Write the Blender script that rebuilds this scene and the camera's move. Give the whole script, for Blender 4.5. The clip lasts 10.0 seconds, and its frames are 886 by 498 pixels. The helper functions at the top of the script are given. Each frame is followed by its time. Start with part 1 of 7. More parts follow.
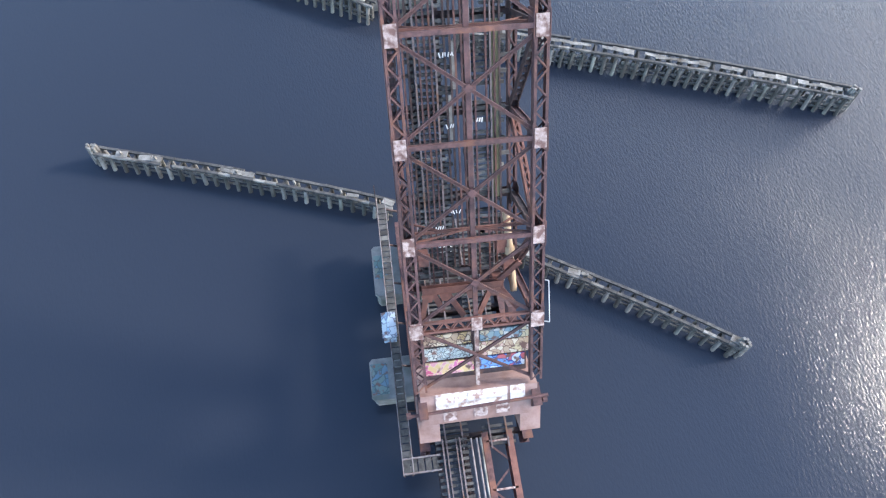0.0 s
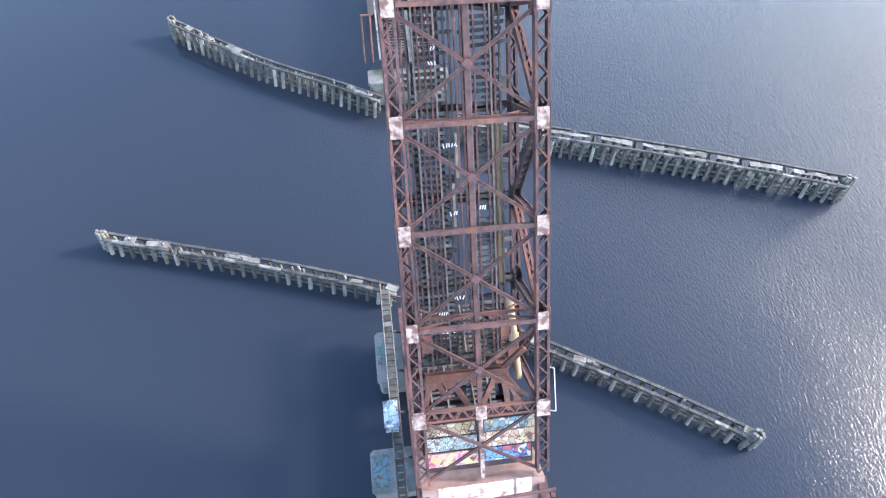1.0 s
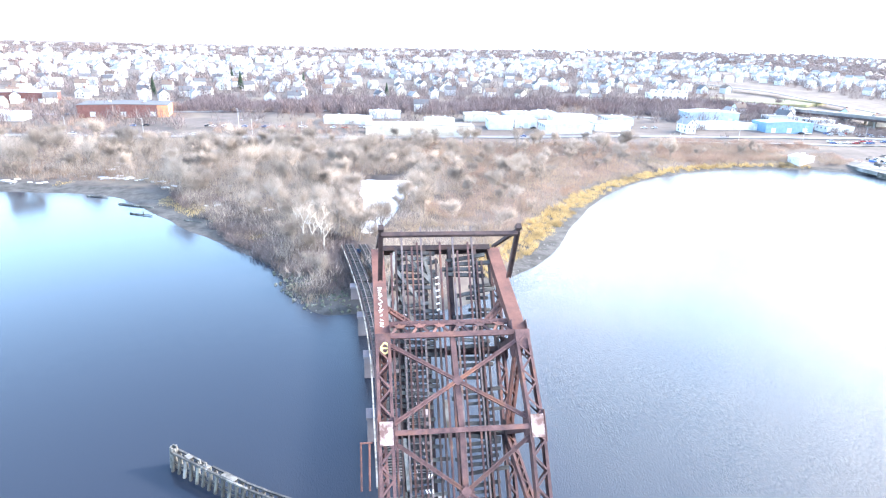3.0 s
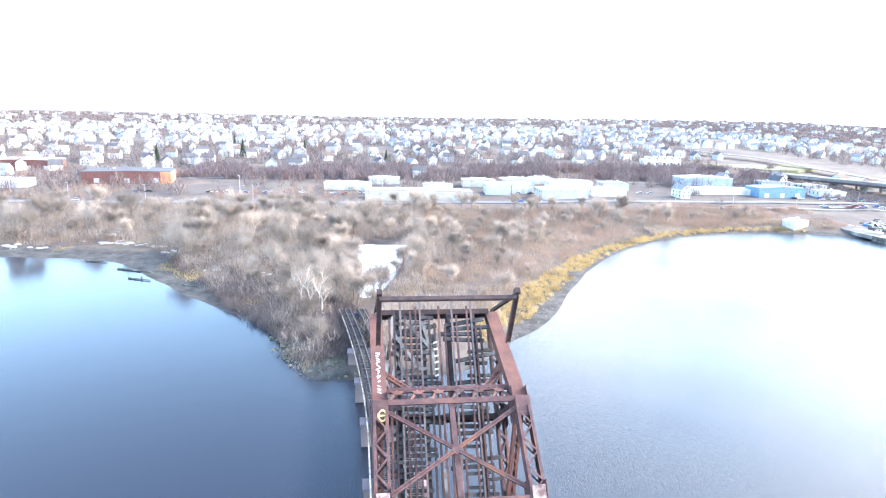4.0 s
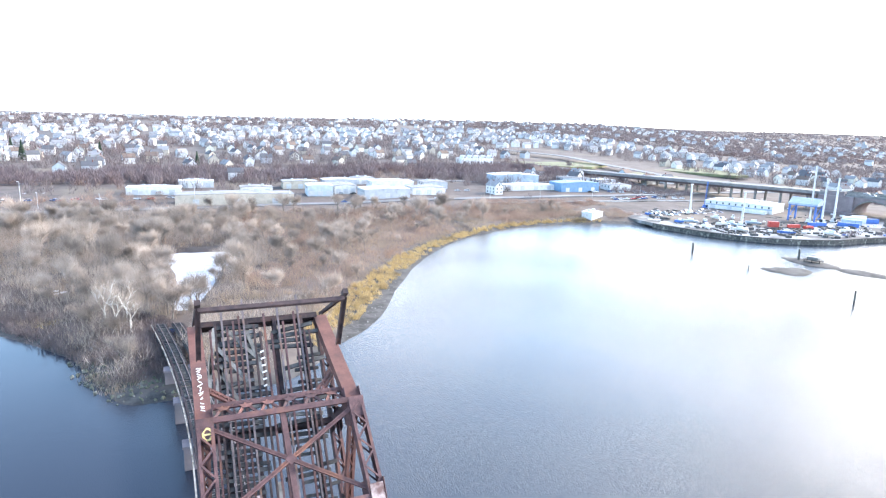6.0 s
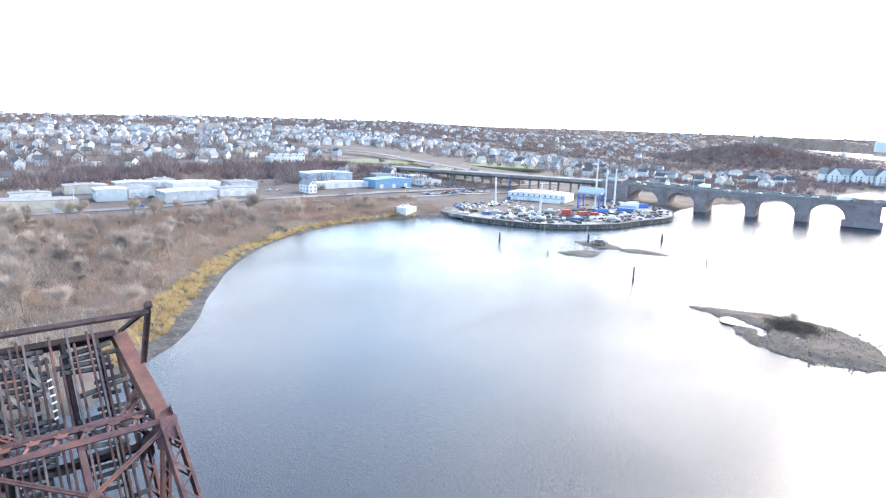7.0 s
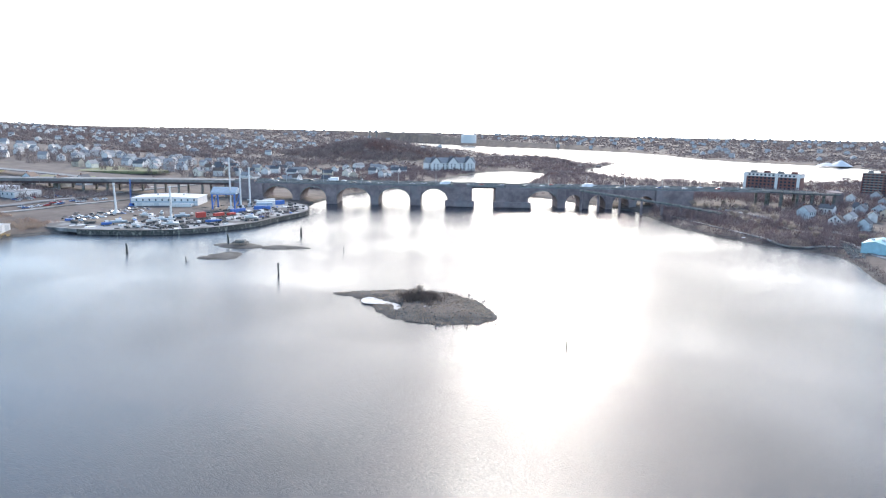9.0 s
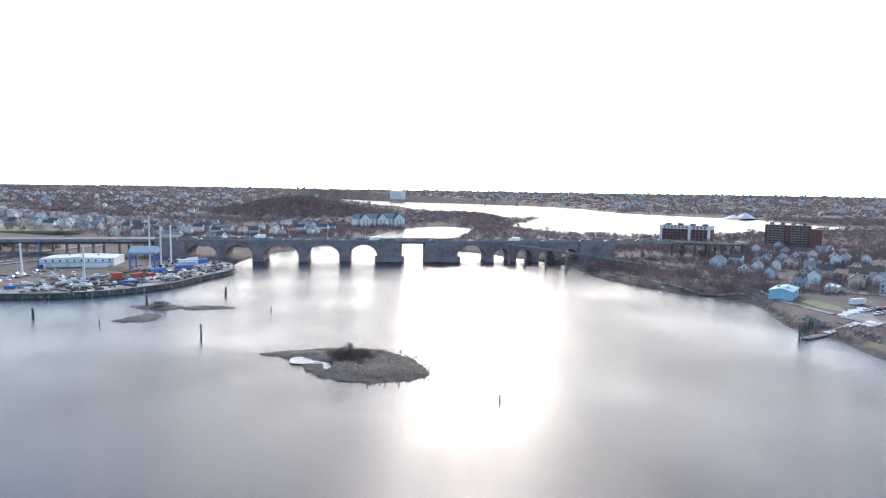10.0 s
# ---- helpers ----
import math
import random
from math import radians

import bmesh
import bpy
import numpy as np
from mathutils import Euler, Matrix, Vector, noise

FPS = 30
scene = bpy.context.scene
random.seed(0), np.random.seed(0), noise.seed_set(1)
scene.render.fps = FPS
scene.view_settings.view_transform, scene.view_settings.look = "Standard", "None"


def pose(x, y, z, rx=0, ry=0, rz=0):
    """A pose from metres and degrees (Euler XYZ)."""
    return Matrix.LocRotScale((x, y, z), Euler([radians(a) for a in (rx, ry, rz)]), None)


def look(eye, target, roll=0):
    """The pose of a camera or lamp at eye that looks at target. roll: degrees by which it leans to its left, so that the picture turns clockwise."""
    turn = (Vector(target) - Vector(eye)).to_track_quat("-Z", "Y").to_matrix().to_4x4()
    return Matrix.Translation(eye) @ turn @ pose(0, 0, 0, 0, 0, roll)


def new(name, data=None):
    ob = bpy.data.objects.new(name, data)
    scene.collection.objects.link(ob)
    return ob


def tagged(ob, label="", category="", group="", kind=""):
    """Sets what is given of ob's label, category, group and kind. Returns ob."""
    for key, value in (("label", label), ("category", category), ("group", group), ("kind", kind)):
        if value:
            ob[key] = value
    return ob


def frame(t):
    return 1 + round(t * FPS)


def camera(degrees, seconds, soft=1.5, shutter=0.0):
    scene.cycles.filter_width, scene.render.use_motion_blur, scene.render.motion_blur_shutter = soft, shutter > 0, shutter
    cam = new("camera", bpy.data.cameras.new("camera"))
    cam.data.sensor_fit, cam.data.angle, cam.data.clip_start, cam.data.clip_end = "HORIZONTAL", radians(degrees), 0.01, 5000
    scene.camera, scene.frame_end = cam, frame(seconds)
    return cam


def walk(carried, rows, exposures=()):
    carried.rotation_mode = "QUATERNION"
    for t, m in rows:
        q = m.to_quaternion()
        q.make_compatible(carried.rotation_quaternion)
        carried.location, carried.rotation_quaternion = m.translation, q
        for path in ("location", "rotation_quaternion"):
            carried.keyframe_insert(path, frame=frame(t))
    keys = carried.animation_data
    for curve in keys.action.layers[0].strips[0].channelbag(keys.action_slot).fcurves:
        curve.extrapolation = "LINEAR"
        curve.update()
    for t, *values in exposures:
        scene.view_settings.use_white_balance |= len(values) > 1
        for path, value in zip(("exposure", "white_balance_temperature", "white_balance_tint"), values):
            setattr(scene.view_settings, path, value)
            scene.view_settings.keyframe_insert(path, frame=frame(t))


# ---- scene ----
cam = camera(70.57, 10.0, soft=1.2)
H = 62.0
PATH = [
    (0.0, pose(0, 0, H, 26.60, -1.83, -7.64)),
    (0.4, pose(0, 0, H, 26.80, -1.76, -7.52)),
    (0.5, pose(0, 0, H, 27.01, -1.68, -7.49)),
    (0.7, pose(0, 0, H, 29.90, -1.65, -7.44)),
    (1.0, pose(0, 0, H, 34.44, -1.60, -7.36)),
    (1.2, pose(0, 0, H, 39.20, -1.56, -7.36)),
    (1.4, pose(0, 0, H, 42.10, -1.53, -7.35)),
    (1.5, pose(0, 0, H, 44.27, -1.51, -7.35)),
    (1.6, pose(0, 0, H, 48.90, -1.53, -7.37)),
    (1.8, pose(0, 0, H, 54.90, -1.54, -7.41)),
    (2.0, pose(0, 0, H, 57.94, -1.55, -7.45)),
    (2.1, pose(0, 0, H, 59.10, -1.54, -7.46)),
    (2.3, pose(0, 0, H, 60.10, -1.52, -7.49)),
    (2.5, pose(0, 0, H, 60.47, -1.52, -7.53)),
    (2.7, pose(0, 0, H, 66.30, -1.52, -7.55)),
    (3.0, pose(0, 0, H, 72.15, -1.52, -7.58)),
    (3.2, pose(0, 0, H, 74.15, -1.50, -7.60)),
    (3.7, pose(0, 0, H, 77.35, -1.48, -7.70)),
    (4.5, pose(0, 0, H, 78.26, -1.45, -7.95)),
    (5.0, pose(0, 0, H, 78.27, -1.51, -10.42)),
    (5.2, pose(0, 0, H, 78.29, -1.56, -12.04)),
    (6.3, pose(0, 0, H, 78.61, -1.89, -29.35)),
    (6.5, pose(0, 0, H, 78.67, -1.91, -32.90)),
    (7.0, pose(0, 0, H, 78.82, -1.84, -40.73)),
    (7.5, pose(0, 0, H, 78.97, -1.68, -49.11)),
    (8.0, pose(0, 0, H, 79.13, -1.45, -58.12)),
    (8.5, pose(0, 0, H, 79.20, -1.13, -67.90)),
    (9.0, pose(0, 0, H, 79.44, -1.01, -73.35)),
    (9.1, pose(0, 0, H, 80.60, -0.96, -74.18)),
    (9.2, pose(0, 0, H, 83.20, -0.85, -75.01)),
    (9.3, pose(0, 0, H, 84.62, -0.79, -75.90)),
    (9.5, pose(0, 0, H, 84.67, -0.79, -77.50)),
    (10.0, pose(0, 0, H, 84.59, -0.75, -79.81)),
]
walk(cam, PATH, exposures=[(0.0, 1.66, 6450, 14), (1.0, 2.06, 6450, 14), (2.0, 2.52, 6450, 14), (3.0, 2.52, 6450, 14), (5.0, 2.08, 6450, 14), (6.5, 1.82, 6450, 14), (8.0, 1.24, 6400, 13), (9.0, 0.96, 6400, 14), (10.0, 0.62, 6350, 15)])

# ---- sky and sun ----
SUN_AZ, SUN_EL = 83.0, 28.0
SUNWARD = Vector((math.sin(radians(SUN_AZ)), math.cos(radians(SUN_AZ)), 0))
world = bpy.data.worlds.new("world")
scene.world = world
world.use_nodes = True
wn, wl = world.node_tree.nodes, world.node_tree.links.new
sky = wn.new("ShaderNodeTexSky")
sky.sky_type, sky.sun_disc = "NISHITA", False
sky.sun_elevation, sky.sun_rotation = radians(SUN_EL), radians(SUN_AZ)
sky.air_density, sky.dust_density, sky.ozone_density = 1.5, 0.6, 4.0
# thin cloud, thicker on the sun's side of the sky, with blue gaps
dome = wn.new("ShaderNodeTexCoord")
facing = wn.new("ShaderNodeVectorMath")
facing.operation = "DOT_PRODUCT"
facing.inputs[1].default_value = SUNWARD
wl(dome.outputs["Generated"], facing.inputs[0])
side = wn.new("ShaderNodeMapRange")
side.interpolation_type = "SMOOTHSTEP"
side.inputs["From Min"].default_value, side.inputs["From Max"].default_value = -0.35, 0.55
side.inputs["To Min"].default_value, side.inputs["To Max"].default_value = -0.32, 0.13
wl(facing.outputs["Value"], side.inputs["Value"])
puff = wn.new("ShaderNodeTexNoise")
puff.inputs["Scale"].default_value, puff.inputs["Detail"].default_value, puff.inputs["Roughness"].default_value = 2.6, 6.0, 0.6
flat = wn.new("ShaderNodeMapping")
flat.inputs["Scale"].default_value = (1.0, 1.0, 3.2)
wl(dome.outputs["Generated"], flat.inputs["Vector"])
wl(flat.outputs[0], puff.inputs["Vector"])
cover = wn.new("ShaderNodeMath")
cover.operation = "ADD"
bold = wn.new("ShaderNodeMath")
bold.operation = "MULTIPLY_ADD"
bold.inputs[1].default_value, bold.inputs[2].default_value = 1.9, -0.45
wl(puff.outputs["Fac"], bold.inputs[0])
wl(bold.outputs[0], cover.inputs[0])
# a band without cloud between the low bank and the high sheet
up = wn.new("ShaderNodeSeparateXYZ")
wl(dome.outputs["Generated"], up.inputs[0])
open_top = wn.new("ShaderNodeMapRange")
open_top.interpolation_type = "SMOOTHSTEP"
open_top.inputs["From Min"].default_value, open_top.inputs["From Max"].default_value = 0.16, 0.42
open_top.inputs["To Min"].default_value, open_top.inputs["To Max"].default_value = 0.0, -0.48
wl(up.outputs["Z"], open_top.inputs["Value"])
thinned = wn.new("ShaderNodeMath")
thinned.operation = "ADD"
wl(side.outputs["Result"], thinned.inputs[0])
high = wn.new("ShaderNodeMapRange")
high.interpolation_type = "SMOOTHSTEP"
high.inputs["From Min"].default_value, high.inputs["From Max"].default_value = 0.48, 0.60
high.inputs["To Min"].default_value, high.inputs["To Max"].default_value = 0.0, 0.50
wl(up.outputs["Z"], high.inputs["Value"])
crown_gap = wn.new("ShaderNodeMapRange")
crown_gap.interpolation_type = "SMOOTHSTEP"
crown_gap.inputs["From Min"].default_value, crown_gap.inputs["From Max"].default_value = 0.62, 0.82
crown_gap.inputs["To Min"].default_value, crown_gap.inputs["To Max"].default_value = 0.0, -0.42
wl(up.outputs["Z"], crown_gap.inputs["Value"])
upper = wn.new("ShaderNodeMath")
upper.operation = "ADD"
wl(high.outputs["Result"], upper.inputs[0])
wl(crown_gap.outputs["Result"], upper.inputs[1])
layers = wn.new("ShaderNodeMath")
layers.operation = "ADD"
wl(open_top.outputs["Result"], layers.inputs[0])
wl(upper.outputs[0], layers.inputs[1])
# a bright veil drawn out round the sun
sunny = wn.new("ShaderNodeMapRange")
sunny.interpolation_type = "SMOOTHSTEP"
sunny.inputs["From Min"].default_value, sunny.inputs["From Max"].default_value = 0.82, 0.96
sunny.inputs["To Min"].default_value, sunny.inputs["To Max"].default_value = 0.0, 0.48
wl(facing.outputs["Value"], sunny.inputs["Value"])
veiled = wn.new("ShaderNodeMath")
veiled.operation = "ADD"
wl(layers.outputs[0], veiled.inputs[0])
wl(sunny.outputs["Result"], veiled.inputs[1])
wl(veiled.outputs[0], thinned.inputs[1])
wl(thinned.outputs[0], cover.inputs[1])
veil = wn.new("ShaderNodeMapRange")
veil.interpolation_type = "SMOOTHSTEP"
veil.inputs["From Min"].default_value, veil.inputs["From Max"].default_value = 0.38, 0.68
veil.inputs["To Min"].default_value, veil.inputs["To Max"].default_value = 0.0, 0.95
wl(cover.outputs[0], veil.inputs["Value"])
cloudy = wn.new("ShaderNodeMix")
cloudy.data_type, cloudy.blend_type = "RGBA", "LIGHTEN"
wl(veil.outputs["Result"], cloudy.inputs["Factor"])
haze = wn.new("ShaderNodeMapRange")
haze.interpolation_type = "SMOOTHSTEP"
haze.inputs["From Min"].default_value, haze.inputs["From Max"].default_value = 0.0, 0.55
haze.inputs["To Min"].default_value, haze.inputs["To Max"].default_value = 1.0, 0.0
wl(up.outputs["Z"], haze.inputs["Value"])
low_sky = wn.new("ShaderNodeMix")
low_sky.data_type, low_sky.blend_type = "RGBA", "ADD"
wl(haze.outputs["Result"], low_sky.inputs["Factor"])
wl(sky.outputs["Color"], low_sky.inputs["A"])
low_sky.inputs["B"].default_value = (2.5, 4.3, 6.6, 1)
wl(low_sky.outputs["Result"], cloudy.inputs["A"])
glow = wn.new("ShaderNodeMix")
glow.data_type = "RGBA"
near_sun = wn.new("ShaderNodeMapRange")
near_sun.interpolation_type = "SMOOTHSTEP"
near_sun.inputs["From Min"].default_value, near_sun.inputs["From Max"].default_value = 0.05, 1.0
wl(facing.outputs["Value"], near_sun.inputs["Value"])
wl(near_sun.outputs["Result"], glow.inputs["Factor"])
glow.inputs["A"].default_value, glow.inputs["B"].default_value = (11.6, 12.3, 13.6, 1), (25.0, 24.2, 22.0, 1)
wl(glow.outputs["Result"], cloudy.inputs["B"])
wl(cloudy.outputs["Result"], wn["Background"].inputs["Color"])
wn["Background"].inputs["Strength"].default_value = 0.15
sun = new("sun", bpy.data.lights.new("sun", "SUN"))
sun.data.energy, sun.data.angle, sun.data.color = 1.7, radians(9.0), (1.0, 0.92, 0.80)
sun.matrix_world = look((0, 0, 200), (-SUNWARD.x * math.cos(radians(SUN_EL)) * 100, -SUNWARD.y * math.cos(radians(SUN_EL)) * 100, 200 - 100 * math.sin(radians(SUN_EL))))


# ---- materials ----
def surface(name, a, b, scale=1.0, rough=0.8, bump=0.3, metal=0.0, stain=None, stain_scale=0.2, stain_at=0.55, shift=0.0, grain=8.0, thin=0.0):
    """Two colours by fine noise, a third as larger stains, relief, and a lightness that differs from object to object."""
    m = bpy.data.materials.new(name)
    m.use_nodes = True
    nt = m.node_tree
    nodes, link = nt.nodes, nt.links.new
    bsdf = nodes["Principled BSDF"]
    coord = nodes.new("ShaderNodeTexCoord")
    info = nodes.new("ShaderNodeObjectInfo")
    off = nodes.new("ShaderNodeVectorMath")
    off.operation = "MULTIPLY_ADD"
    link(info.outputs["Random"], off.inputs[0])
    off.inputs[1].default_value = (37.0, 19.0, 53.0)
    link(coord.outputs["Object"], off.inputs[2])
    fine = nodes.new("ShaderNodeTexNoise")
    fine.inputs["Scale"].default_value, fine.inputs["Detail"].default_value, fine.inputs["Roughness"].default_value = scale, 8.0, 0.65
    link(off.outputs[0], fine.inputs["Vector"])
    ramp = nodes.new("ShaderNodeValToRGB")
    ramp.color_ramp.elements[0].position, ramp.color_ramp.elements[1].position = 0.35, 0.65
    ramp.color_ramp.elements[0].color, ramp.color_ramp.elements[1].color = (*a, 1), (*b, 1)
    link(fine.outputs["Fac"], ramp.inputs["Fac"])
    colour = ramp.outputs["Color"]
    if stain:
        big = nodes.new("ShaderNodeTexNoise")
        big.inputs["Scale"].default_value, big.inputs["Detail"].default_value = stain_scale, 6.0
        link(off.outputs[0], big.inputs["Vector"])
        edge = nodes.new("ShaderNodeValToRGB")
        edge.color_ramp.elements[0].position, edge.color_ramp.elements[1].position = stain_at - 0.06, stain_at + 0.08
        link(big.outputs["Fac"], edge.inputs["Fac"])
        mix = nodes.new("ShaderNodeMix")
        mix.data_type = "RGBA"
        link(edge.outputs["Color"], mix.inputs["Factor"])
        link(colour, mix.inputs["A"])
        mix.inputs["B"].default_value = (*stain, 1)
        colour = mix.outputs["Result"]
    if shift:
        hsv = nodes.new("ShaderNodeHueSaturation")
        span = nodes.new("ShaderNodeMapRange")
        span.inputs["To Min"].default_value, span.inputs["To Max"].default_value = 1 - shift, 1 + shift
        link(info.outputs["Random"], span.inputs["Value"])
        link(span.outputs["Result"], hsv.inputs["Value"])
        link(colour, hsv.inputs["Color"])
        colour = hsv.outputs["Color"]
    link(colour, bsdf.inputs["Base Color"])
    bsdf.inputs["Roughness"].default_value, bsdf.inputs["Metallic"].default_value = rough, metal
    if bump:
        tex = nodes.new("ShaderNodeTexNoise")
        tex.inputs["Scale"].default_value, tex.inputs["Detail"].default_value = scale * grain, 4.0
        link(off.outputs[0], tex.inputs["Vector"])
        node = nodes.new("ShaderNodeBump")
        node.inputs["Strength"].default_value, node.inputs["Distance"].default_value = bump, 0.05
        link(tex.outputs["Fac"], node.inputs["Height"])
        link(node.outputs["Normal"], bsdf.inputs["Normal"])
    if thin:
        back = nodes.new("ShaderNodeBsdfTranslucent")
        link(colour, back.inputs["Color"])
        both = nodes.new("ShaderNodeMixShader")
        both.inputs["Fac"].default_value = thin
        link(bsdf.outputs[0], both.inputs[1])
        link(back.outputs[0], both.inputs[2])
        link(both.outputs[0], nodes["Material Output"].inputs["Surface"])
    return m


rust = surface("rusted_steel", (0.050, 0.024, 0.026), (0.124, 0.061, 0.058), 1.9, 0.75, 0.4, 0.0, (0.160, 0.068, 0.045), 0.6, 0.60, 0.25)
rust_orange = surface("orange_rusted_steel", (0.118, 0.050, 0.041), (0.192, 0.084, 0.064), 1.2, 0.8, 0.4, 0.0, (0.101, 0.050, 0.043), 0.5, 0.58, 0.15)
rust_dark = surface("dark_rusted_steel", (0.030, 0.020, 0.022), (0.072, 0.043, 0.041), 1.8, 0.8, 0.4, 0.0, (0.128, 0.060, 0.043), 0.6, 0.66, 0.2)
plate_pale = surface("weathered_pale_plate", (0.27, 0.185, 0.165), (0.54, 0.43, 0.395), 2.6, 0.7, 0.3, 0.0, (0.15, 0.078, 0.066), 1.9, 0.50, 0.12)
block_pink = surface("rust_stained_concrete", (0.245, 0.143, 0.122), (0.340, 0.224, 0.197), 0.7, 0.85, 0.4, 0.0, (0.170, 0.082, 0.061), 0.25, 0.6)
concrete = surface("old_concrete", (0.162, 0.155, 0.150), (0.264, 0.252, 0.242), 0.8, 0.9, 0.5, 0.0, (0.128, 0.136, 0.111), 0.3, 0.58)
concrete_dark = surface("stained_concrete", (0.10, 0.10, 0.095), (0.19, 0.185, 0.175), 0.8, 0.9, 0.5, 0.0, (0.07, 0.075, 0.06), 0.3, 0.55)
white_paint = surface("white_paint", (0.607, 0.590, 0.574), (0.697, 0.689, 0.672), 1.0, 0.7, 0.2, 0.0, (0.492, 0.410, 0.377), 0.6, 0.66)
timber = surface("weathered_timber", (0.115, 0.108, 0.097), (0.259, 0.248, 0.230), 1.2, 0.9, 0.6, 0.0, (0.072, 0.061, 0.050), 0.5, 0.58, 0.3)
timber_dark = surface("tarred_timber", (0.036, 0.034, 0.034), (0.096, 0.092, 0.088), 1.4, 0.9, 0.6, 0.0, (0.136, 0.132, 0.120), 0.6, 0.64, 0.3)
pile_wet = surface("wet_piling", (0.035, 0.033, 0.03), (0.10, 0.095, 0.085), 1.2, 0.7, 0.5, 0.0, (0.22, 0.22, 0.19), 0.5, 0.6, 0.3)
steel_rail = surface("worn_rail_steel", (0.10, 0.075, 0.076), (0.185, 0.15, 0.15), 2.0, 0.6, 0.2, 0.0, (0.160, 0.080, 0.048), 0.6, 0.6, 0.1)
galvanised = surface("galvanised_steel", (0.42, 0.43, 0.44), (0.58, 0.59, 0.6), 1.5, 0.5, 0.1, 0.4)
stone_dark = surface("sooty_stone", (0.15, 0.116, 0.118), (0.265, 0.214, 0.217), 0.12, 0.9, 0.5, 0.0, (0.22, 0.2, 0.205), 0.05, 0.62)
asphalt = surface("asphalt", (0.05, 0.05, 0.052), (0.085, 0.085, 0.088), 0.3, 0.9, 0.2, 0.0, (0.12, 0.12, 0.12), 0.05, 0.6)
bark = surface("grey_brown_bark", (0.17, 0.142, 0.122), (0.31, 0.265, 0.23), 1.0, 0.95, 0.0, 0.0, None, 0.2, 0.5, 0.25)
twig = surface("bare_twigs", (0.24, 0.197, 0.168), (0.425, 0.36, 0.31), 0.4, 0.95, 0.0, 0.0, None, 0.2, 0.5, 0.3, thin=0.4)
bark_pale = surface("pale_bark", (0.5, 0.46, 0.41), (0.72, 0.68, 0.62), 1.0, 0.9, 0.0)
far_wood = surface("winter_wood", (0.125, 0.098, 0.096), (0.24, 0.195, 0.19), 0.05, 0.95, 0.0, 0.0, (0.18, 0.118, 0.108), 0.012, 0.6, thin=0.2)
bank_wood = surface("dark_winter_scrub", (0.12, 0.09, 0.094), (0.21, 0.165, 0.17), 0.06, 0.95, 0.0, 0.0, (0.165, 0.108, 0.105), 0.02, 0.6, thin=0.25)
red_scrub = surface("red_brown_scrub", (0.235, 0.158, 0.125), (0.42, 0.305, 0.245), 0.06, 0.95, 0.0, 0.0, (0.30, 0.235, 0.185), 0.02, 0.58, thin=0.4)
evergreen = surface("evergreen_needles", (0.025, 0.045, 0.03), (0.05, 0.08, 0.045), 0.5, 0.9, 0.0, 0.0, None, 0.2, 0.5, 0.3, thin=0.4)
reed = surface("dry_reed", (0.39, 0.27, 0.115), (0.61, 0.47, 0.245), 0.5, 0.95, 0.0, 0.0, (0.22, 0.165, 0.10), 0.1, 0.58, thin=0.4)
snow = surface("old_snow", (0.52, 0.54, 0.56), (0.66, 0.67, 0.68), 0.2, 0.7, 0.2)
glass_dark = surface("window_glass", (0.03, 0.035, 0.045), (0.06, 0.07, 0.085), 0.3, 0.12, 0.0)
tyre_black = surface("tyre_rubber", (0.02, 0.02, 0.02), (0.035, 0.035, 0.035), 2.0, 0.9, 0.1)


def paint(name, c, rough=0.55, scale=0.4, wear=0.12):
    return surface(name, tuple(v * (1 - wear) for v in c), tuple(min(0.9, v * (1 + wear)) for v in c), scale, rough, 0.1, 0.0, tuple(v * 0.7 for v in c), 0.15, 0.64)


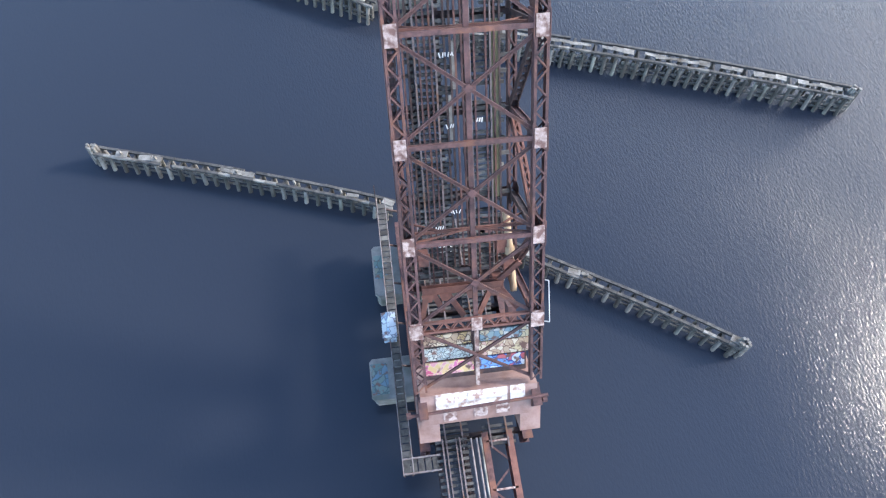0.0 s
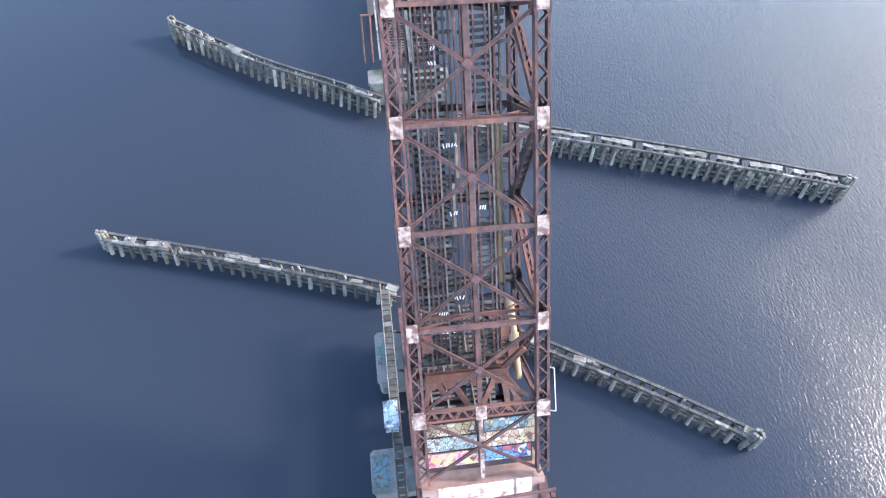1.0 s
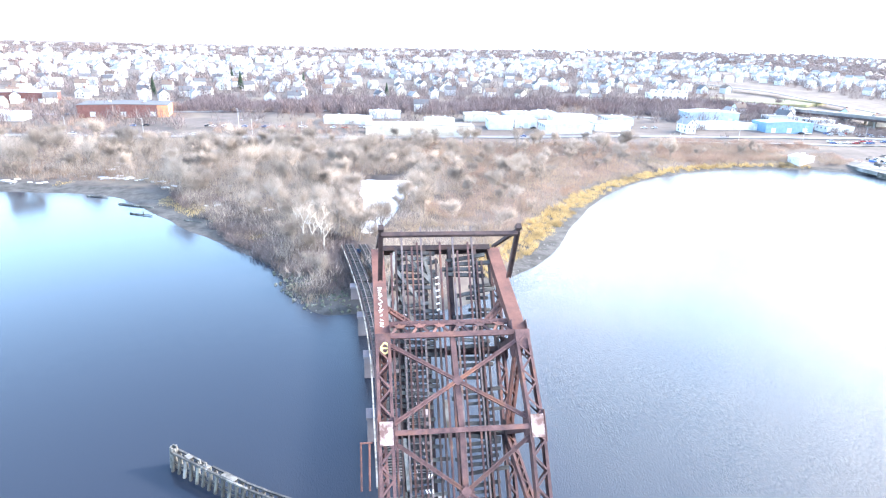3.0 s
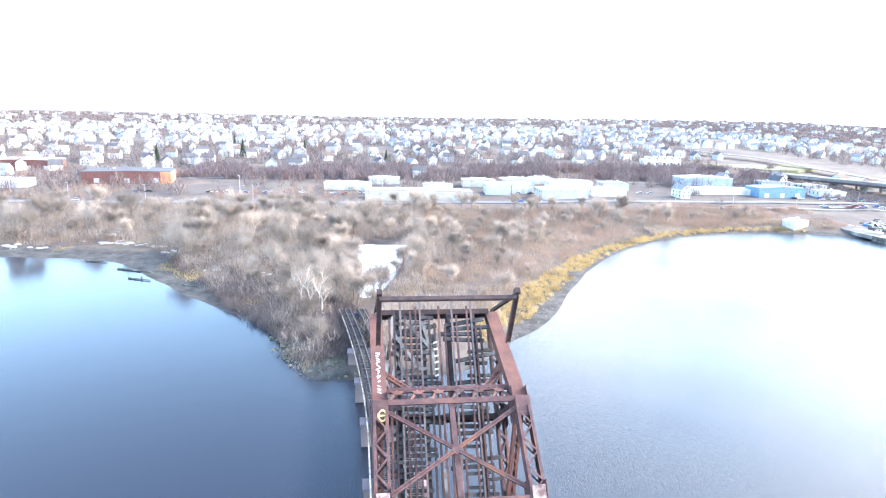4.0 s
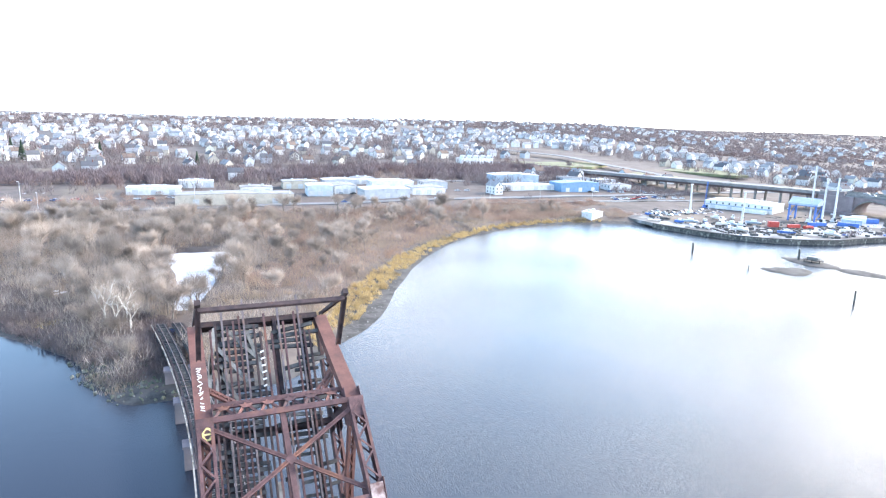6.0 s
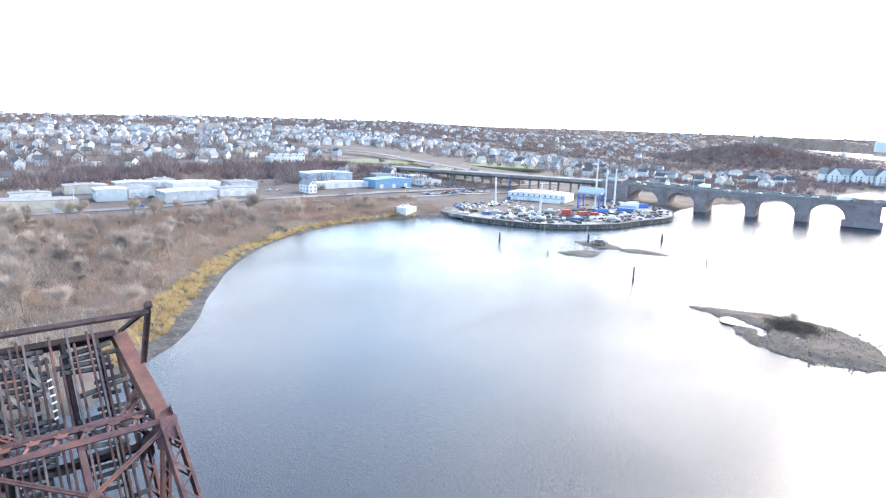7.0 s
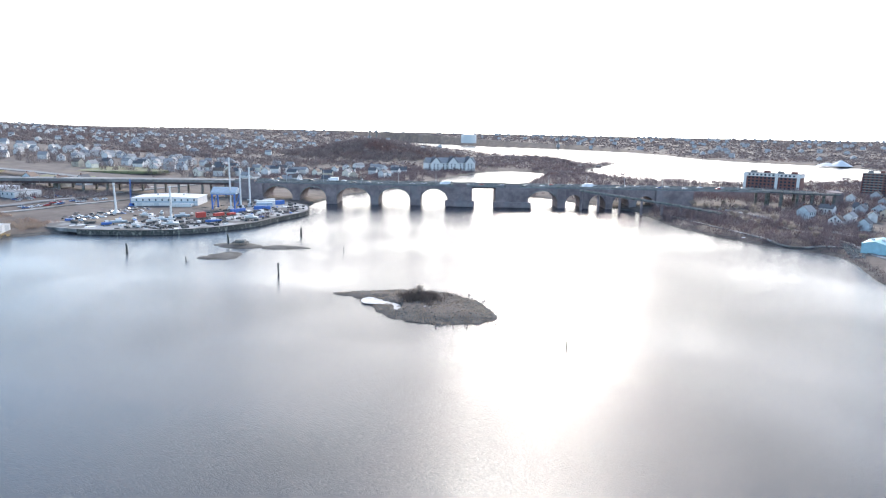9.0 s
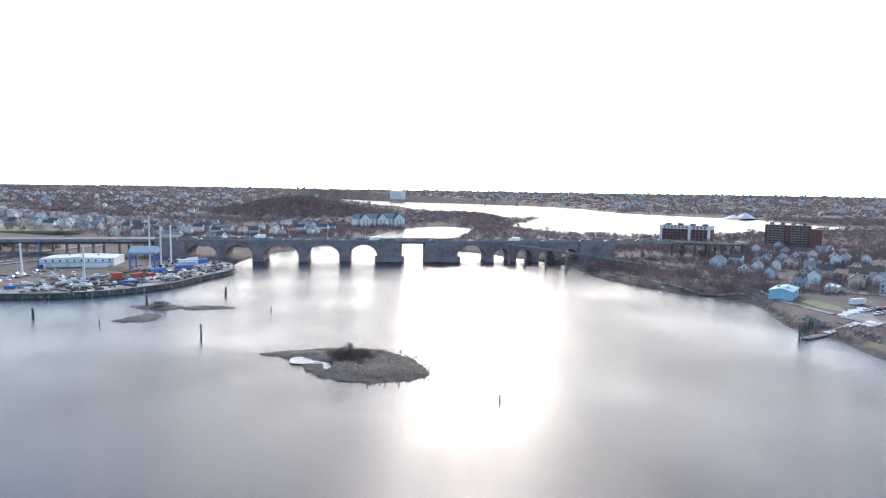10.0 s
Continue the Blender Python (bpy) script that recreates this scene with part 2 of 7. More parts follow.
def graffiti(name, colours, line, size=1.1):
    """Overlapping sprayed shapes with dark outlines on a weathered sheet."""
    m = surface(name, colours[0], colours[1], 1.5, 0.7, 0.15)
    nodes, link = m.node_tree.nodes, m.node_tree.links.new
    bsdf = nodes["Principled BSDF"]
    geo = nodes.new("ShaderNodeNewGeometry")
    bend = nodes.new("ShaderNodeTexNoise")
    bend.inputs["Scale"].default_value = 1.3
    link(geo.outputs["Position"], bend.inputs["Vector"])
    push = nodes.new("ShaderNodeVectorMath")
    push.operation = "MULTIPLY_ADD"
    push.inputs[1].default_value = (0.9, 0.9, 0.9)
    link(bend.outputs["Color"], push.inputs[0])
    link(geo.outputs["Position"], push.inputs[2])
    cells, edge = nodes.new("ShaderNodeTexVoronoi"), nodes.new("ShaderNodeTexVoronoi")
    edge.feature = "DISTANCE_TO_EDGE"
    for v in (cells, edge):
        v.inputs["Scale"].default_value = size
        link(push.outputs[0], v.inputs["Vector"])
    pick = nodes.new("ShaderNodeValToRGB")
    pick.color_ramp.interpolation = "CONSTANT"
    for k, c in enumerate(colours):
        e = pick.color_ramp.elements[k] if k < 2 else pick.color_ramp.elements.new(k / len(colours))
        e.position, e.color = k / len(colours), (*c, 1)
    link(cells.outputs["Color"], pick.inputs["Fac"])
    rim = nodes.new("ShaderNodeMapRange")
    rim.inputs["From Min"].default_value, rim.inputs["From Max"].default_value = 0.03, 0.075
    rim.inputs["To Min"].default_value, rim.inputs["To Max"].default_value = 1.0, 0.0
    link(edge.outputs["Distance"], rim.inputs["Value"])
    inked = nodes.new("ShaderNodeMix")
    inked.data_type = "RGBA"
    link(rim.outputs["Result"], inked.inputs["Factor"])
    link(pick.outputs["Color"], inked.inputs["A"])
    inked.inputs["B"].default_value = (*line, 1)
    worn = nodes.new("ShaderNodeTexNoise")
    worn.inputs["Scale"].default_value, worn.inputs["Detail"].default_value = 1.6, 8.0
    link(geo.outputs["Position"], worn.inputs["Vector"])
    gone = nodes.new("ShaderNodeValToRGB")
    gone.color_ramp.elements[0].position, gone.color_ramp.elements[1].position = 0.54, 0.64
    link(worn.outputs["Fac"], gone.inputs["Fac"])
    last = nodes.new("ShaderNodeMix")
    last.data_type = "RGBA"
    link(gone.outputs["Color"], last.inputs["Factor"])
    link(inked.outputs["Result"], last.inputs["A"])
    last.inputs["B"].default_value = (0.16, 0.085, 0.07, 1)
    link(last.outputs["Result"], bsdf.inputs["Base Color"])
    return m


TAGS = [graffiti("ochre_graffiti", [(0.5, 0.36, 0.16), (0.42, 0.30, 0.2), (0.6, 0.5, 0.36), (0.3, 0.2, 0.15)], (0.08, 0.05, 0.04), 1.9), graffiti("cyan_graffiti", [(0.26, 0.36, 0.38), (0.50, 0.44, 0.3), (0.52, 0.52, 0.5), (0.19, 0.30, 0.36)], (0.05, 0.08, 0.1), 2.2), graffiti("yellow_graffiti", [(0.62, 0.5, 0.3), (0.68, 0.6, 0.46), (0.5, 0.36, 0.24), (0.62, 0.42, 0.34)], (0.2, 0.1, 0.07), 2.2), graffiti("pink_graffiti", [(0.62, 0.16, 0.34), (0.66, 0.32, 0.36), (0.68, 0.5, 0.24), (0.6, 0.12, 0.24)], (0.7, 0.5, 0.4), 2.0)]
TAGS += [graffiti("blue_graffiti", [(0.10, 0.24, 0.6), (0.55, 0.62, 0.7), (0.16, 0.34, 0.66), (0.5, 0.12, 0.14)], (0.04, 0.07, 0.25), 1.5), graffiti("grey_graffiti", [(0.42, 0.48, 0.46), (0.5, 0.54, 0.5), (0.36, 0.42, 0.42), (0.55, 0.55, 0.5)], (0.05, 0.05, 0.06), 3.2), graffiti("pale_blue_graffiti", [(0.34, 0.48, 0.62), (0.55, 0.62, 0.68), (0.28, 0.38, 0.5), (0.45, 0.5, 0.52)], (0.2, 0.22, 0.28), 1.4), graffiti("teal_graffiti", [(0.10, 0.17, 0.165), (0.15, 0.21, 0.195), (0.12, 0.20, 0.26), (0.17, 0.19, 0.155)], (0.07, 0.10, 0.11), 1.3)]
flaked_white = surface("flaked_white_paint", (0.64, 0.58, 0.56), (0.82, 0.80, 0.78), 2.6, 0.75, 0.3, 0.0, (0.36, 0.22, 0.18), 1.7, 0.55)
dull_rail = surface("dull_weathered_rail", (0.13, 0.105, 0.105), (0.26, 0.23, 0.235), 2.0, 0.7, 0.2, 0.0, (0.16, 0.09, 0.07), 0.7, 0.6)


# ---- mesh helpers ----
class Geo:
    """Vertices and faces of one mesh."""

    def __init__(self):
        self.v, self.f = [], []

    def add(self, verts, faces):
        n = len(self.v)
        self.v.extend([tuple(p) for p in verts])
        self.f.extend([tuple(i + n for i in face) for face in faces])
        return self

    def hexa(self, p):
        return self.add(p, [(0, 3, 2, 1), (4, 5, 6, 7), (0, 1, 5, 4), (1, 2, 6, 5), (2, 3, 7, 6), (3, 0, 4, 7)])

    def box(self, c, size, m=None):
        x, y, z = (s / 2 for s in size)
        p = [Vector(q) + Vector(c) for q in ((-x, -y, -z), (x, -y, -z), (x, y, -z), (-x, y, -z), (-x, -y, z), (x, -y, z), (x, y, z), (-x, y, z))]
        return self.hexa([m @ q for q in p] if m else p)

    def beam(self, a, b, w, h, up=(0, 0, 1), w2=None, h2=None):
        """A bar from a to b, w wide across and h deep along up."""
        a, b = Vector(a), Vector(b)
        d = (b - a).normalized()
        side = d.cross(Vector(up))
        side = side.normalized() if side.length > 1e-4 else d.orthogonal().normalized()
        top = side.cross(d).normalized()
        w2, h2 = w2 or w, h2 or h
        s1, t1, s2, t2 = side * w / 2, top * h / 2, side * w2 / 2, top * h2 / 2
        return self.hexa([a - s1 - t1, a + s1 - t1, b + s2 - t2, b - s2 - t2, a - s1 + t1, a + s1 + t1, b + s2 + t2, b - s2 + t2])

    def tube(self, a, b, r1, r2=None, n=8, cap=True):
        a, b = Vector(a), Vector(b)
        r2 = r1 if r2 is None else r2
        d = (b - a).normalized()
        u = d.orthogonal().normalized()
        w = d.cross(u)
        ring = [(u * math.cos(2 * math.pi * k / n) + w * math.sin(2 * math.pi * k / n)) for k in range(n)]
        v = [a + q * r1 for q in ring] + [b + q * r2 for q in ring]
        f = [(k, (k + 1) % n, n + (k + 1) % n, n + k) for k in range(n)]
        if cap:
            f += [tuple(range(n - 1, -1, -1)), tuple(range(n, 2 * n))]
        return self.add(v, f)

    def prism(self, outline, vec):
        """A flat outline pushed along vec."""
        n, vec = len(outline), Vector(vec)
        o = [Vector(p) for p in outline]
        return self.add(o + [p + vec for p in o], [tuple(range(n - 1, -1, -1)), tuple(range(n, 2 * n))] + [(k, (k + 1) % n, n + (k + 1) % n, n + k) for k in range(n)])

    def loft(self, sections):
        """One closed body through outlines of equal length."""
        n, m = len(sections[0]), len(sections)
        v = [p for s in sections for p in s]
        f = [(k * n + j, k * n + (j + 1) % n, (k + 1) * n + (j + 1) % n, (k + 1) * n + j) for k in range(m - 1) for j in range(n)]
        return self.add(v, f + [tuple(range(n - 1, -1, -1)), tuple(range((m - 1) * n, m * n))])

    def mesh(self, name, *mats):
        me = bpy.data.meshes.new(name)
        me.from_pydata(self.v, [], self.f)
        for m in mats:
            me.materials.append(m)
        me.update()
        return me


def part(name, geo, material, parent, label=""):
    ob = new(name, geo if isinstance(geo, bpy.types.Mesh) else geo.mesh(name, material))
    ob.parent = parent
    return tagged(ob, label) if label else ob


def thing(name, label, category, group="", kind="", at=(0, 0, 0), turn=0.0):
    ob = new(name)
    ob.matrix_basis = pose(*at, 0, 0, turn)
    return tagged(ob, label, category, group, kind)


def whole(name, geo, material, label, category="", group="", kind=""):
    return tagged(new(name, geo.mesh(name, material)), label, category, group, kind)


rnd = random.Random(7)

# ---- ground and water ----
def smooth(points, steps=6, closed=True):
    """A Catmull-Rom curve through a few corner points."""
    p, out, n = [np.array(q, float) for q in points], [], len(points)
    for i in range(n if closed else n - 1):
        a, b, c, d = (p[(i + k) % n] if closed else p[min(max(i + k, 0), n - 1)] for k in (-1, 0, 1, 2))
        for k in range(steps):
            t = k / steps
            out.append(0.5 * (2 * b + (c - a) * t + (2 * a - 5 * b + 4 * c - d) * t * t + (3 * b - 3 * c + d - a) * t ** 3))
    return np.array(out)


EAST_SHORE = [(-1500, 420), (-400, 310), (-150, 277), (-118, 273), (-97.6, 265), (-77, 240), (-57, 214), (-39, 194), (-23.5, 173), (-16.5, 153), (-10, 142), (-2, 141), (24, 143), (44, 164), (55, 175), (66, 191), (80, 217), (100, 249), (128, 283), (165, 312), (200, 327), (230, 332), (262, 327), (284, 313), (286, 298), (294, 271), (313, 246), (345, 231), (375, 230), (415, 229), (455, 250), (515, 262), (600, 255), (680, 240), (1000, 225)]
WEST_SHORE = [(1000, 130), (680, 120), (600, 60), (545, 0), (500, -20), (467, -29), (435, -46), (416, -62), (402, -77), (391, -97), (380, -108), (363, -112), (340, -111), (318, -109), (304, -111), (293, -119), (270, -122), (254, -126), (225, -146), (120, -140), (0, -95), (-300, -110), (-1500, -160)]
RIVER = smooth(EAST_SHORE + WEST_SHORE, 5)
BAY = smooth([(2153, 571), (1766, 384), (1625, 187), (1346, 94), (1500, 30), (1090, 76), (928, -17), (905, -125), (932, -213), (1051, -324), (1140, -430), (1210, -680), (1290, -600), (1400, -510), (1564, -480), (1692, -384), (1889, -195), (2378, -41), (2731, 193), (2946, 476), (3206, 819), (3990, 1566), (3500, 1650), (2700, 1000)], 4)
ISLAND = smooth([(213, 110), (222, 97), (231, 78), (227, 57), (211, 43), (197, 40), (187, 57), (190, 76), (203, 89), (209, 96)], 5)
SHOAL_A = smooth([(249, 199), (251, 183), (258, 180), (269, 184), (272, 193), (262, 199)], 4)
SHOAL_B = smooth([(284, 215), (294, 210), (297, 198), (290, 184), (281, 188), (277, 197), (280, 207)], 4)
SHOAL_C = smooth([(281, 181), (290, 187), (298, 181), (299, 168), (294, 159), (287, 166)], 4)


def inside_and_far(poly, x, y):
    """For each point: whether it lies inside the outline, and how far from it."""
    inside, far = np.zeros(x.shape, bool), np.full(x.shape, 1e9)
    for (x1, y1), (x2, y2) in zip(poly, np.roll(poly, -1, 0)):
        dx, dy = x2 - x1, y2 - y1
        t = np.clip(((x - x1) * dx + (y - y1) * dy) / (dx * dx + dy * dy + 1e-9), 0, 1)
        far = np.minimum(far, np.hypot(x - x1 - t * dx, y - y1 - t * dy))
        cross = (y1 > y) != (y2 > y)
        inside ^= cross & (x < (x2 - x1) * (y - y1) / (y2 - y1 + 1e-12) + x1)
    return inside, far


def ripple(x, y, size, seed):
    s = 0.0
    for k in range(4):
        a = seed * 1.7 + k * 2.4
        s = s + np.sin((x * math.cos(a) + y * math.sin(a)) / size * (1 + 0.37 * k) + seed + 3 * k + 1.3 * np.sin((x * math.sin(a) - y * math.cos(a)) / size * 0.7))
    return s / 4


def height(x, y):
    """The ground's height above the water."""
    x, y = np.asarray(x, float), np.asarray(y, float)
    wet, d = inside_and_far(RIVER, x, y)
    wet2, d2 = inside_and_far(BAY, x, y)
    dist = np.hypot(x, y)
    d = np.minimum(d, d2)
    edge = d + ripple(x, y, 7, 1) * 1.2
    steep = np.where((x < -20) & (y > 0), 0.05, np.where((x > 45) & (x < 160) & (y > 140), 0.085, 0.22))
    bank = np.clip(edge * steep, -1, 2.6) + np.clip((d - 12) * 0.02, 0, 1.2) + ripple(x, y, 23, 3) * np.clip(d * 0.02, 0, 0.5)
    way = np.degrees(np.arctan2(x, y))
    rim = np.interp(way, (-60, -30, 0, 20, 35, 45, 60, 80, 115), (30, 33, 44, 60, 70, 60, 52, 44, 40))
    rise = rim * np.clip((y - 360) / 2300, 0, 1) ** 0.8 * np.interp(way, (0, 40, 55, 72), (1, 1, 0.5, 0))
    hill = np.maximum(rise, rim * np.clip((dist - 2300) / 1700, 0, 1)) + 36 * np.exp(-(((x - 1250) / 130) ** 2 + ((y - 530) / 130) ** 2))
    z = np.where(wet | wet2, -np.clip(d * 0.15, 0.05, 3), bank + np.where(d > 5, hill, 0))
    pond, dp = inside_and_far(POND, x, y)
    z = np.where(pond, np.minimum(z, 1.72 - np.clip(dp * 0.3, 0, 0.8)), z)
    for poly, top in ((ISLAND, 1.3), (SHOAL_A, 0.35), (SHOAL_B, 0.5), (SHOAL_C, 0.5)):
        on, di = inside_and_far(poly, x, y)
        z = np.where(on, np.clip(di * 0.12 - 0.12 + 0.22 * ripple(x, y, 1.7, 4), -0.2, top), z)
    z = np.where(inside_and_far(POOL, x, y)[0], 0.28, z)
    return z


POOL = smooth([(207.9, 92.6), (211.8, 91.4), (211.0, 86.8), (208.2, 82.3), (206.8, 77.6), (204.0, 74.8), (199.2, 74.7), (199.3, 76.6), (204.6, 79.1), (203.9, 84.6), (203.3, 90.0)], 3)
POND = smooth([(-3, 290), (14, 292), (32, 288), (29, 271), (20, 253), (14, 226), (6, 201), (-0, 205), (2, 243), (-1, 269)], 5)
radii = np.concatenate([np.linspace(4, 90, 12)[:-1], np.geomspace(90, 560, 260)[:-1], np.geomspace(560, 4900, 110)])
angles = np.concatenate([np.linspace(-46, 132, 620), np.linspace(132, 314, 60)[1:-1]])
gr, ga = np.meshgrid(radii, np.radians(angles), indexing="ij")
gx_, gy_ = gr * np.sin(ga), gr * np.cos(ga)
gz_ = height(gx_, gy_)
rows_n, cols_n = gr.shape


def ground_z(x, y):
    """The ground's height at one place, read from its sheet."""
    r, a = math.hypot(x, y), math.degrees(math.atan2(x, y))
    a = a if a >= -46 else a + 360
    i = min(max(int(np.searchsorted(radii, r)), 1), rows_n - 1)
    j = min(max(int(np.searchsorted(angles, a)), 1), cols_n - 1)
    u = min(max((r - radii[i - 1]) / (radii[i] - radii[i - 1]), 0), 1)
    v = min(max((a - angles[j - 1]) / (angles[j] - angles[j - 1]), 0), 1)
    return float((gz_[i - 1, j - 1] * (1 - v) + gz_[i - 1, j] * v) * (1 - u) + (gz_[i, j - 1] * (1 - v) + gz_[i, j] * v) * u)


idx = np.arange(rows_n * cols_n).reshape(rows_n, cols_n)
nxt = np.roll(idx, -1, 1)
quads = np.stack([idx[:-1], idx[1:], nxt[1:], nxt[:-1]], -1).reshape(-1, 4)[:, ::-1]


def ground_material():
    m = surface("winter_ground", (0.082, 0.064, 0.056), (0.14, 0.112, 0.098), 0.08, 0.95, 0.5, 0.0, (0.165, 0.13, 0.098), 0.02, 0.58, 0.0, 20.0)
    nt = m.node_tree
    nodes, link = nt.nodes, nt.links.new
    bsdf = nodes["Principled BSDF"]
    old = bsdf.inputs["Base Color"].links[0].from_socket
    geo = nodes.new("ShaderNodeNewGeometry")
    split = nodes.new("ShaderNodeSeparateXYZ")
    link(geo.outputs["Position"], split.inputs[0])
    wob = nodes.new("ShaderNodeTexNoise")
    wob.inputs["Scale"].default_value, wob.inputs["Detail"].default_value = 0.25, 8.0
    link(geo.outputs["Position"], wob.inputs["Vector"])
    add = nodes.new("ShaderNodeMath")
    add.operation = "MULTIPLY_ADD"
    link(wob.outputs["Fac"], add.inputs[0])
    add.inputs[1].default_value = -1.4
    link(split.outputs["Z"], add.inputs[2])
    mud = nodes.new("ShaderNodeValToRGB")
    mud.color_ramp.elements[0].position, mud.color_ramp.elements[1].position = 0.0, 0.75
    mud.color_ramp.elements[0].color, mud.color_ramp.elements[1].color = (1, 1, 1, 1), (0, 0, 0, 1)
    link(add.outputs[0], mud.inputs["Fac"])
    mix = nodes.new("ShaderNodeMix")
    mix.data_type = "RGBA"
    link(mud.outputs["Color"], mix.inputs["Factor"])
    link(old, mix.inputs["A"])
    wet = nodes.new("ShaderNodeTexNoise")
    wet.inputs["Scale"].default_value, wet.inputs["Detail"].default_value, wet.inputs["Roughness"].default_value = 0.18, 8.0, 0.7
    link(geo.outputs["Position"], wet.inputs["Vector"])
    shade = nodes.new("ShaderNodeValToRGB")
    shade.color_ramp.elements[0].position, shade.color_ramp.elements[1].position = 0.4, 0.62
    shade.color_ramp.elements[0].color, shade.color_ramp.elements[1].color = (0.034, 0.031, 0.029, 1), (0.095, 0.089, 0.083, 1)
    link(wet.outputs["Fac"], shade.inputs["Fac"])
    link(shade.outputs["Color"], mix.inputs["B"])
    # snow patches in hollows of the bank
    patch = nodes.new("ShaderNodeTexNoise")
    patch.inputs["Scale"].default_value, patch.inputs["Detail"].default_value, patch.inputs["Roughness"].default_value = 0.07, 10.0, 0.68
    link(geo.outputs["Position"], patch.inputs["Vector"])
    on = nodes.new("ShaderNodeValToRGB")
    on.color_ramp.elements[0].position, on.color_ramp.elements[1].position = 0.665, 0.71
    link(patch.outputs["Fac"], on.inputs["Fac"])
    mix2 = nodes.new("ShaderNodeMix")
    mix2.data_type = "RGBA"
    link(on.outputs["Color"], mix2.inputs["Factor"])
    link(mix.outputs["Result"], mix2.inputs["A"])
    mix2.inputs["B"].default_value = (0.75, 0.77, 0.8, 1)
    link(mix2.outputs["Result"], bsdf.inputs["Base Color"])
    return m


me = bpy.data.meshes.new("ground")
me.from_pydata(np.stack([gx_, gy_, gz_], -1).reshape(-1, 3).tolist(), [], quads.tolist())
me.materials.append(ground_material())
me.polygons.foreach_set("use_smooth", [True] * len(me.polygons))
me.update()
tagged(new("ground", me), "brown winter ground with muddy banks and snow patches", "ground", "", "structure")


def water_material():
    m = bpy.data.materials.new("river_water")
    m.use_nodes = True
    nt = m.node_tree
    nodes, link = nt.nodes, nt.links.new
    bsdf = nodes["Principled BSDF"]
    bsdf.inputs["Base Color"].default_value = (0.024, 0.030, 0.044, 1)
    bsdf.inputs["Roughness"].default_value = 0.11
    bsdf.inputs["IOR"].default_value = 1.333
    geo = nodes.new("ShaderNodeNewGeometry")
    stretch = nodes.new("ShaderNodeMapping")
    stretch.inputs["Rotation"].default_value = (0, 0, radians(25))
    stretch.inputs["Scale"].default_value = (0.9, 0.34, 1.0)
    link(geo.outputs["Position"], stretch.inputs["Vector"])
    waves = nodes.new("ShaderNodeTexNoise")
    waves.inputs["Scale"].default_value, waves.inputs["Detail"].default_value, waves.inputs["Roughness"].default_value = 4.3, 4.0, 0.62
    link(stretch.outputs[0], waves.inputs["Vector"])
    # wind: smooth lanes and ruffled water
    calm = nodes.new("ShaderNodeTexNoise")
    calm.inputs["Scale"].default_value, calm.inputs["Detail"].default_value = 0.012, 3.0
    link(geo.outputs["Position"], calm.inputs["Vector"])
    split = nodes.new("ShaderNodeSeparateXYZ")
    link(geo.outputs["Position"], split.inputs[0])
    lee = nodes.new("ShaderNodeMapRange")
    lee.inputs["From Min"].default_value, lee.inputs["From Max"].default_value = -5.0, 45.0
    lee.inputs["To Min"].default_value, lee.inputs["To Max"].default_value = 0.12, 1.0
    reach = nodes.new("ShaderNodeMapRange")
    reach.inputs["From Min"].default_value, reach.inputs["From Max"].default_value = -10.0, 60.0
    reach.inputs["To Min"].default_value, reach.inputs["To Max"].default_value = -33.0, 18.0
    link(split.outputs["Y"], reach.inputs["Value"])
    open_water = nodes.new("ShaderNodeMath")
    link(split.outputs["X"], open_water.inputs[0])
    link(reach.outputs["Result"], open_water.inputs[1])
    link(open_water.outputs[0], lee.inputs["Value"])
    amount = nodes.new("ShaderNodeMapRange")
    amount.inputs["From Min"].default_value, amount.inputs["From Max"].default_value = 0.35, 0.65
    amount.inputs["To Min"].default_value, amount.inputs["To Max"].default_value = 0.5, 1.0
    link(calm.outputs["Fac"], amount.inputs["Value"])
    both = nodes.new("ShaderNodeMath")
    both.operation = "MULTIPLY"
    link(lee.outputs["Result"], both.inputs[0])
    link(amount.outputs["Result"], both.inputs[1])
    bump = nodes.new("ShaderNodeBump")
    bump.inputs["Distance"].default_value = 0.165
    link(both.outputs[0], bump.inputs["Strength"])
    swell = nodes.new("ShaderNodeTexNoise")
    swell.inputs["Scale"].default_value, swell.inputs["Detail"].default_value = 0.45, 2.0
    link(stretch.outputs[0], swell.inputs["Vector"])
    sum_ = nodes.new("ShaderNodeMath")
    sum_.operation = "MULTIPLY_ADD"
    link(swell.outputs["Fac"], sum_.inputs[0])
    sum_.inputs[1].default_value = 0.22
    link(waves.outputs["Fac"], sum_.inputs[2])
    link(sum_.outputs[0], bump.inputs["Height"])
    link(bump.outputs["Normal"], bsdf.inputs["Normal"])
    return m


disc = Geo()
N = 96
disc.add([(0, 0, 0)] + [(4950 * math.sin(2 * math.pi * k / N), 4950 * math.cos(2 * math.pi * k / N), 0) for k in range(N)], [(0, 1 + (k + 1) % N, 1 + k) for k in range(N)])
whole("water", disc, water_material(), "wind-rippled dark blue river water", "water", "", "structure")
pond_ice = Geo()
pond_ice.add([(x, y, 1.85) for x, y in POND[::2]], [tuple(range(len(POND[::2])))])
whole("pond_ice", pond_ice, snow, "snow-covered frozen pond among bare trees", "pond", "", "structure")

# ---- the raised bascule leaf ----
SLOPE = radians(53.5)
CS, SN = math.cos(SLOPE), math.sin(SLOPE)
XL, XR = 1.45, 10.57
XC = (XL + XR) / 2
S0, PANEL, TOP, LOW = 23.5, 6.95, -1.77, -9.87
HIP, TIP, HIP_N = 57.3, 65.4, -3.3
NORMAL, ALONG = Vector((0, -SN, CS)), Vector((0, CS, SN))


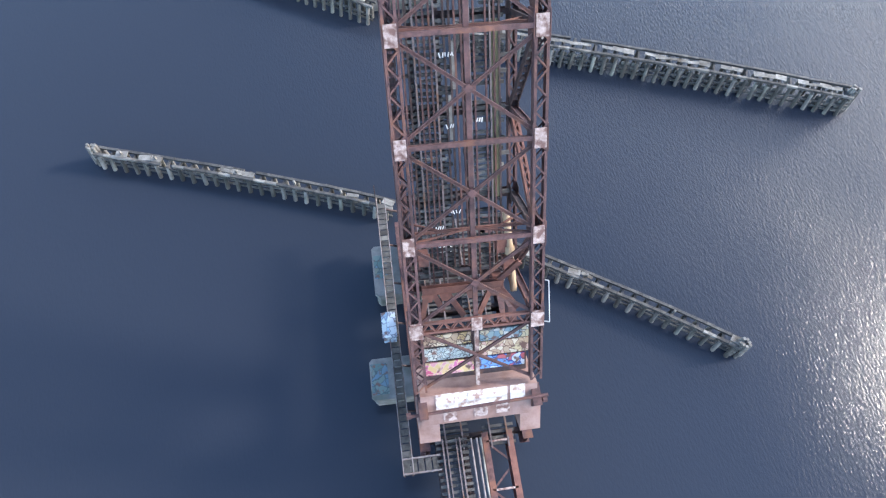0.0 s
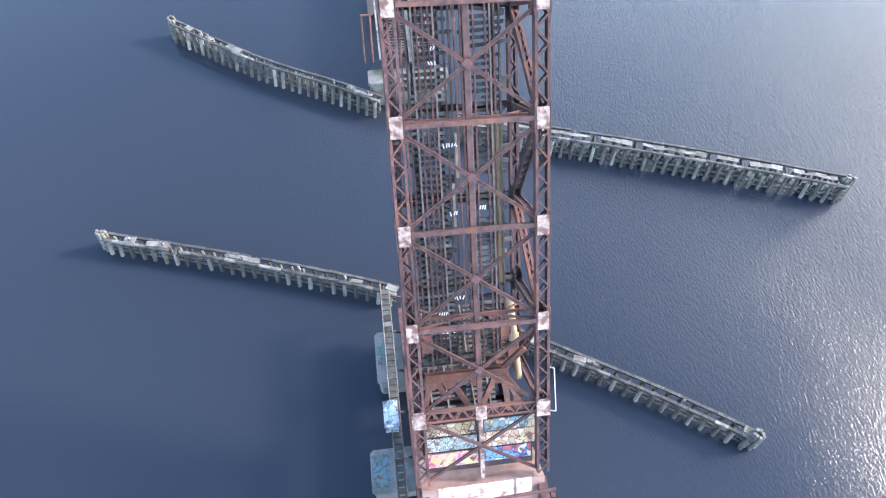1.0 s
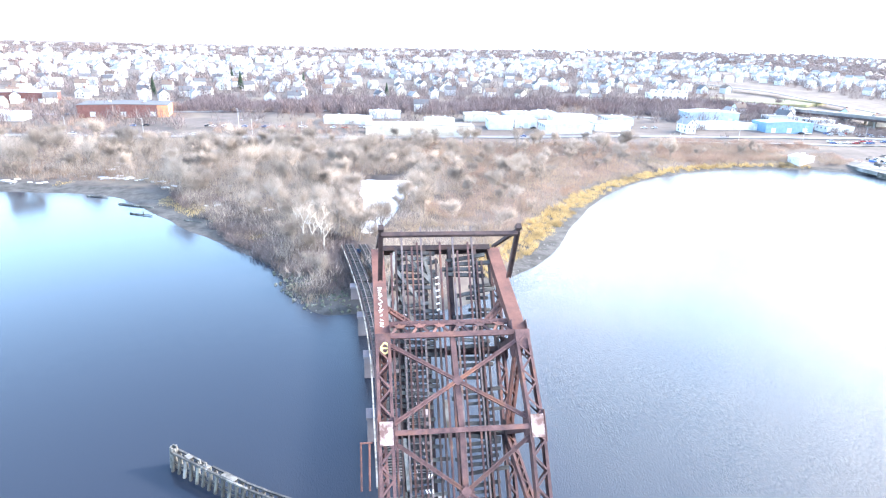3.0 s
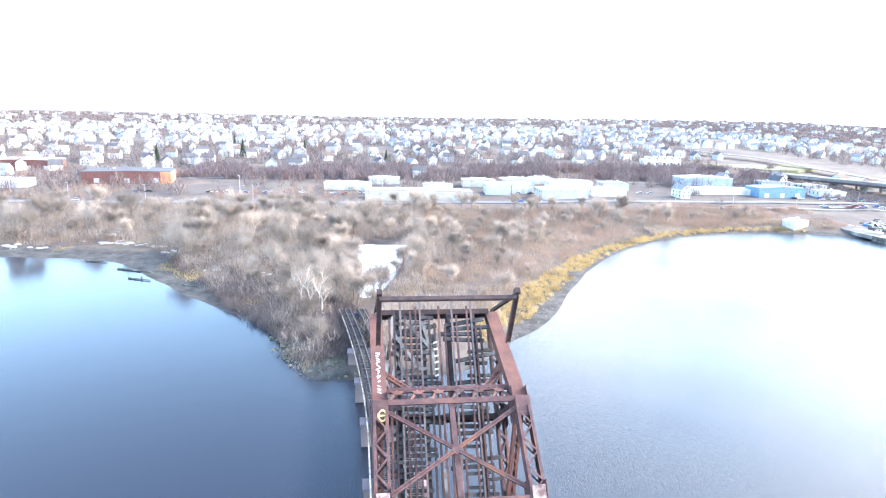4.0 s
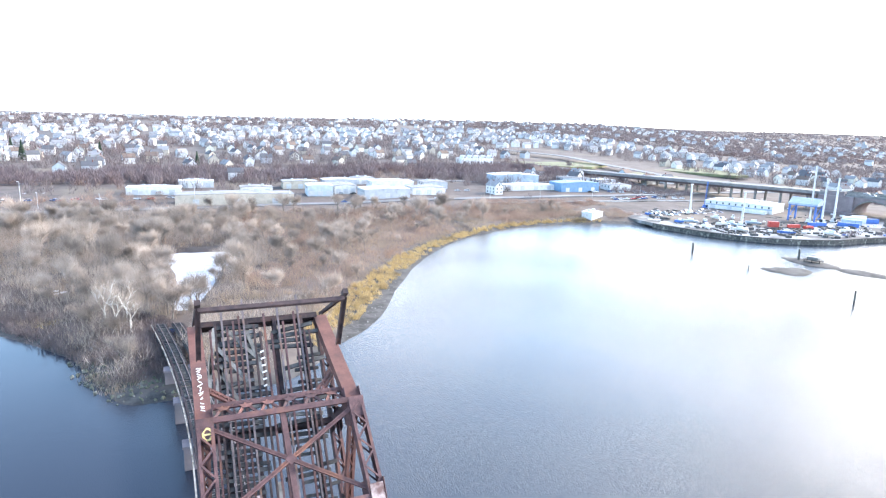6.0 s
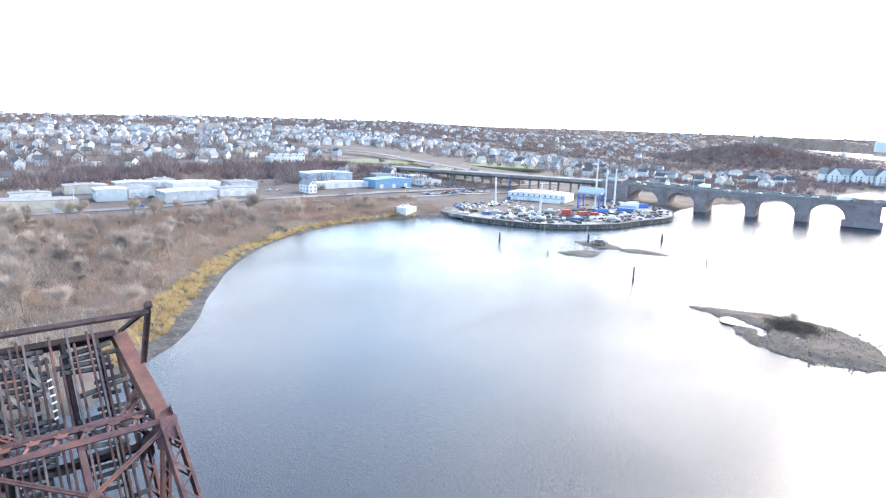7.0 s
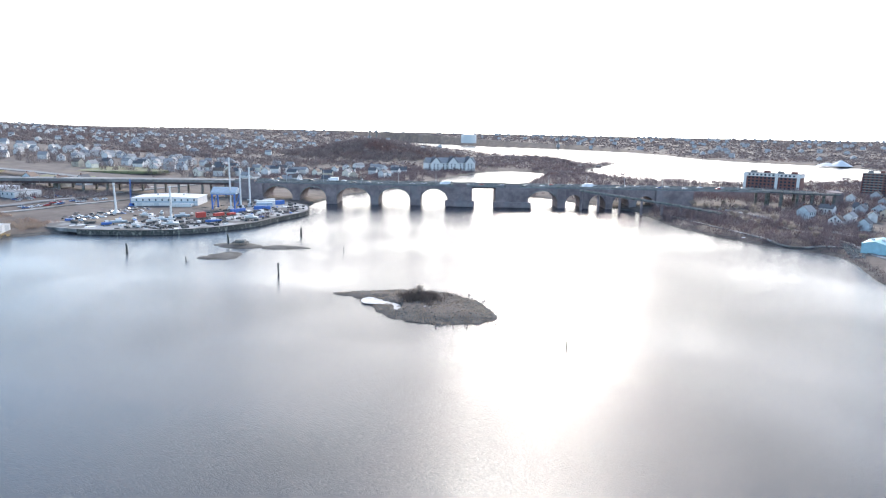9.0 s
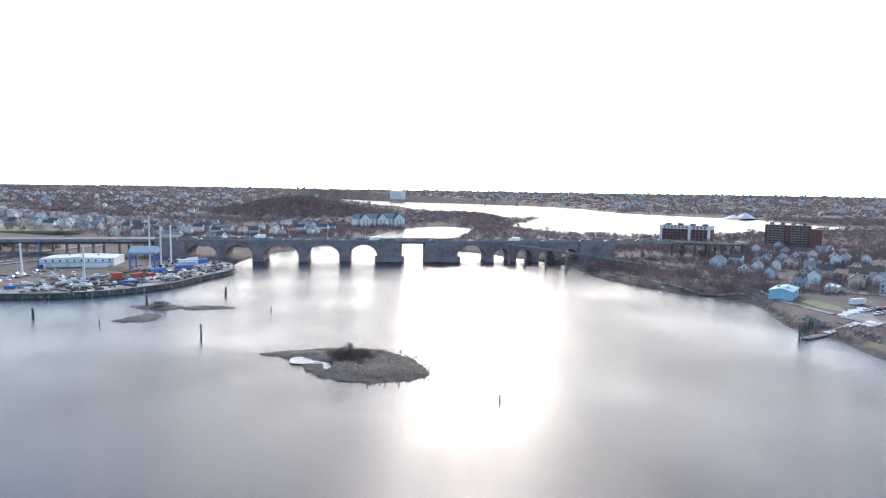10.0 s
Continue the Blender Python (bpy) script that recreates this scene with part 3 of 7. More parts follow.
def leaf_at(x, s, n):
    """A place on the leaf: across, along its length, and out from its deck."""
    return Vector((x, s * CS - n * SN, s * SN + n * CS))


def top_n(s):
    """How far the top chord stands off; it bends inwards past the last full panel."""
    last = S0 + 4 * PANEL
    return TOP if s <= last else TOP + (HIP_N - TOP) * (s - last) / (HIP - last)


def laced(a, b, width, depth, across, pitch=0.75, bar=0.09, faces=(1, -1)):
    """A built-up member: two channels joined by zigzag lacing on the faces across the given direction."""
    g = Geo()
    a, b, across = Vector(a), Vector(b), Vector(across).normalized()
    d = (b - a).normalized()
    across = (across - d * across.dot(d)).normalized()
    out = d.cross(across).normalized()
    for k in (-1, 1):
        o = across * k * (width / 2 - 0.04)
        g.beam(a + o, b + o, 0.08, depth, out)
        for q in (-1, 1):
            o2 = across * k * (width / 2 - 0.1) + out * q * (depth / 2 - 0.03)
            g.beam(a + o2, b + o2, 0.16, 0.05, out)
    length = (b - a).length
    n = max(2, round(length / pitch))
    for q in faces:
        for i in range(n):
            p, r = a + d * length * i / n, a + d * length * (i + 1) / n
            k = 1 if i % 2 else -1
            lift = out * q * (depth / 2)
            g.beam(p + across * k * (width / 2 - 0.1) + lift, r - across * k * (width / 2 - 0.1) + lift, bar, 0.03, out)
    return g


def i_beam(a, b, w, h, up, web=0.04, flange=0.06):
    g, up = Geo(), Vector(up).normalized()
    a, b = Vector(a), Vector(b)
    g.beam(a, b, web, h, up)
    for k in (-1, 1):
        g.beam(a + up * k * h / 2, b + up * k * h / 2, w, flange, up)
    return g


leaf = thing("bascule_leaf", "rusted steel through-truss bridge leaf, raised and seized open", "drawbridge")
nodes_s = [S0 + PANEL * i for i in range(5)] + [HIP]
for x, inner in ((XL, 1), (XR, -1)):
    # top chord, from the counterweight to the hip
    stops = [S0 - 5.8] + nodes_s
    for a, b in zip(stops, stops[1:]):
        part("top_chord", laced(leaf_at(x, a, top_n(a)), leaf_at(x, b, top_n(b)), 0.95, 0.72, (1, 0, 0), 0.85, 0.11), rust, leaf)
    for i, s in enumerate(nodes_s[:5]):
        g = Geo()
        g.box((0, 0, 0), (0.80, 1.35, 0.05), Matrix.Translation(leaf_at(x, s, TOP + 0.40)) @ pose(0, 0, 0, 53.5))
        for u in (-0.38, -0.13, 0.13, 0.38):
            for w in range(7):
                g.box((u, -0.57 + 0.19 * w, 0.035), (0.05, 0.05, 0.03), Matrix.Translation(leaf_at(x, s, TOP + 0.40)) @ pose(0, 0, 0, 53.5))
        part("cover_plate", g, plate_pale, leaf, "riveted pale weathered cover plate")
        g = Geo()
        for k in (-0.5, 0.5):
            g.box((0, 0, 0), (0.05, 1.9, 1.5), Matrix.Translation(leaf_at(x + k, s, TOP - 0.35)) @ pose(0, 0, 0, 53.5))
        part("gusset_plate", g, rust, leaf)
    # inclined end post, solid plates
    a, b = leaf_at(x, HIP, HIP_N), leaf_at(x, TIP, LOW + 0.3)
    post = Geo().beam(a, b, 0.95, 0.10, NORMAL)
    down = (b - a).normalized().cross(Vector((1, 0, 0))).normalized()
    for k in (-0.44, 0.44):
        post.beam(a + Vector((k, 0, 0)) + down * 0.3, b + Vector((k, 0, 0)) + down * 0.3, 0.07, 0.6, down)
    part("end_post", post, rust_orange, leaf, "orange-rusted solid plate end post")
    g = Geo()
    g.box((0, 0, 0), (0.98, 1.3, 0.05), Matrix.Translation(leaf_at(x, HIP - 0.45, HIP_N + 0.42)) @ pose(0, 0, 0, 53.5))
    for k in (-0.5, 0.5):
        g.prism([leaf_at(x + k - 0.02, HIP - 1.6, HIP_N + 0.3), leaf_at(x + k - 0.02, HIP + 1.0, HIP_N - 0.2), leaf_at(x + k - 0.02, HIP + 0.9, HIP_N - 1.6), leaf_at(x + k - 0.02, HIP - 1.3, HIP_N - 1.2)], (0.04, 0, 0))
    part("hip_plate", g, rust, leaf)
    # bottom chord
    low_s = [S0 - 1.5] + nodes_s[1:5] + [HIP, TIP]
    for a, b in zip(low_s, low_s[1:]):
        part("bottom_chord", laced(leaf_at(x, a, LOW), leaf_at(x, b, LOW), 0.7, 0.75, (1, 0, 0), 0.85, 0.1), rust, leaf)
    # verticals and diagonals
    for i, s in enumerate(nodes_s):
        part("vertical", i_beam(leaf_at(x, s, top_n(s) - 0.3), leaf_at(x, s, LOW + 0.3), 0.42, 0.5, (1, 0, 0), 0.12, 0.07), rust_dark if i % 2 else rust, leaf)
    for i in range(5):
        a, b = nodes_s[i], nodes_s[i + 1]
        ends = ((a, top_n(a) - 0.3), (b, LOW + 0.3)) if i % 2 else ((a, LOW + 0.3), (b, top_n(b) - 0.3))
        if i in (1, 3):
            for k in (-0.2, 0.2):
                part("eyebar", Geo().beam(leaf_at(x + k, ends[0][0] + 0.5, ends[0][1]), leaf_at(x + k, ends[1][0] - 0.9, ends[1][1]), 0.06, 0.22, ALONG), rust_dark, leaf)
        if i == 2:
            g, pa, pb = Geo(), leaf_at(x, *ends[0]), leaf_at(x, *ends[1])
            for k in (-0.26, 0.26):
                g.beam(pa + Vector((k, 0, 0)), pb + Vector((k, 0, 0)), 0.08, 0.5, ALONG)
            for k in range(11):
                p = pa.lerp(pb, (k + 0.5) / 11)
                g.beam(p - Vector((0.26, 0, 0)), p + Vector((0.26, 0, 0)), 0.34, 0.05, NORMAL)
            part("battened_diagonal", g, rust_dark, leaf)
            continue
        part("diagonal", laced(leaf_at(x, *ends[0]), leaf_at(x, *ends[1]), 0.55, 0.5, (1, 0, 0), 0.7, 0.09), rust_orange if i in (1, 4) else rust, leaf)
    # plate gussets on the bottom chord
    for s in nodes_s[1:]:
        g = Geo()
        for k in (-0.3, 0.3):
            g.prism([leaf_at(x + k - 0.015, s - 1.1, LOW - 0.3), leaf_at(x + k - 0.015, s + 1.1, LOW - 0.3), leaf_at(x + k - 0.015, s + 0.7, LOW + 1.2), leaf_at(x + k - 0.015, s - 0.7, LOW + 1.2)], (0.03, 0, 0))
        part("gusset_plate", g, rust_dark, leaf)

# struts, cross bracing and ridge beam in the plane of the top chords
for i, s in enumerate(nodes_s[1:5]):
    g = Geo()
    for k in (-0.1, 0.1):
        g.beam(leaf_at(XL + 0.4, s + k, TOP + 0.15), leaf_at(XR - 0.4, s + k, TOP + 0.15), 0.1, 0.34, NORMAL)
    g.beam(leaf_at(XL + 0.4, s, TOP + 0.33), leaf_at(XR - 0.4, s, TOP + 0.33), 0.3, 0.03, NORMAL)
    part("top_strut", g, rust, leaf)
    # sway frame below the strut
    g = Geo()
    g.beam(leaf_at(XL + 0.3, s, TOP - 1.7), leaf_at(XR - 0.3, s, TOP - 1.7), 0.22, 0.22, NORMAL)
    for u in (-1, 1):
        g.beam(leaf_at(XC + u * 4.2, s, TOP - 0.2), leaf_at(XC + u * 0.3, s, TOP - 1.65), 0.14, 0.14, NORMAL)
        g.beam(leaf_at(XC + u * 4.3, s, TOP - 3.6), leaf_at(XC + u * 2.1, s, TOP - 1.7), 0.14, 0.14, NORMAL)
    if i in (0, 2):
        part("sway_frame", g, rust_orange, leaf)
for a, b in zip(nodes_s[:5], nodes_s[1:]):
    for u in (-1, 1):
        g = laced(leaf_at(XC - u * 4.15, a + 0.5, top_n(a + 0.5) + 0.05 + 0.02 * u), leaf_at(XC + u * 4.15, b - 0.5, top_n(b - 0.5) + 0.05 + 0.02 * u), 0.24, 0.16, (1, 0, 0), 0.5, 0.045, (1,))
        part("lateral_brace", g, rust, leaf)
    part("lateral_gusset", Geo().box((0, 0, 0), (0.5, 0.5, 0.03), Matrix.Translation(leaf_at(XC, (a + b) / 2, top_n((a + b) / 2) + 0.18)) @ pose(0, 0, 0, 53.5, 0, 0) @ pose(0, 0, 0, 0, 0, 45)), rust, leaf)
for a, b in zip(nodes_s[:5], nodes_s[1:]):
    g = Geo()
    for k in (-0.13, 0.13):
        g.beam(leaf_at(XC + k, a, top_n(a) - 0.25), leaf_at(XC + k, b, top_n(b) - 0.25), 0.08, 0.3, NORMAL)
    g.beam(leaf_at(XC, a, top_n(a) - 0.10), leaf_at(XC, b, top_n(b) - 0.10), 0.34, 0.02, NORMAL)
    part("ridge_beam", g, rust, leaf)

# portal at the hip: two flanges with a truss between
g = Geo()
for s, n in ((HIP + 0.1, HIP_N + 0.05), (HIP + 1.15, HIP_N - 1.35)):
    g.beam(leaf_at(XL - 0.45, s, n), leaf_at(XR + 0.45, s, n), 0.34, 0.1, NORMAL)
    g.beam(leaf_at(XL - 0.45, s - 0.1, n - 0.25), leaf_at(XR + 0.45, s - 0.1, n - 0.25), 0.08, 0.34, NORMAL)
part("portal_strut", g, rust, leaf)
for k in range(6):
    x0 = XL + 0.5 + k * (XR - XL - 1.0) / 6
    x1 = x0 + (XR - XL - 1.0) / 6
    xm = (x0 + x1) / 2
    g = Geo()
    g.beam(leaf_at(x0, HIP + 0.1, HIP_N - 0.1), leaf_at(xm, HIP + 1.1, HIP_N - 1.3), 0.16, 0.08, NORMAL)
    g.beam(leaf_at(xm, HIP + 1.1, HIP_N - 1.3), leaf_at(x1, HIP + 0.1, HIP_N - 0.1), 0.16, 0.08, NORMAL)
    g.prism([leaf_at(xm - 0.45, HIP + 1.05, HIP_N - 1.2), leaf_at(xm + 0.45, HIP + 1.05, HIP_N - 1.2), leaf_at(xm + 0.2, HIP + 0.75, HIP_N - 0.8), leaf_at(xm - 0.2, HIP + 0.75, HIP_N - 0.8)], NORMAL * 0.05)
    part("portal_web", g, rust_orange if k in (1, 2, 5) else rust, leaf)
for u in (-1, 1):
    g = laced(leaf_at(XC + u * 4.3, HIP + 2.9, HIP_N - 3.6), leaf_at(XC + u * 2.6, HIP + 1.15, HIP_N - 1.4), 0.5, 0.16, (1, 0, 0), 0.5, 0.08)
    part("portal_knee", g, rust_orange, leaf)

# end gantry over the tip
for x in (XL, XR):
    part("gantry_post", i_beam(leaf_at(x, 61.7, -5.2), leaf_at(x, 63.85, -1.5), 0.24, 0.26, (1, 0, 0)), rust_dark, leaf)
    part("gantry_brace", i_beam(leaf_at(x, TIP, LOW + 0.7), leaf_at(x, 63.95, -1.6), 0.2, 0.22, (1, 0, 0)), rust_dark, leaf)
    part("gantry_cap", Geo().box((0, 0, 0), (0.34, 0.34, 0.6), Matrix.Translation(leaf_at(x, 64.05, -1.3)) @ pose(0, 0, 0, 53.5)), rust_dark, leaf)
part("gantry_beam", i_beam(leaf_at(XL, 63.75, -1.65), leaf_at(XR, 63.75, -1.65), 0.26, 0.32, NORMAL), rust_dark, leaf)

# floor: beams, stringers, rails, ties
for i, s in enumerate(nodes_s + [TIP]):
    part("floor_beam", i_beam(leaf_at(XL + 0.3, s, LOW + 0.05), leaf_at(XR - 0.3, s, LOW + 0.05), 0.4, 1.15, NORMAL, 0.05, 0.06), rust_dark, leaf)
TRACKS = (XC - 1.98, XC + 1.98)
for t in TRACKS:
    for u in (-0.98, 0.98):
        for a, b in zip(nodes_s, nodes_s[1:] + [TIP + 0.05]):
            part("stringer", i_beam(leaf_at(t + u, a + 0.1, LOW + 0.5), leaf_at(t + u, b - 0.1, LOW + 0.5), 0.28, 0.7, NORMAL), rust_dark, leaf)
    for u, mat, end in ((-0.75, steel_rail, 66.6), (0.75, steel_rail, 66.9), (-0.42, rust, 64.9), (0.42, rust, 65.6)):
        part("rail", i_beam(leaf_at(t + u, S0 - 1, LOW + 1.22), leaf_at(t + u, end, LOW + 1.22), 0.13, 0.17, NORMAL, 0.05, 0.04), mat, leaf)
for x, mat in ((XC - 3.55, rust), (XC - 0.15, rust_dark), (XC + 0.22, rust), (XC + 3.4, rust_dark), (XC - 3.2, rust_dark), (XC - 0.55, rust_dark), (XC + 0.66, rust), (XC - 1.96, rust), (XC + 3.02, rust)):
    part("guard_bar", i_beam(leaf_at(x, S0 + 1, LOW + 1.15), leaf_at(x, TIP + rnd.uniform(-1.5, 1.2), LOW + 1.15), 0.14, 0.16, NORMAL), mat, leaf)
tie_mesh = Geo().box((0, 0, 0), (3.1, 0.27, 0.25)).mesh("tie", timber_dark)
tie_old = Geo().box((0, 0, 0), (2.75, 0.24, 0.25)).mesh("tie", timber)
tie_short = Geo().box((0.4, 0, 0), (1.7, 0.22, 0.24)).mesh("tie", timber_dark)
turn = pose(0, 0, 0, 53.5)
for k, t in enumerate(TRACKS):
    s = S0 + 0.4
    while s < TIP - 0.2:
        up = (s - S0) / (TIP - S0)
        if rnd.random() > 0.02 + 0.03 * up + (0.04 if k else 0.0):
            me = rnd.choice([tie_mesh, tie_mesh, tie_mesh, tie_mesh, tie_mesh, tie_old, tie_mesh, tie_short] if up > 0.35 else [tie_mesh, tie_mesh, tie_old, tie_mesh])
            tie = part("tie", me, None, leaf)
            slip = rnd.gauss(0.25 if k else 0, 0.16 + 0.2 * up)
            tie.matrix_basis = Matrix.Translation(leaf_at(t + slip, s, LOW + 0.99)) @ turn @ pose(0, 0, 0, 0, 0, rnd.gauss(0, 1.5 + 3.5 * up))
        s += 0.46
plank_mesh = Geo().box((0, 0, 0), (0.26, 3.4, 0.1)).mesh("plank", timber)
for s, x, skew in ((63.2, XL + 1.05, -8), (61.3, XL + 0.75, -5), (60.4, XL + 1.2, -12), (49.5, XL + 1.6, 3), (46.0, XL + 1.4, -2), (41.0, XC, 1), (37.2, XC - 0.3, 0), (52.0, XC + 0.1, 4), (62.0, XC - 2.2, 35), (60.6, XC - 2.6, 25), (63.4, XC - 1.4, 40), (62.6, XC - 0.6, 15)):
    plank = part("plank", plank_mesh, None, leaf, "loose grey timber plank")
    plank.matrix_basis = Matrix.Translation(leaf_at(x, s, LOW + 1.2)) @ turn @ pose(0, 0, 0, 0, 0, skew)
# long walkway plank beside the inner track
part("walkway_plank", Geo().beam(leaf_at(XR - 1.5, 30.5, LOW + 1.1), leaf_at(XR - 1.5, 44.0, LOW + 1.1), 0.75, 0.06, NORMAL), surface("mossy_timber", (0.17, 0.15, 0.08), (0.27, 0.24, 0.14), 1.0, 0.95, 0.4, 0.0, (0.12, 0.12, 0.1), 0.3, 0.6), leaf, "greenish timber walkway")

# heel: lattice strut, braced frame and operating deck
g = laced(leaf_at(XL + 0.4, S0, TOP + 0.05), leaf_at(XR - 0.4, S0, TOP + 0.05), 0.95, 0.3, ALONG, 0.55, 0.1)
part("heel_strut", g, rust_orange, leaf)
part("cover_plate", Geo().box((0, 0, 0), (0.8, 1.1, 0.05), Matrix.Translation(leaf_at(XC, S0, TOP + 0.24)) @ turn), plate_pale, leaf)
for x0, s0, x1, s1 in ((-3.3, 1.2, -3.9, -0.9), (-1.9, 1.1, -0.6, -0.9), (-2.9, 1.1, -2.2, -0.3), (1.9, 1.2, 0.6, -0.9), (2.2, 1.2, 3.7, -0.7), (2.4, 1.5, 3.9, 3.4)):
    g = i_beam(leaf_at(XC + x0, S0 + s0, TOP - 3.3), leaf_at(XC + x1, S0 + s1, TOP - 2.5), 0.42, 0.3, NORMAL)
    part("heel_frame", g, rust_orange, leaf, "orange-rusted plate frame")
g = i_beam(leaf_at(XC - 3.7, S0 + 1.2, TOP - 3.3), leaf_at(XC + 2.7, S0 + 1.2, TOP - 3.3), 0.62, 0.5, NORMAL)
for u in (-3.3, -1.9, 0.2, 2.0):
    g.prism([leaf_at(XC + u - 0.5, S0 + 0.95, TOP - 3.0), leaf_at(XC + u + 0.5, S0 + 0.95, TOP - 3.0), leaf_at(XC + u + 0.3, S0 + 0.35, TOP - 2.9), leaf_at(XC + u - 0.3, S0 + 0.35, TOP - 2.9)], NORMAL * 0.04)
part("heel_beam", g, rust_orange, leaf)
part("machinery_shaft", Geo().tube(leaf_at(XR - 1.1, S0 + 6.3, TOP - 5.4), leaf_at(XR - 0.75, S0 - 0.2, TOP - 4.2), 0.29, 0.29, 14).tube(leaf_at(XR - 0.95, S0 + 3.5, TOP - 4.95), leaf_at(XR - 0.92, S0 + 2.9, TOP - 4.85), 0.42, 0.42, 14), paint("tan_steel", (0.34, 0.24, 0.15)), leaf, "tan-painted machinery shaft")
for k, (u, ds, dn) in enumerate(((3.4, 2.2, -4.6), (3.0, 3.6, -5.2), (2.4, 1.0, -4.2), (-3.3, 3.2, -5.0))):
    part("gear_housing", Geo().box((0, 0, 0), (0.8, 1.1, 0.9), Matrix.Translation(leaf_at(XC + u, S0 + ds, TOP + dn)) @ turn).tube(leaf_at(XC + u - 0.55, S0 + ds, TOP + dn), leaf_at(XC + u + 0.55, S0 + ds, TOP + dn), 0.3, 0.3, 10), rust_orange, leaf)

# rolling segments at the heel
for x in (XL, XR):
    g = Geo()
    centre, arc = leaf_at(x, S0 - 3.5, TOP - 3.6), []
    for k in range(17):
        a = radians(-175 + k * 8)
        arc.append(centre + Vector((0, math.cos(a) * 6.4, math.sin(a) * 6.4)))
    inner = [centre + (p - centre) * 0.72 for p in arc]
    half = Vector((0.35, 0, 0))
    g.loft([[p - half, p + half, q + half, q - half] for p, q in zip(arc, inner)])
    part("rolling_segment", g, rust, leaf)

# counterweight: coloured decking and block
PINKS = [paint("paint_gold", (0.36, 0.25, 0.13)), paint("paint_mint", (0.20, 0.28, 0.26)), paint("paint_cream", (0.42, 0.33, 0.22)), paint("paint_magenta", (0.42, 0.16, 0.28)), paint("paint_blue", (0.10, 0.17, 0.38)), paint("paint_sky", (0.27, 0.36, 0.43)), paint("paint_lilac", (0.32, 0.27, 0.30))]
CW = S0 - 1.6
for u in (-1, 1):
    part("lateral_brace", laced(leaf_at(XC - u * 4.1, S0 - 0.4, TOP + 0.05 + 0.02 * u), leaf_at(XC + u * 4.1, CW - 3.9, TOP + 0.05 + 0.02 * u), 0.22, 0.16, (1, 0, 0), 0.5, 0.045, (1,)), rust, leaf)
part("ridge_beam", Geo().beam(leaf_at(XC, S0, TOP - 0.2), leaf_at(XC, CW - 4.4, TOP - 0.2), 0.3, 0.3, NORMAL), plate_pale, leaf)
part("counterweight_block", Geo().box((0, 0, 0), (XR - XL + 0.3, 3.0, 3.6), Matrix.Translation(leaf_at(XC, CW - 6.2, TOP - 1.6)) @ turn), block_pink, leaf, "rust-stained concrete counterweight block")
for x in (XL + 0.4, XR - 0.35):
    part("counterweight_arm", Geo().box((0, 0, 0), (1.7, 2.4, 3.0), Matrix.Translation(leaf_at(x, CW - 8.5, TOP - 1.5)) @ turn), block_pink, leaf)

# painted boards and marks at the counterweight
BOARDS = [(-2.3, -0.9, 3.9, 1.0, 0), (2.3, -0.9, 3.9, 1.0, 1), (-2.2, -2.15, 3.9, 1.15, 5), (2.2, -2.15, 4.0, 1.3, 2), (-2.2, -3.55, 4.0, 1.2, 3), (2.1, -3.5, 3.6, 1.15, 4)]
deck_n = TOP - 0.9
part("counterweight_deck", Geo().box((0, 0, 0), (XR - XL - 1.0, 4.6, 0.2), Matrix.Translation(leaf_at(XC, S0 - 3.4, deck_n - 0.2)) @ turn), rust_dark, leaf)
for i, (u, ds, w, h, c) in enumerate(BOARDS):
    at = Matrix.Translation(leaf_at(XC + u, S0 - 1.0 + ds, deck_n)) @ turn
    board = part("painted_board", Geo().box((0, 0, 0), (w, h, 0.12), at), TAGS[c], leaf, "steel panel covered in bright graffiti paint")
for k, (x, w, s, h) in enumerate(((XC - 2.2, 2.6, CW - 5.4, 1.5), (XC + 0.6, 3.3, CW - 5.5, 1.7), (XC + 3.1, 1.2, CW - 5.3, 1.4))):
    part("white_patch", Geo().box((0, 0, 0), (w, h, 0.05), Matrix.Translation(leaf_at(x, s, TOP + 0.225)) @ turn), flaked_white, leaf, "patch of white paint")
for k, x in enumerate((XC - 2.4, XC + 0.1, XC + 1.9)):
    part("pale_patch", Geo().box((0, 0, 0), (1.1, 0.9, 0.05), Matrix.Translation(leaf_at(x, CW - 7.0 + 0.1 * k, TOP + 0.225)) @ turn), plate_pale, leaf)
bar = Geo().tube(leaf_at(XL - 1.1, CW - 6.1, TOP + 0.7), leaf_at(XR + 0.9, CW - 5.6, TOP + 0.7), 0.13, 0.13, 10)
for x in (XL - 1.0, XR + 0.8):
    bar.tube(leaf_at(x, CW - 6.0, TOP + 0.7), leaf_at(x - 0.35, CW - 6.0, TOP + 0.7), 0.26, 0.26, 10)
part("locking_bar", bar, rust, leaf)
for x in (XL, XR):
    part("cover_plate", Geo().box((0, 0, 0), (1.0, 1.2, 0.05), Matrix.Translation(leaf_at(x, S0 - 0.1, TOP + 0.43)) @ turn), plate_pale, leaf)
# white paint strokes and a yellow letter on the members
for k in range(18):
    a = leaf_at(XL, HIP, HIP_N).lerp(leaf_at(XL, TIP, LOW + 0.3), 0.10 + 0.025 * k)
    d = (leaf_at(XL, TIP, LOW + 0.3) - leaf_at(XL, HIP, HIP_N)).normalized()
    up = Vector((1, 0, 0)).cross(d).normalized()
    w = rnd.uniform(0.06, 0.2)
    part("paint_stroke", Geo().beam(a + up * 0.06 - Vector((w, 0.1, 0)) + d * rnd.uniform(-0.2, 0.2), a + up * 0.06 + Vector((w, 0.1, 0)) + d * rnd.uniform(-0.25, 0.25), 0.065, 0.03, up), white_paint, leaf)
ring = Geo()
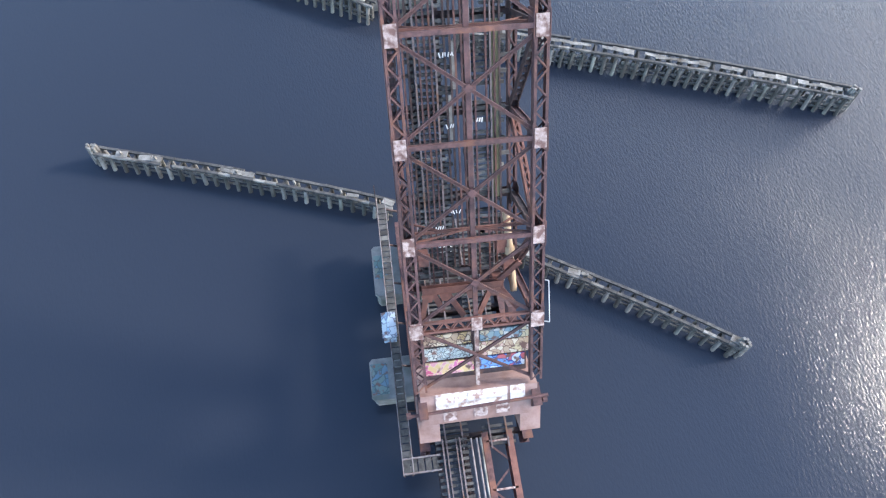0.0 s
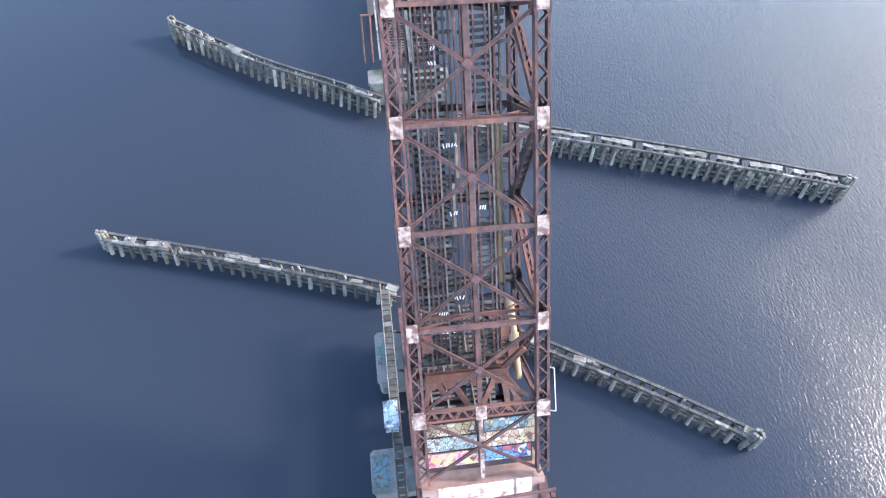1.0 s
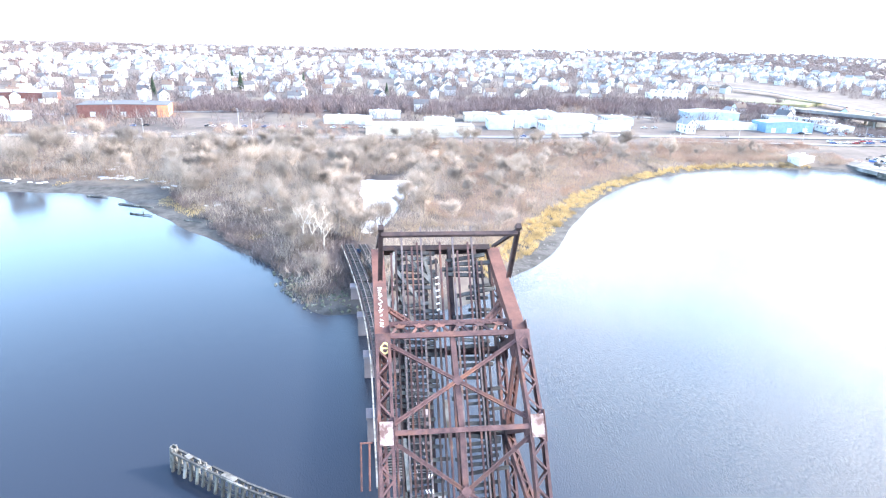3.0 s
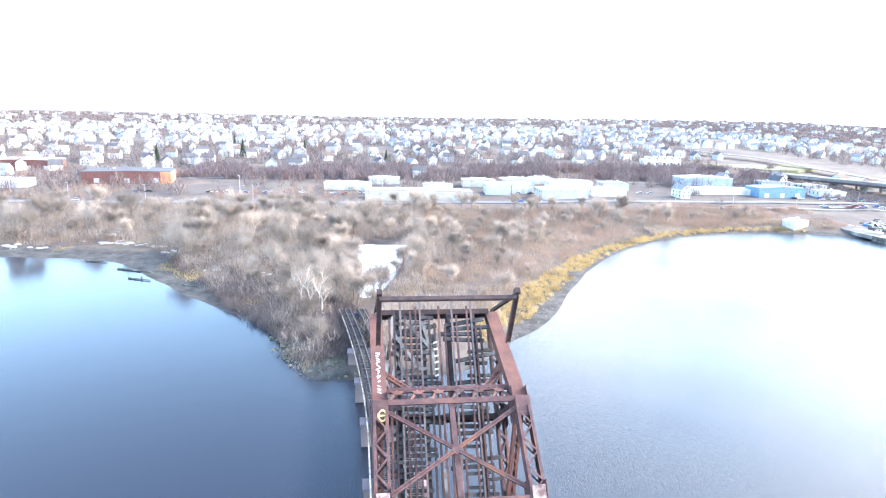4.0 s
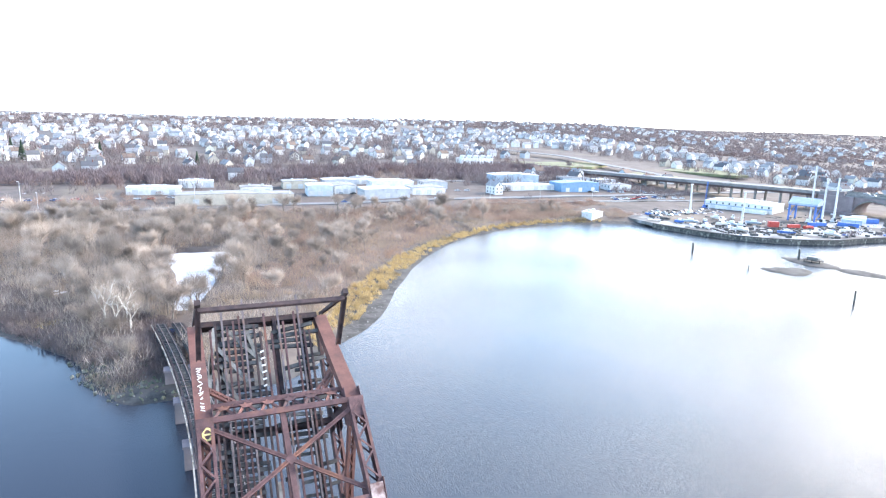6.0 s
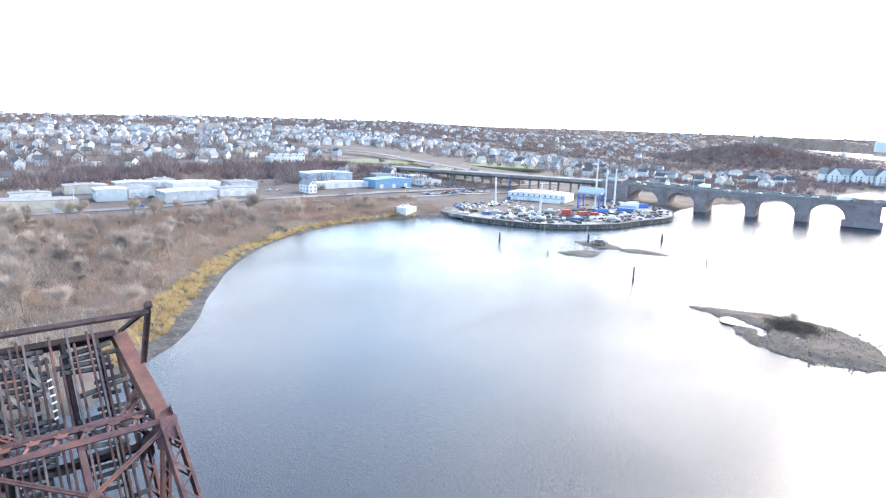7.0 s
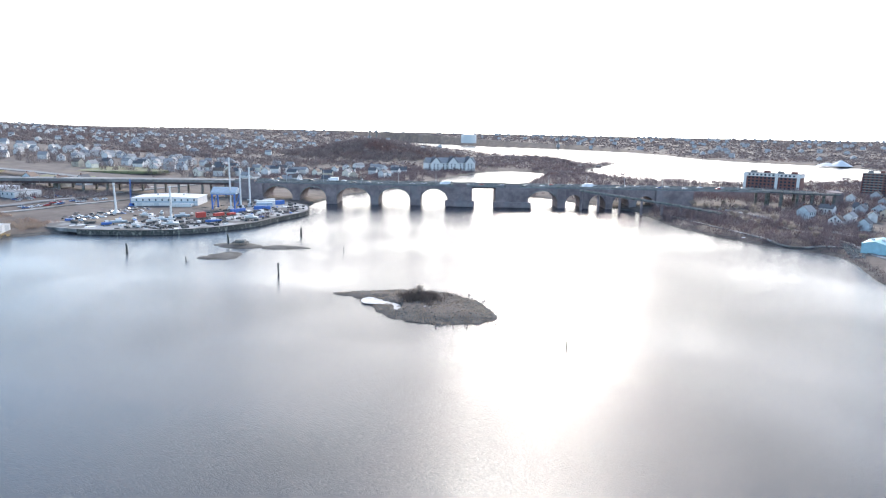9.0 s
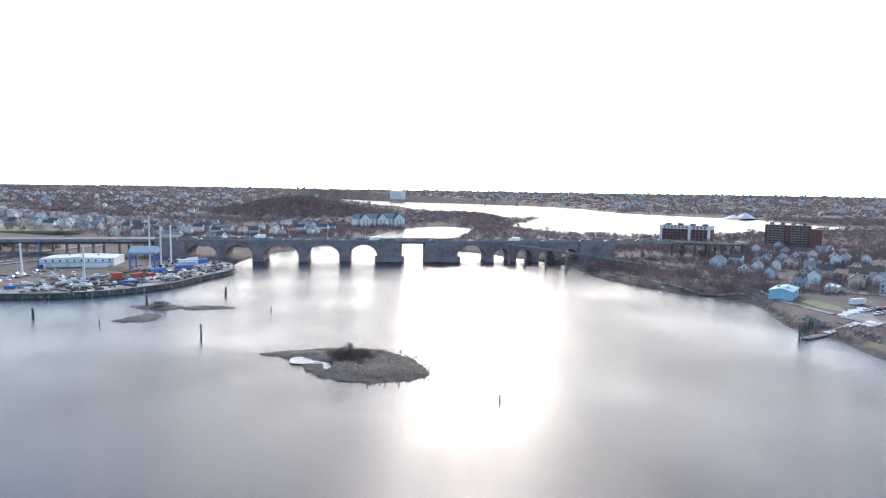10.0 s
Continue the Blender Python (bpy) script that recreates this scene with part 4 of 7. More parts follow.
for k in range(14):
    a0, a1 = 2 * math.pi * k / 16 + 0.4, 2 * math.pi * (k + 1) / 16 + 0.4
    ring.beam(leaf_at(XL + 0.1 + 0.24 * math.cos(a0), HIP - 0.75 + 0.34 * math.sin(a0), HIP_N + 0.46), leaf_at(XL + 0.1 + 0.24 * math.cos(a1), HIP - 0.75 + 0.34 * math.sin(a1), HIP_N + 0.46), 0.12, 0.02, NORMAL)
ring.beam(leaf_at(XL - 0.12, HIP - 0.75, HIP_N + 0.46), leaf_at(XL + 0.32, HIP - 0.75, HIP_N + 0.46), 0.1, 0.02, NORMAL)
part("paint_letter", ring, paint("paint_yellow", (0.75, 0.55, 0.2)), leaf, "round yellow painted mark")
for s, x, n in ((41.8, XC - 0.9, 6), (36.6, XC - 0.6, 3), (36.9, XC + 1.6, 3), (60.2, XC - 0.3, 6), (29.6, XC - 0.6, 4), (28.3, XC - 2.0, 4), (47.6, XC - 1.6, 3), (48.6, XC - 1.5, 2)):
    for k in range(n):
        g = Geo()
        if s > 60:
            g.beam(leaf_at(x, s + k * 0.5, LOW + 1.34), leaf_at(x + rnd.uniform(0.2, 0.36), s + rnd.uniform(0.0, 0.2) + k * 0.5, LOW + 1.34), 0.12, 0.02, NORMAL)
        else:
            g.beam(leaf_at(x + k * 0.19, s - 0.13 + rnd.uniform(-0.08, 0.08), LOW + 1.32), leaf_at(x + k * 0.19 + rnd.uniform(-0.14, 0.14), s + 0.16, LOW + 1.32), 0.085, 0.02, NORMAL)
        part("paint_stroke", g, white_paint, leaf)
# side hand rail frame on the outer chord
g = Geo()
for a, b in (((XR + 0.6, 26.5, TOP), (XR + 0.85, 26.5, TOP + 0.2)), ((XR + 0.85, 26.5, TOP + 0.2), (XR + 1.0, 22.9, TOP + 0.2)), ((XR + 1.0, 22.9, TOP + 0.2), (XR + 0.5, 22.9, TOP))):
    g.beam(leaf_at(*a), leaf_at(*b), 0.07, 0.07, NORMAL)
part("hand_rail", g, galvanised, leaf)


# ---- piers, walkway and approach ----
def pier(name, x0, x1, y0, y1, z1, label, mat=concrete):
    g = Geo()
    o = [(x0 + 0.3, y0, 0), (x1 - 0.3, y0, 0), (x1, y0 + 0.3, 0), (x1, y1 - 0.3, 0), (x1 - 0.3, y1, 0), (x0 + 0.3, y1, 0), (x0, y1 - 0.3, 0), (x0, y0 + 0.3, 0)]
    g.prism([Vector((x, y, -2.5)) for x, y, _ in o], (0, 0, z1 + 2.1))
    cap = Geo().prism([Vector((x + (0.2 if x > (x0 + x1) / 2 else -0.2), y + (0.2 if y > (y0 + y1) / 2 else -0.2), z1 - 0.4)) for x, y, _ in o], (0, 0, 0.5))
    t = thing(name, label, "bridge pier")
    part("shaft", g, mat, t)
    part("cap", cap, mat, t)
    return t


pier("bridge_pier", -2.7, 11.4, 14.2, 17.8, 3.0, "weathered concrete pier with faded graffiti under the leaf")
pier("bridge_pier", -1.5, 11.4, 24.6, 29.8, 3.2, "weathered concrete pier beside the channel")
rest = pier("bridge_pier", 0.3, 11.0, 67.5, 70.0, 4.0, "stained concrete rest pier across the channel", concrete_dark)
for owner, x, y, z, size in (("bridge_pier", -2.75, 16.0, 1.25, (0.06, 2.8, 2.3)), ("bridge_pier", -2.0, 16.0, 3.11, (1.6, 3.0, 0.02)), ("bridge_pier.001", -1.55, 27.2, 1.35, (0.06, 4.2, 2.4)), ("bridge_pier.001", -0.9, 27.6, 3.31, (1.3, 2.6, 0.02))):
    part("paint_patch", Geo().box((x, y, z), size), TAGS[7], bpy.data.objects[owner], "faded teal and blue graffiti")
# track girder bed between the piers
bed = thing("track_girder", "rusted plate girders carrying the rolling leaf's tracks", "girder")
for x in (XL, XR):
    part("girder", i_beam((x, 8.5, 4.3), (x, 31.5, 4.3), 0.9, 2.1, (0, 0, 1), 0.08, 0.1), rust, bed)
for k in range(8):
    part("cross_girder", i_beam((XL, 9.5 + k * 3.0, 4.2), (XR, 9.5 + k * 3.0, 4.2), 0.4, 1.3, (0, 0, 1)), rust_dark, bed)
for t in TRACKS:
    for u in (-0.75, 0.75):
        part("rail", i_beam((t + u, 8.0, 5.7), (t + u, 31.0, 5.7), 0.13, 0.17, (0, 0, 1)), steel_rail, bed)
flat_tie = Geo().box((0, 0, 0), (2.75, 0.24, 0.25)).mesh("tie", timber_dark)
for t in TRACKS:
    for k in range(46):
        if rnd.random() > 0.12:
            o = part("tie", flat_tie, None, bed)
            o.matrix_basis = pose(t + rnd.gauss(0, 0.06), 8.4 + k * 0.5, 5.47, 0, 0, rnd.gauss(0, 1.2))
for x, y, c, w in ((XC - 2.6, 25.7, tyre_black, 1.3), (XC - 0.3, 27.6, white_paint, 0.9)):
    part("machine_cover", Geo().box((x, y, 6.3), (w * 1.3, w, 0.9)).box((x, y, 6.8), (w * 1.1, w * 0.8, 0.12)), c, bed)

# service walkway on brackets
way = thing("service_walkway", "narrow timber walkway with white pipe railings along the bridge", "walkway")
for (a, b, w) in (((-0.2, 33.5, 6.0), (-0.2, 6.6, 6.0), 0.85), ((-0.6, 7.3, 6.02), (2.6, 7.3, 6.02), 1.2)):
    a, b = Vector(a), Vector(b)
    d, n = (b - a).normalized(), int((b - a).length / 0.62)
    side = d.cross(Vector((0, 0, 1)))
    board = Geo().box((0, 0, 0), (w, 0.5, 0.08)).mesh("board", timber_dark)
    for k in range(n):
        o = part("board", board, None, way)
        o.matrix_basis = Matrix.Translation(a + d * (k + 0.5) * 0.62) @ pose(0, 0, 0, 0, 0, (0 if abs(d.y) > 0.5 else 90) + rnd.gauss(0, 0.8))
    for q in (-1, 1):
        part("bearer", Geo().beam(a + side * q * w * 0.42 - Vector((0, 0, 0.2)), b + side * q * w * 0.42 - Vector((0, 0, 0.2)), 0.15, 0.3), rust_dark, way)
        for hgt in (0.55, 1.05):
            part("railing", Geo().tube(a + side * q * w * 0.5 + Vector((0, 0, hgt)), b + side * q * w * 0.5 + Vector((0, 0, hgt)), 0.035, 0.035, 6), dull_rail, way)
        for k in range(int((b - a).length / 2.4) + 1):
            p = a + d * min(k * 2.4, (b - a).length) + side * q * w * 0.5
            part("rail_post", Geo().tube(p, p + Vector((0, 0, 1.08)), 0.035, 0.035, 6), dull_rail, way)
for k in range(7):
    part("bracket", Geo().beam((XL, 8 + k * 4.2, 4.6), (-0.6, 8 + k * 4.2, 5.75), 0.14, 0.2), rust_dark, way)
part("mast", Geo().tube((-0.7, 33.6, 0), (-0.7, 33.6, 9.5), 0.05, 0.04, 6), rust_dark, way)
house = thing("control_cabinet", "steel cabinet sprayed pale blue and white beside the walkway", "cabinet")
part("body", Geo().box((-0.6, 19.6, 6.9), (1.15, 2.2, 1.7)), TAGS[6], house)
part("lid", Geo().prism([(-1.25, 18.4, 7.75), (0.05, 18.4, 7.75), (0.05, 18.4, 7.83), (-0.6, 18.4, 8.0), (-1.25, 18.4, 7.83)], (0, 2.4, 0)), TAGS[6], house)
part("paint_mark", Geo().prism([(-1.19, 18.7, 6.5), (-1.19, 20.2, 6.6), (-1.19, 20.0, 7.4), (-1.19, 19.0, 7.3)], (-0.02, 0, 0)), PINKS[4], house)

# approach deck running back over the water
app = thing("approach_span", "rusted girder approach span with one remaining track", "bridge span")
for x, mat, w in ((2.55, rust_dark, 0.4), (4.9, rust_dark, 0.4), (6.75, rust, 0.55), (8.9, rust_orange, 0.55)):
    part("girder", i_beam((x, 9.4, 5.0), (x, -96, 5.0), w, 1.5, (0, 0, 1), 0.05, 0.08), mat, app)
for u in (-0.75, 0.75, -0.42, 0.42):
    part("rail", i_beam((3.7 + u, 9.2, 6.25), (3.7 + u, -96, 6.25), 0.13 if abs(u) > 0.5 else 0.1, 0.17, (0, 0, 1)), steel_rail, app)
for x in (5.45, 5.95, 6.3):
    part("conduit", Geo().tube((x, 9.0, 6.05), (x, -96, 6.05), 0.09, 0.09, 6), timber if x > 6 else dull_rail, app)
for k in range(90):
    o = part("tie", flat_tie, None, app)
    o.matrix_basis = pose(3.72 + rnd.gauss(0, 0.05), 9.0 - k * 0.52, 5.98, 0, 0, rnd.gauss(0, 0.8))
for k in range(26):
    y0, y1 = 8.6 - k * 4.0, 4.6 - k * 4.0
    part("cross_strut", Geo().beam((6.75, y0, 5.72), (8.9, y0, 5.72), 0.16, 0.14), plate_pale, app)
    part("brace", Geo().beam((6.75, y0, 5.6), (8.9, (y0 + y1) / 2, 5.6), 0.16, 0.1), rust, app)
    part("brace", Geo().beam((8.9, (y0 + y1) / 2, 5.6), (6.75, y1, 5.6), 0.16, 0.1), rust, app)
for y in (-15, -40, -65, -90):
    part("pier_wall", Geo().box((5.8, y, 1.0), (9.0, 2.2, 6.5)), concrete, app)

# ---- timber fenders on both sides of the channel ----
pile_mesh = Geo().tube((0, 0, -2.2), (0, 0, 0), 0.27, 0.24, 8).mesh("post", pile_wet)
pile_pale = Geo().tube((0, 0, -2.2), (0, 0, 0), 0.27, 0.24, 8).mesh("post", timber)


def fender(points, label, top=2.6, spacing=1.3, width=1.2, sheathed=False, outer=0):
    f = thing("timber_fender", label, "fender", "channel fenders")
    line = [Vector((*p, 0)) for p in smooth(points, 8, False)] + [Vector((*points[-1], 0))]
    run = [0.0]
    for a, b in zip(line, line[1:]):
        run.append(run[-1] + (b - a).length)

    def along(q):
        for k in range(len(line) - 1):
            if q <= run[k + 1] or k == len(line) - 2:
                d = (line[k + 1] - line[k]).normalized()
                return line[k] + d * (q - run[k]), d
    n = int(run[-1] / spacing)
    for k in range(n):
        p, d = along((k + 0.5) * run[-1] / n)
        p2, _ = along(min((k + 1.5) * run[-1] / n, run[-1]))
        side = Vector((d.y, -d.x, 0))
        for q, lean in ((-1, 0.2), (1, 0.0)):
            foot = p + side * (-q * width * 0.42)
            o = part("post", rnd.choice([pile_mesh, pile_mesh, pile_mesh, pile_pale]), None, f)
            tilt = Vector((side.x * lean + rnd.gauss(0, 0.02), side.y * lean + rnd.gauss(0, 0.02), 0))
            up = (Vector((0, 0, 1)) - tilt).normalized()
            o.matrix_basis = Matrix.Translation(foot + Vector((0, 0, top - 0.3))) @ up.to_track_quat("Z", "Y").to_matrix().to_4x4() @ Matrix.Diagonal((1, 1, (top + 1.6) / 2.2, 1))
        for q in (-1, 1):
            if rnd.random() > 0.015:
                part("cap_beam", Geo().beam(p + side * q * width * 0.4 - d * spacing * 0.5 + Vector((0, 0, top + rnd.gauss(0, 0.03))), p + side * q * width * 0.4 + d * spacing * 0.52 + Vector((0, 0, top)), 0.3, 0.3), rnd.choice((timber, timber_dark, timber_dark)) if q > 0 else timber_dark, f)
        part("cross_beam", Geo().beam(p - side * width * 0.55 + Vector((0, 0, top - 0.28)), p + side * width * 0.55 + Vector((0, 0, top - 0.28)), 0.26, 0.26), timber_dark, f)
        if rnd.random() < (0.8 if sheathed else 0.3):
            part("deck_board", Geo().beam(p - d * spacing * 0.5 + side * rnd.uniform(-0.2, 0.2) + Vector((0, 0, top + 0.18)), p + d * spacing * 0.5 + Vector((0, 0, top + 0.18)), rnd.uniform(0.35, 0.85), 0.07), timber, f)
        if rnd.random() < 0.18 and not sheathed:
            part("stub_post", Geo().beam(p + Vector((0, 0, top)), p + side * 0.1 + Vector((0, 0, top + 0.8)), 0.2, 0.2), timber, f)
        for zz in (0.7, 1.5):
            part("wale", Geo().beam(p + side * width * 0.5 - d * spacing * 0.5 + Vector((0, 0, zz)), p + side * width * 0.5 + d * spacing * 0.5 + Vector((0, 0, zz)), 0.16, 0.28), timber_dark, f)
        if sheathed and rnd.random() > 0.2:
            part("sheathing", Geo().beam(p + side * width * 0.36 + Vector((0, 0, 0.9)) - d * spacing * 0.42, p + side * width * 0.36 + Vector((0, 0, 0.9)) + d * spacing * 0.42, 0.07, 2.2), timber_dark if rnd.random() < 0.4 else timber, f)
    end = line[outer]
    for k in range(7):
        a = k * 0.9
        e = end + Vector((math.cos(a) * 0.75, math.sin(a) * 0.75, 0))
        part("cluster_post", Geo().tube(e * 1.0 + Vector((0, 0, -1.6)), end + (e - end) * 0.55 + Vector((0, 0, top + rnd.uniform(0.5, 1.1))), 0.2, 0.17, 8), timber, f)
    return f


fender([(-31.9, 46.6), (-16.6, 41.9), (-4.1, 37.6), (1.2, 35.5)], "weathered timber pile fender reaching out from the bridge pier", 2.1)
fender([(9.6, 31.3), (16.9, 26.7), (26.4, 20.8), (34.6, 15.2)], "mossy timber pile fender reaching out from the bridge pier", 2.1, outer=-1)
fender([(-28.2, 85.4), (-15.3, 75.6), (-4.6, 69.4), (1.6, 65.6)], "curved timber pile fender beyond the channel", 2.8, 1.3)
fender([(11.5, 60.9), (23.6, 57.1), (42.1, 51.0), (59.3, 44.7)], "broad planked timber fender beyond the channel", 2.8, 1.35, 2.3, True, -1)

# ---- trestle from the rest pier to the far bank ----
def trestle_x(y):
    return 6.3 - 5.6 * (max(y - 100, 0) / 68) ** 1.7


pale_tie = Geo().box((0, 0, 0), (2.75, 0.24, 0.25)).mesh("tie", timber_dark)
tr = thing("far_trestle", "curving railway trestle on concrete piers toward the bank", "bridge span")
ys = [70 + 4.5 * k for k in range(25)]
for a, b in zip(ys, ys[1:]):
    pa, pb = Vector((trestle_x(a), a, 5.2)), Vector((trestle_x(b), b, 5.2))
    for u in (-3.6, -1.2, 1.2, 3.6):
        part("girder", i_beam(pa + Vector((u, 0, 0)), pb + Vector((u, 0, 0)), 0.35, 1.1, (0, 0, 1)), rust_dark, tr)
    for c in (-1.98, 1.98):
        for u in (-0.75, 0.75):
            part("rail", i_beam(pa + Vector((c + u, 0, 0.95)), pb + Vector((c + u, 0, 0.95)), 0.12, 0.16, (0, 0, 1)), steel_rail, tr)
    part("guard_timber", Geo().beam(pa + Vector((-4.3, 0, 0.75)), pb + Vector((-4.3, 0, 0.75)), 0.25, 0.25), timber, tr)
for y in np.arange(70.5, 178, 0.62):
    for c in (-1.98, 1.98):
        if rnd.random() > 0.14:
            o = part("tie", pale_tie, None, tr)
            o.matrix_basis = pose(trestle_x(y) + c + rnd.gauss(0, 0.08), float(y), 5.88, 0, 0, rnd.gauss(0, 2))
for k, y in enumerate((90, 111, 130, 148)):
    x = trestle_x(y)
    part("pier_wall", Geo().prism([(x - 5.3, y - 1.3, -2), (x + 5.2, y - 1.3, -2), (x + 5.2, y + 1.3, -2), (x - 5.3, y + 1.3, -2)], (0, 0, 6.4)), stone_dark, tr)
    part("pier_cap", Geo().box((x, y, 4.5), (11.0, 3.0, 0.4)), stone_dark, tr)
part("signal_post", Geo().tube((trestle_x(165) - 5.2, 165, 4), (trestle_x(165) - 5.2, 165, 12.5), 0.09, 0.07, 6), rust_dark, tr)
wall_t = thing("abutment_wall", "low concrete wall sprayed with blue graffiti at the trestle's end", "wall", "", "", (-0.4, 176, ground_z(-0.4, 176)), 0)
part("face", Geo().box((0, 0, 0.9), (5.0, 0.5, 2.2)), TAGS[4], wall_t)
part("coping", Geo().box((0, 0, 2.1), (5.3, 0.7, 0.2)), concrete_dark, wall_t)
frame_t = thing("pier_gantry", "rusted red pipe frame standing on the rest pier", "frame")
for x, y in ((-0.1, 70.8), (1.0, 70.8)):
    part("post", Geo().tube((x, y, 4.9), (x, y, 12.5), 0.12, 0.12, 8), rust_orange, frame_t)
part("crossbar", Geo().tube((-0.2, 70.8, 12.4), (1.4, 70.8, 12.4), 0.11, 0.11, 8), rust_orange, frame_t)

# ---- trees and brush ----
def bare_tree(seed, tall, spread, twigs, name="bare_tree", trunk_mat=None):
    """Meshes of a leafless tree's trunk with limbs, and of its crown of twigs."""
    r = random.Random(seed)
    wood, fine = Geo(), Geo()
    tips = []

    def grow(p, d, length, rad, depth):
        q = p + d * length
        wood.tube(p, q, rad, rad * 0.62, 5 if depth < 2 else 3, False)
        if depth >= 3:
            tips.append((q, d, length))
            return
        for k in range(r.choice((2, 3, 3)) + (1 if depth == 1 else 0)):
            a = r.uniform(0, 2 * math.pi)
            side = Vector((math.cos(a), math.sin(a), r.uniform(-0.1, 0.5)))
            e = (d * r.uniform(0.5, 0.9) + side * spread * r.uniform(0.5, 1.0)).normalized()
            start = p + d * length * r.uniform(0.55, 1.0)
            grow(start, e, length * r.uniform(0.55, 0.8), rad * 0.55, depth + 1)
            tips.append((start + e * length * 0.3, e, length * 0.6))

    for k in range(r.choice((1, 1, 2))):
        lean = Vector((r.uniform(-0.15, 0.15), r.uniform(-0.15, 0.15), 1)).normalized()
        grow(Vector((r.uniform(-0.3, 0.3), r.uniform(-0.3, 0.3), -0.3)), lean, tall * 0.36, tall * 0.017, 0)
    for k in range(twigs):
        p, d, length = r.choice(tips)
        e = (d + Vector((r.gauss(0, 0.5), r.gauss(0, 0.5), r.gauss(0.5, 0.45)))).normalized()
        p = p - d * r.uniform(-0.2, 1.3) * length + Vector((r.gauss(0, 0.45), r.gauss(0, 0.45), r.gauss(0, 0.4)))
        n = e.orthogonal().normalized() * 0.028
        b = p + e * r.uniform(0.7, 2.4) * tall / 10
        m = p.lerp(b, 0.5) + Vector((r.gauss(0, 0.08), r.gauss(0, 0.08), 0.05))
        fine.add([p - n, p + n, m + n * 0.7, m - n * 0.7, b], [(0, 1, 2, 3), (3, 2, 4)])
    return wood.mesh("trunk", trunk_mat or bark), fine.mesh("crown", twig)


TREES = [bare_tree(k, 8.5 + 0.6 * k, 0.8 + 0.08 * (k % 3), 1200) for k in range(7)]
BIRCH = bare_tree(40, 12, 0.5, 260, trunk_mat=bark_pale)


def plant(meshes, x, y, size, label, group="trees on the bank", name="bare_tree"):
    z = ground_z(x, y)
    t = thing(name, label, "tree", group, "", (x, y, z), rnd.uniform(0, 360))
    t.scale = (size, size, size * rnd.uniform(0.9, 1.15))
    part("trunk", meshes[0], None, t)
    part("crown", meshes[1], None, t)


def scatter(n, box, keep, seed):
    """Points in a box that lie on dry ground and that keep() lets stand."""
    r = np.random.RandomState(seed)
    x, y = r.uniform(box[0], box[1], n), r.uniform(box[2], box[3], n)
    wet, d = inside_and_far(RIVER, x, y)
    wet2, d2 = inside_and_far(BAY, x, y)
    across = (x - 508) * 0.963 + (y - 170) * 0.27
    ok = ~wet & ~wet2 & keep(x, y, np.minimum(d, d2)) & ~((np.abs(across - 12) < 24) & (y > -130) & (y < 620))
    return x[ok], y[ok]


def bank_ok(x, y, d):
    pond, dp = inside_and_far(POND, x, y)
    for k in (1.06, 1.13, 1.2):
        pond = pond | (inside_and_far(POND, x * k, y * k)[0] & (ripple(x, y, 5, 8) > -0.15))
    return (d > np.interp(x, (-90, -65, -45, -37, -20, -10, 20, 40, 80, 105, 160, 220), (22, 14, 9, 6, 2.5, 0.8, 1.5, 17, 15, 11, 9, 8))) & ~pond & (dp > 2) & (y < 392 - 0.03 * np.abs(x)) & ~((np.abs(x - 2 + 5 * ((y - 100) / 68)) < 6) & (y < 190)) & (x < 262)


bx, by = scatter(1500, (-260, 262, 150, 400), bank_ok, 5)
_, bd = inside_and_far(RIVER, bx, by)
count = 0
for x, y, d in zip(bx, by, bd):
    if count >= 290:
        break
    if x > 30 and d < 19 and rnd.random() < 0.8:
        continue
    small = d < 8 or (x > 40 and rnd.random() < 0.6)
    size = rnd.uniform(0.55, 0.9) if small else rnd.uniform(1.0, 1.55)
    plant(rnd.choice(TREES), float(x), float(y), size, "low leafless shrubby tree on the brown bank" if small else "tall leafless grey-brown tree on the brown bank")
    count += 1
for k in range(34):
    p = POND[int(k * len(POND) / 34) % len(POND)]
    c = POND.mean(0)
    q = c + (p - c) * rnd.uniform(1.12, 1.5)
    if any(inside_and_far(POND, q[:1] * f, q[1:] * f)[0][0] for f in (1.06, 1.13, 1.2)) and k % 4:
        continue
    plant(rnd.choice(TREES), float(q[0]), float(q[1]), rnd.uniform(0.9, 1.4), "tall leafless tree beside the frozen pond", "pond trees")
for x, y, size in ((2, 214, 0.9), (6, 212, 1.0), (15, 236, 0.95), (19, 241, 1.05), (22, 248, 1.0), (24, 256, 1.1), (-4, 236, 1.0)):
    plant(rnd.choice(TREES), x, y, size, "leafless tree at the near edge of the frozen pond", "pond trees")
for x, y in ((-14, 183), (-17, 189), (-10, 182), (-11.5, 192)):
    plant(BIRCH, x, y, 1.45, "leafless birch with pale white bark near the shore", "birches")
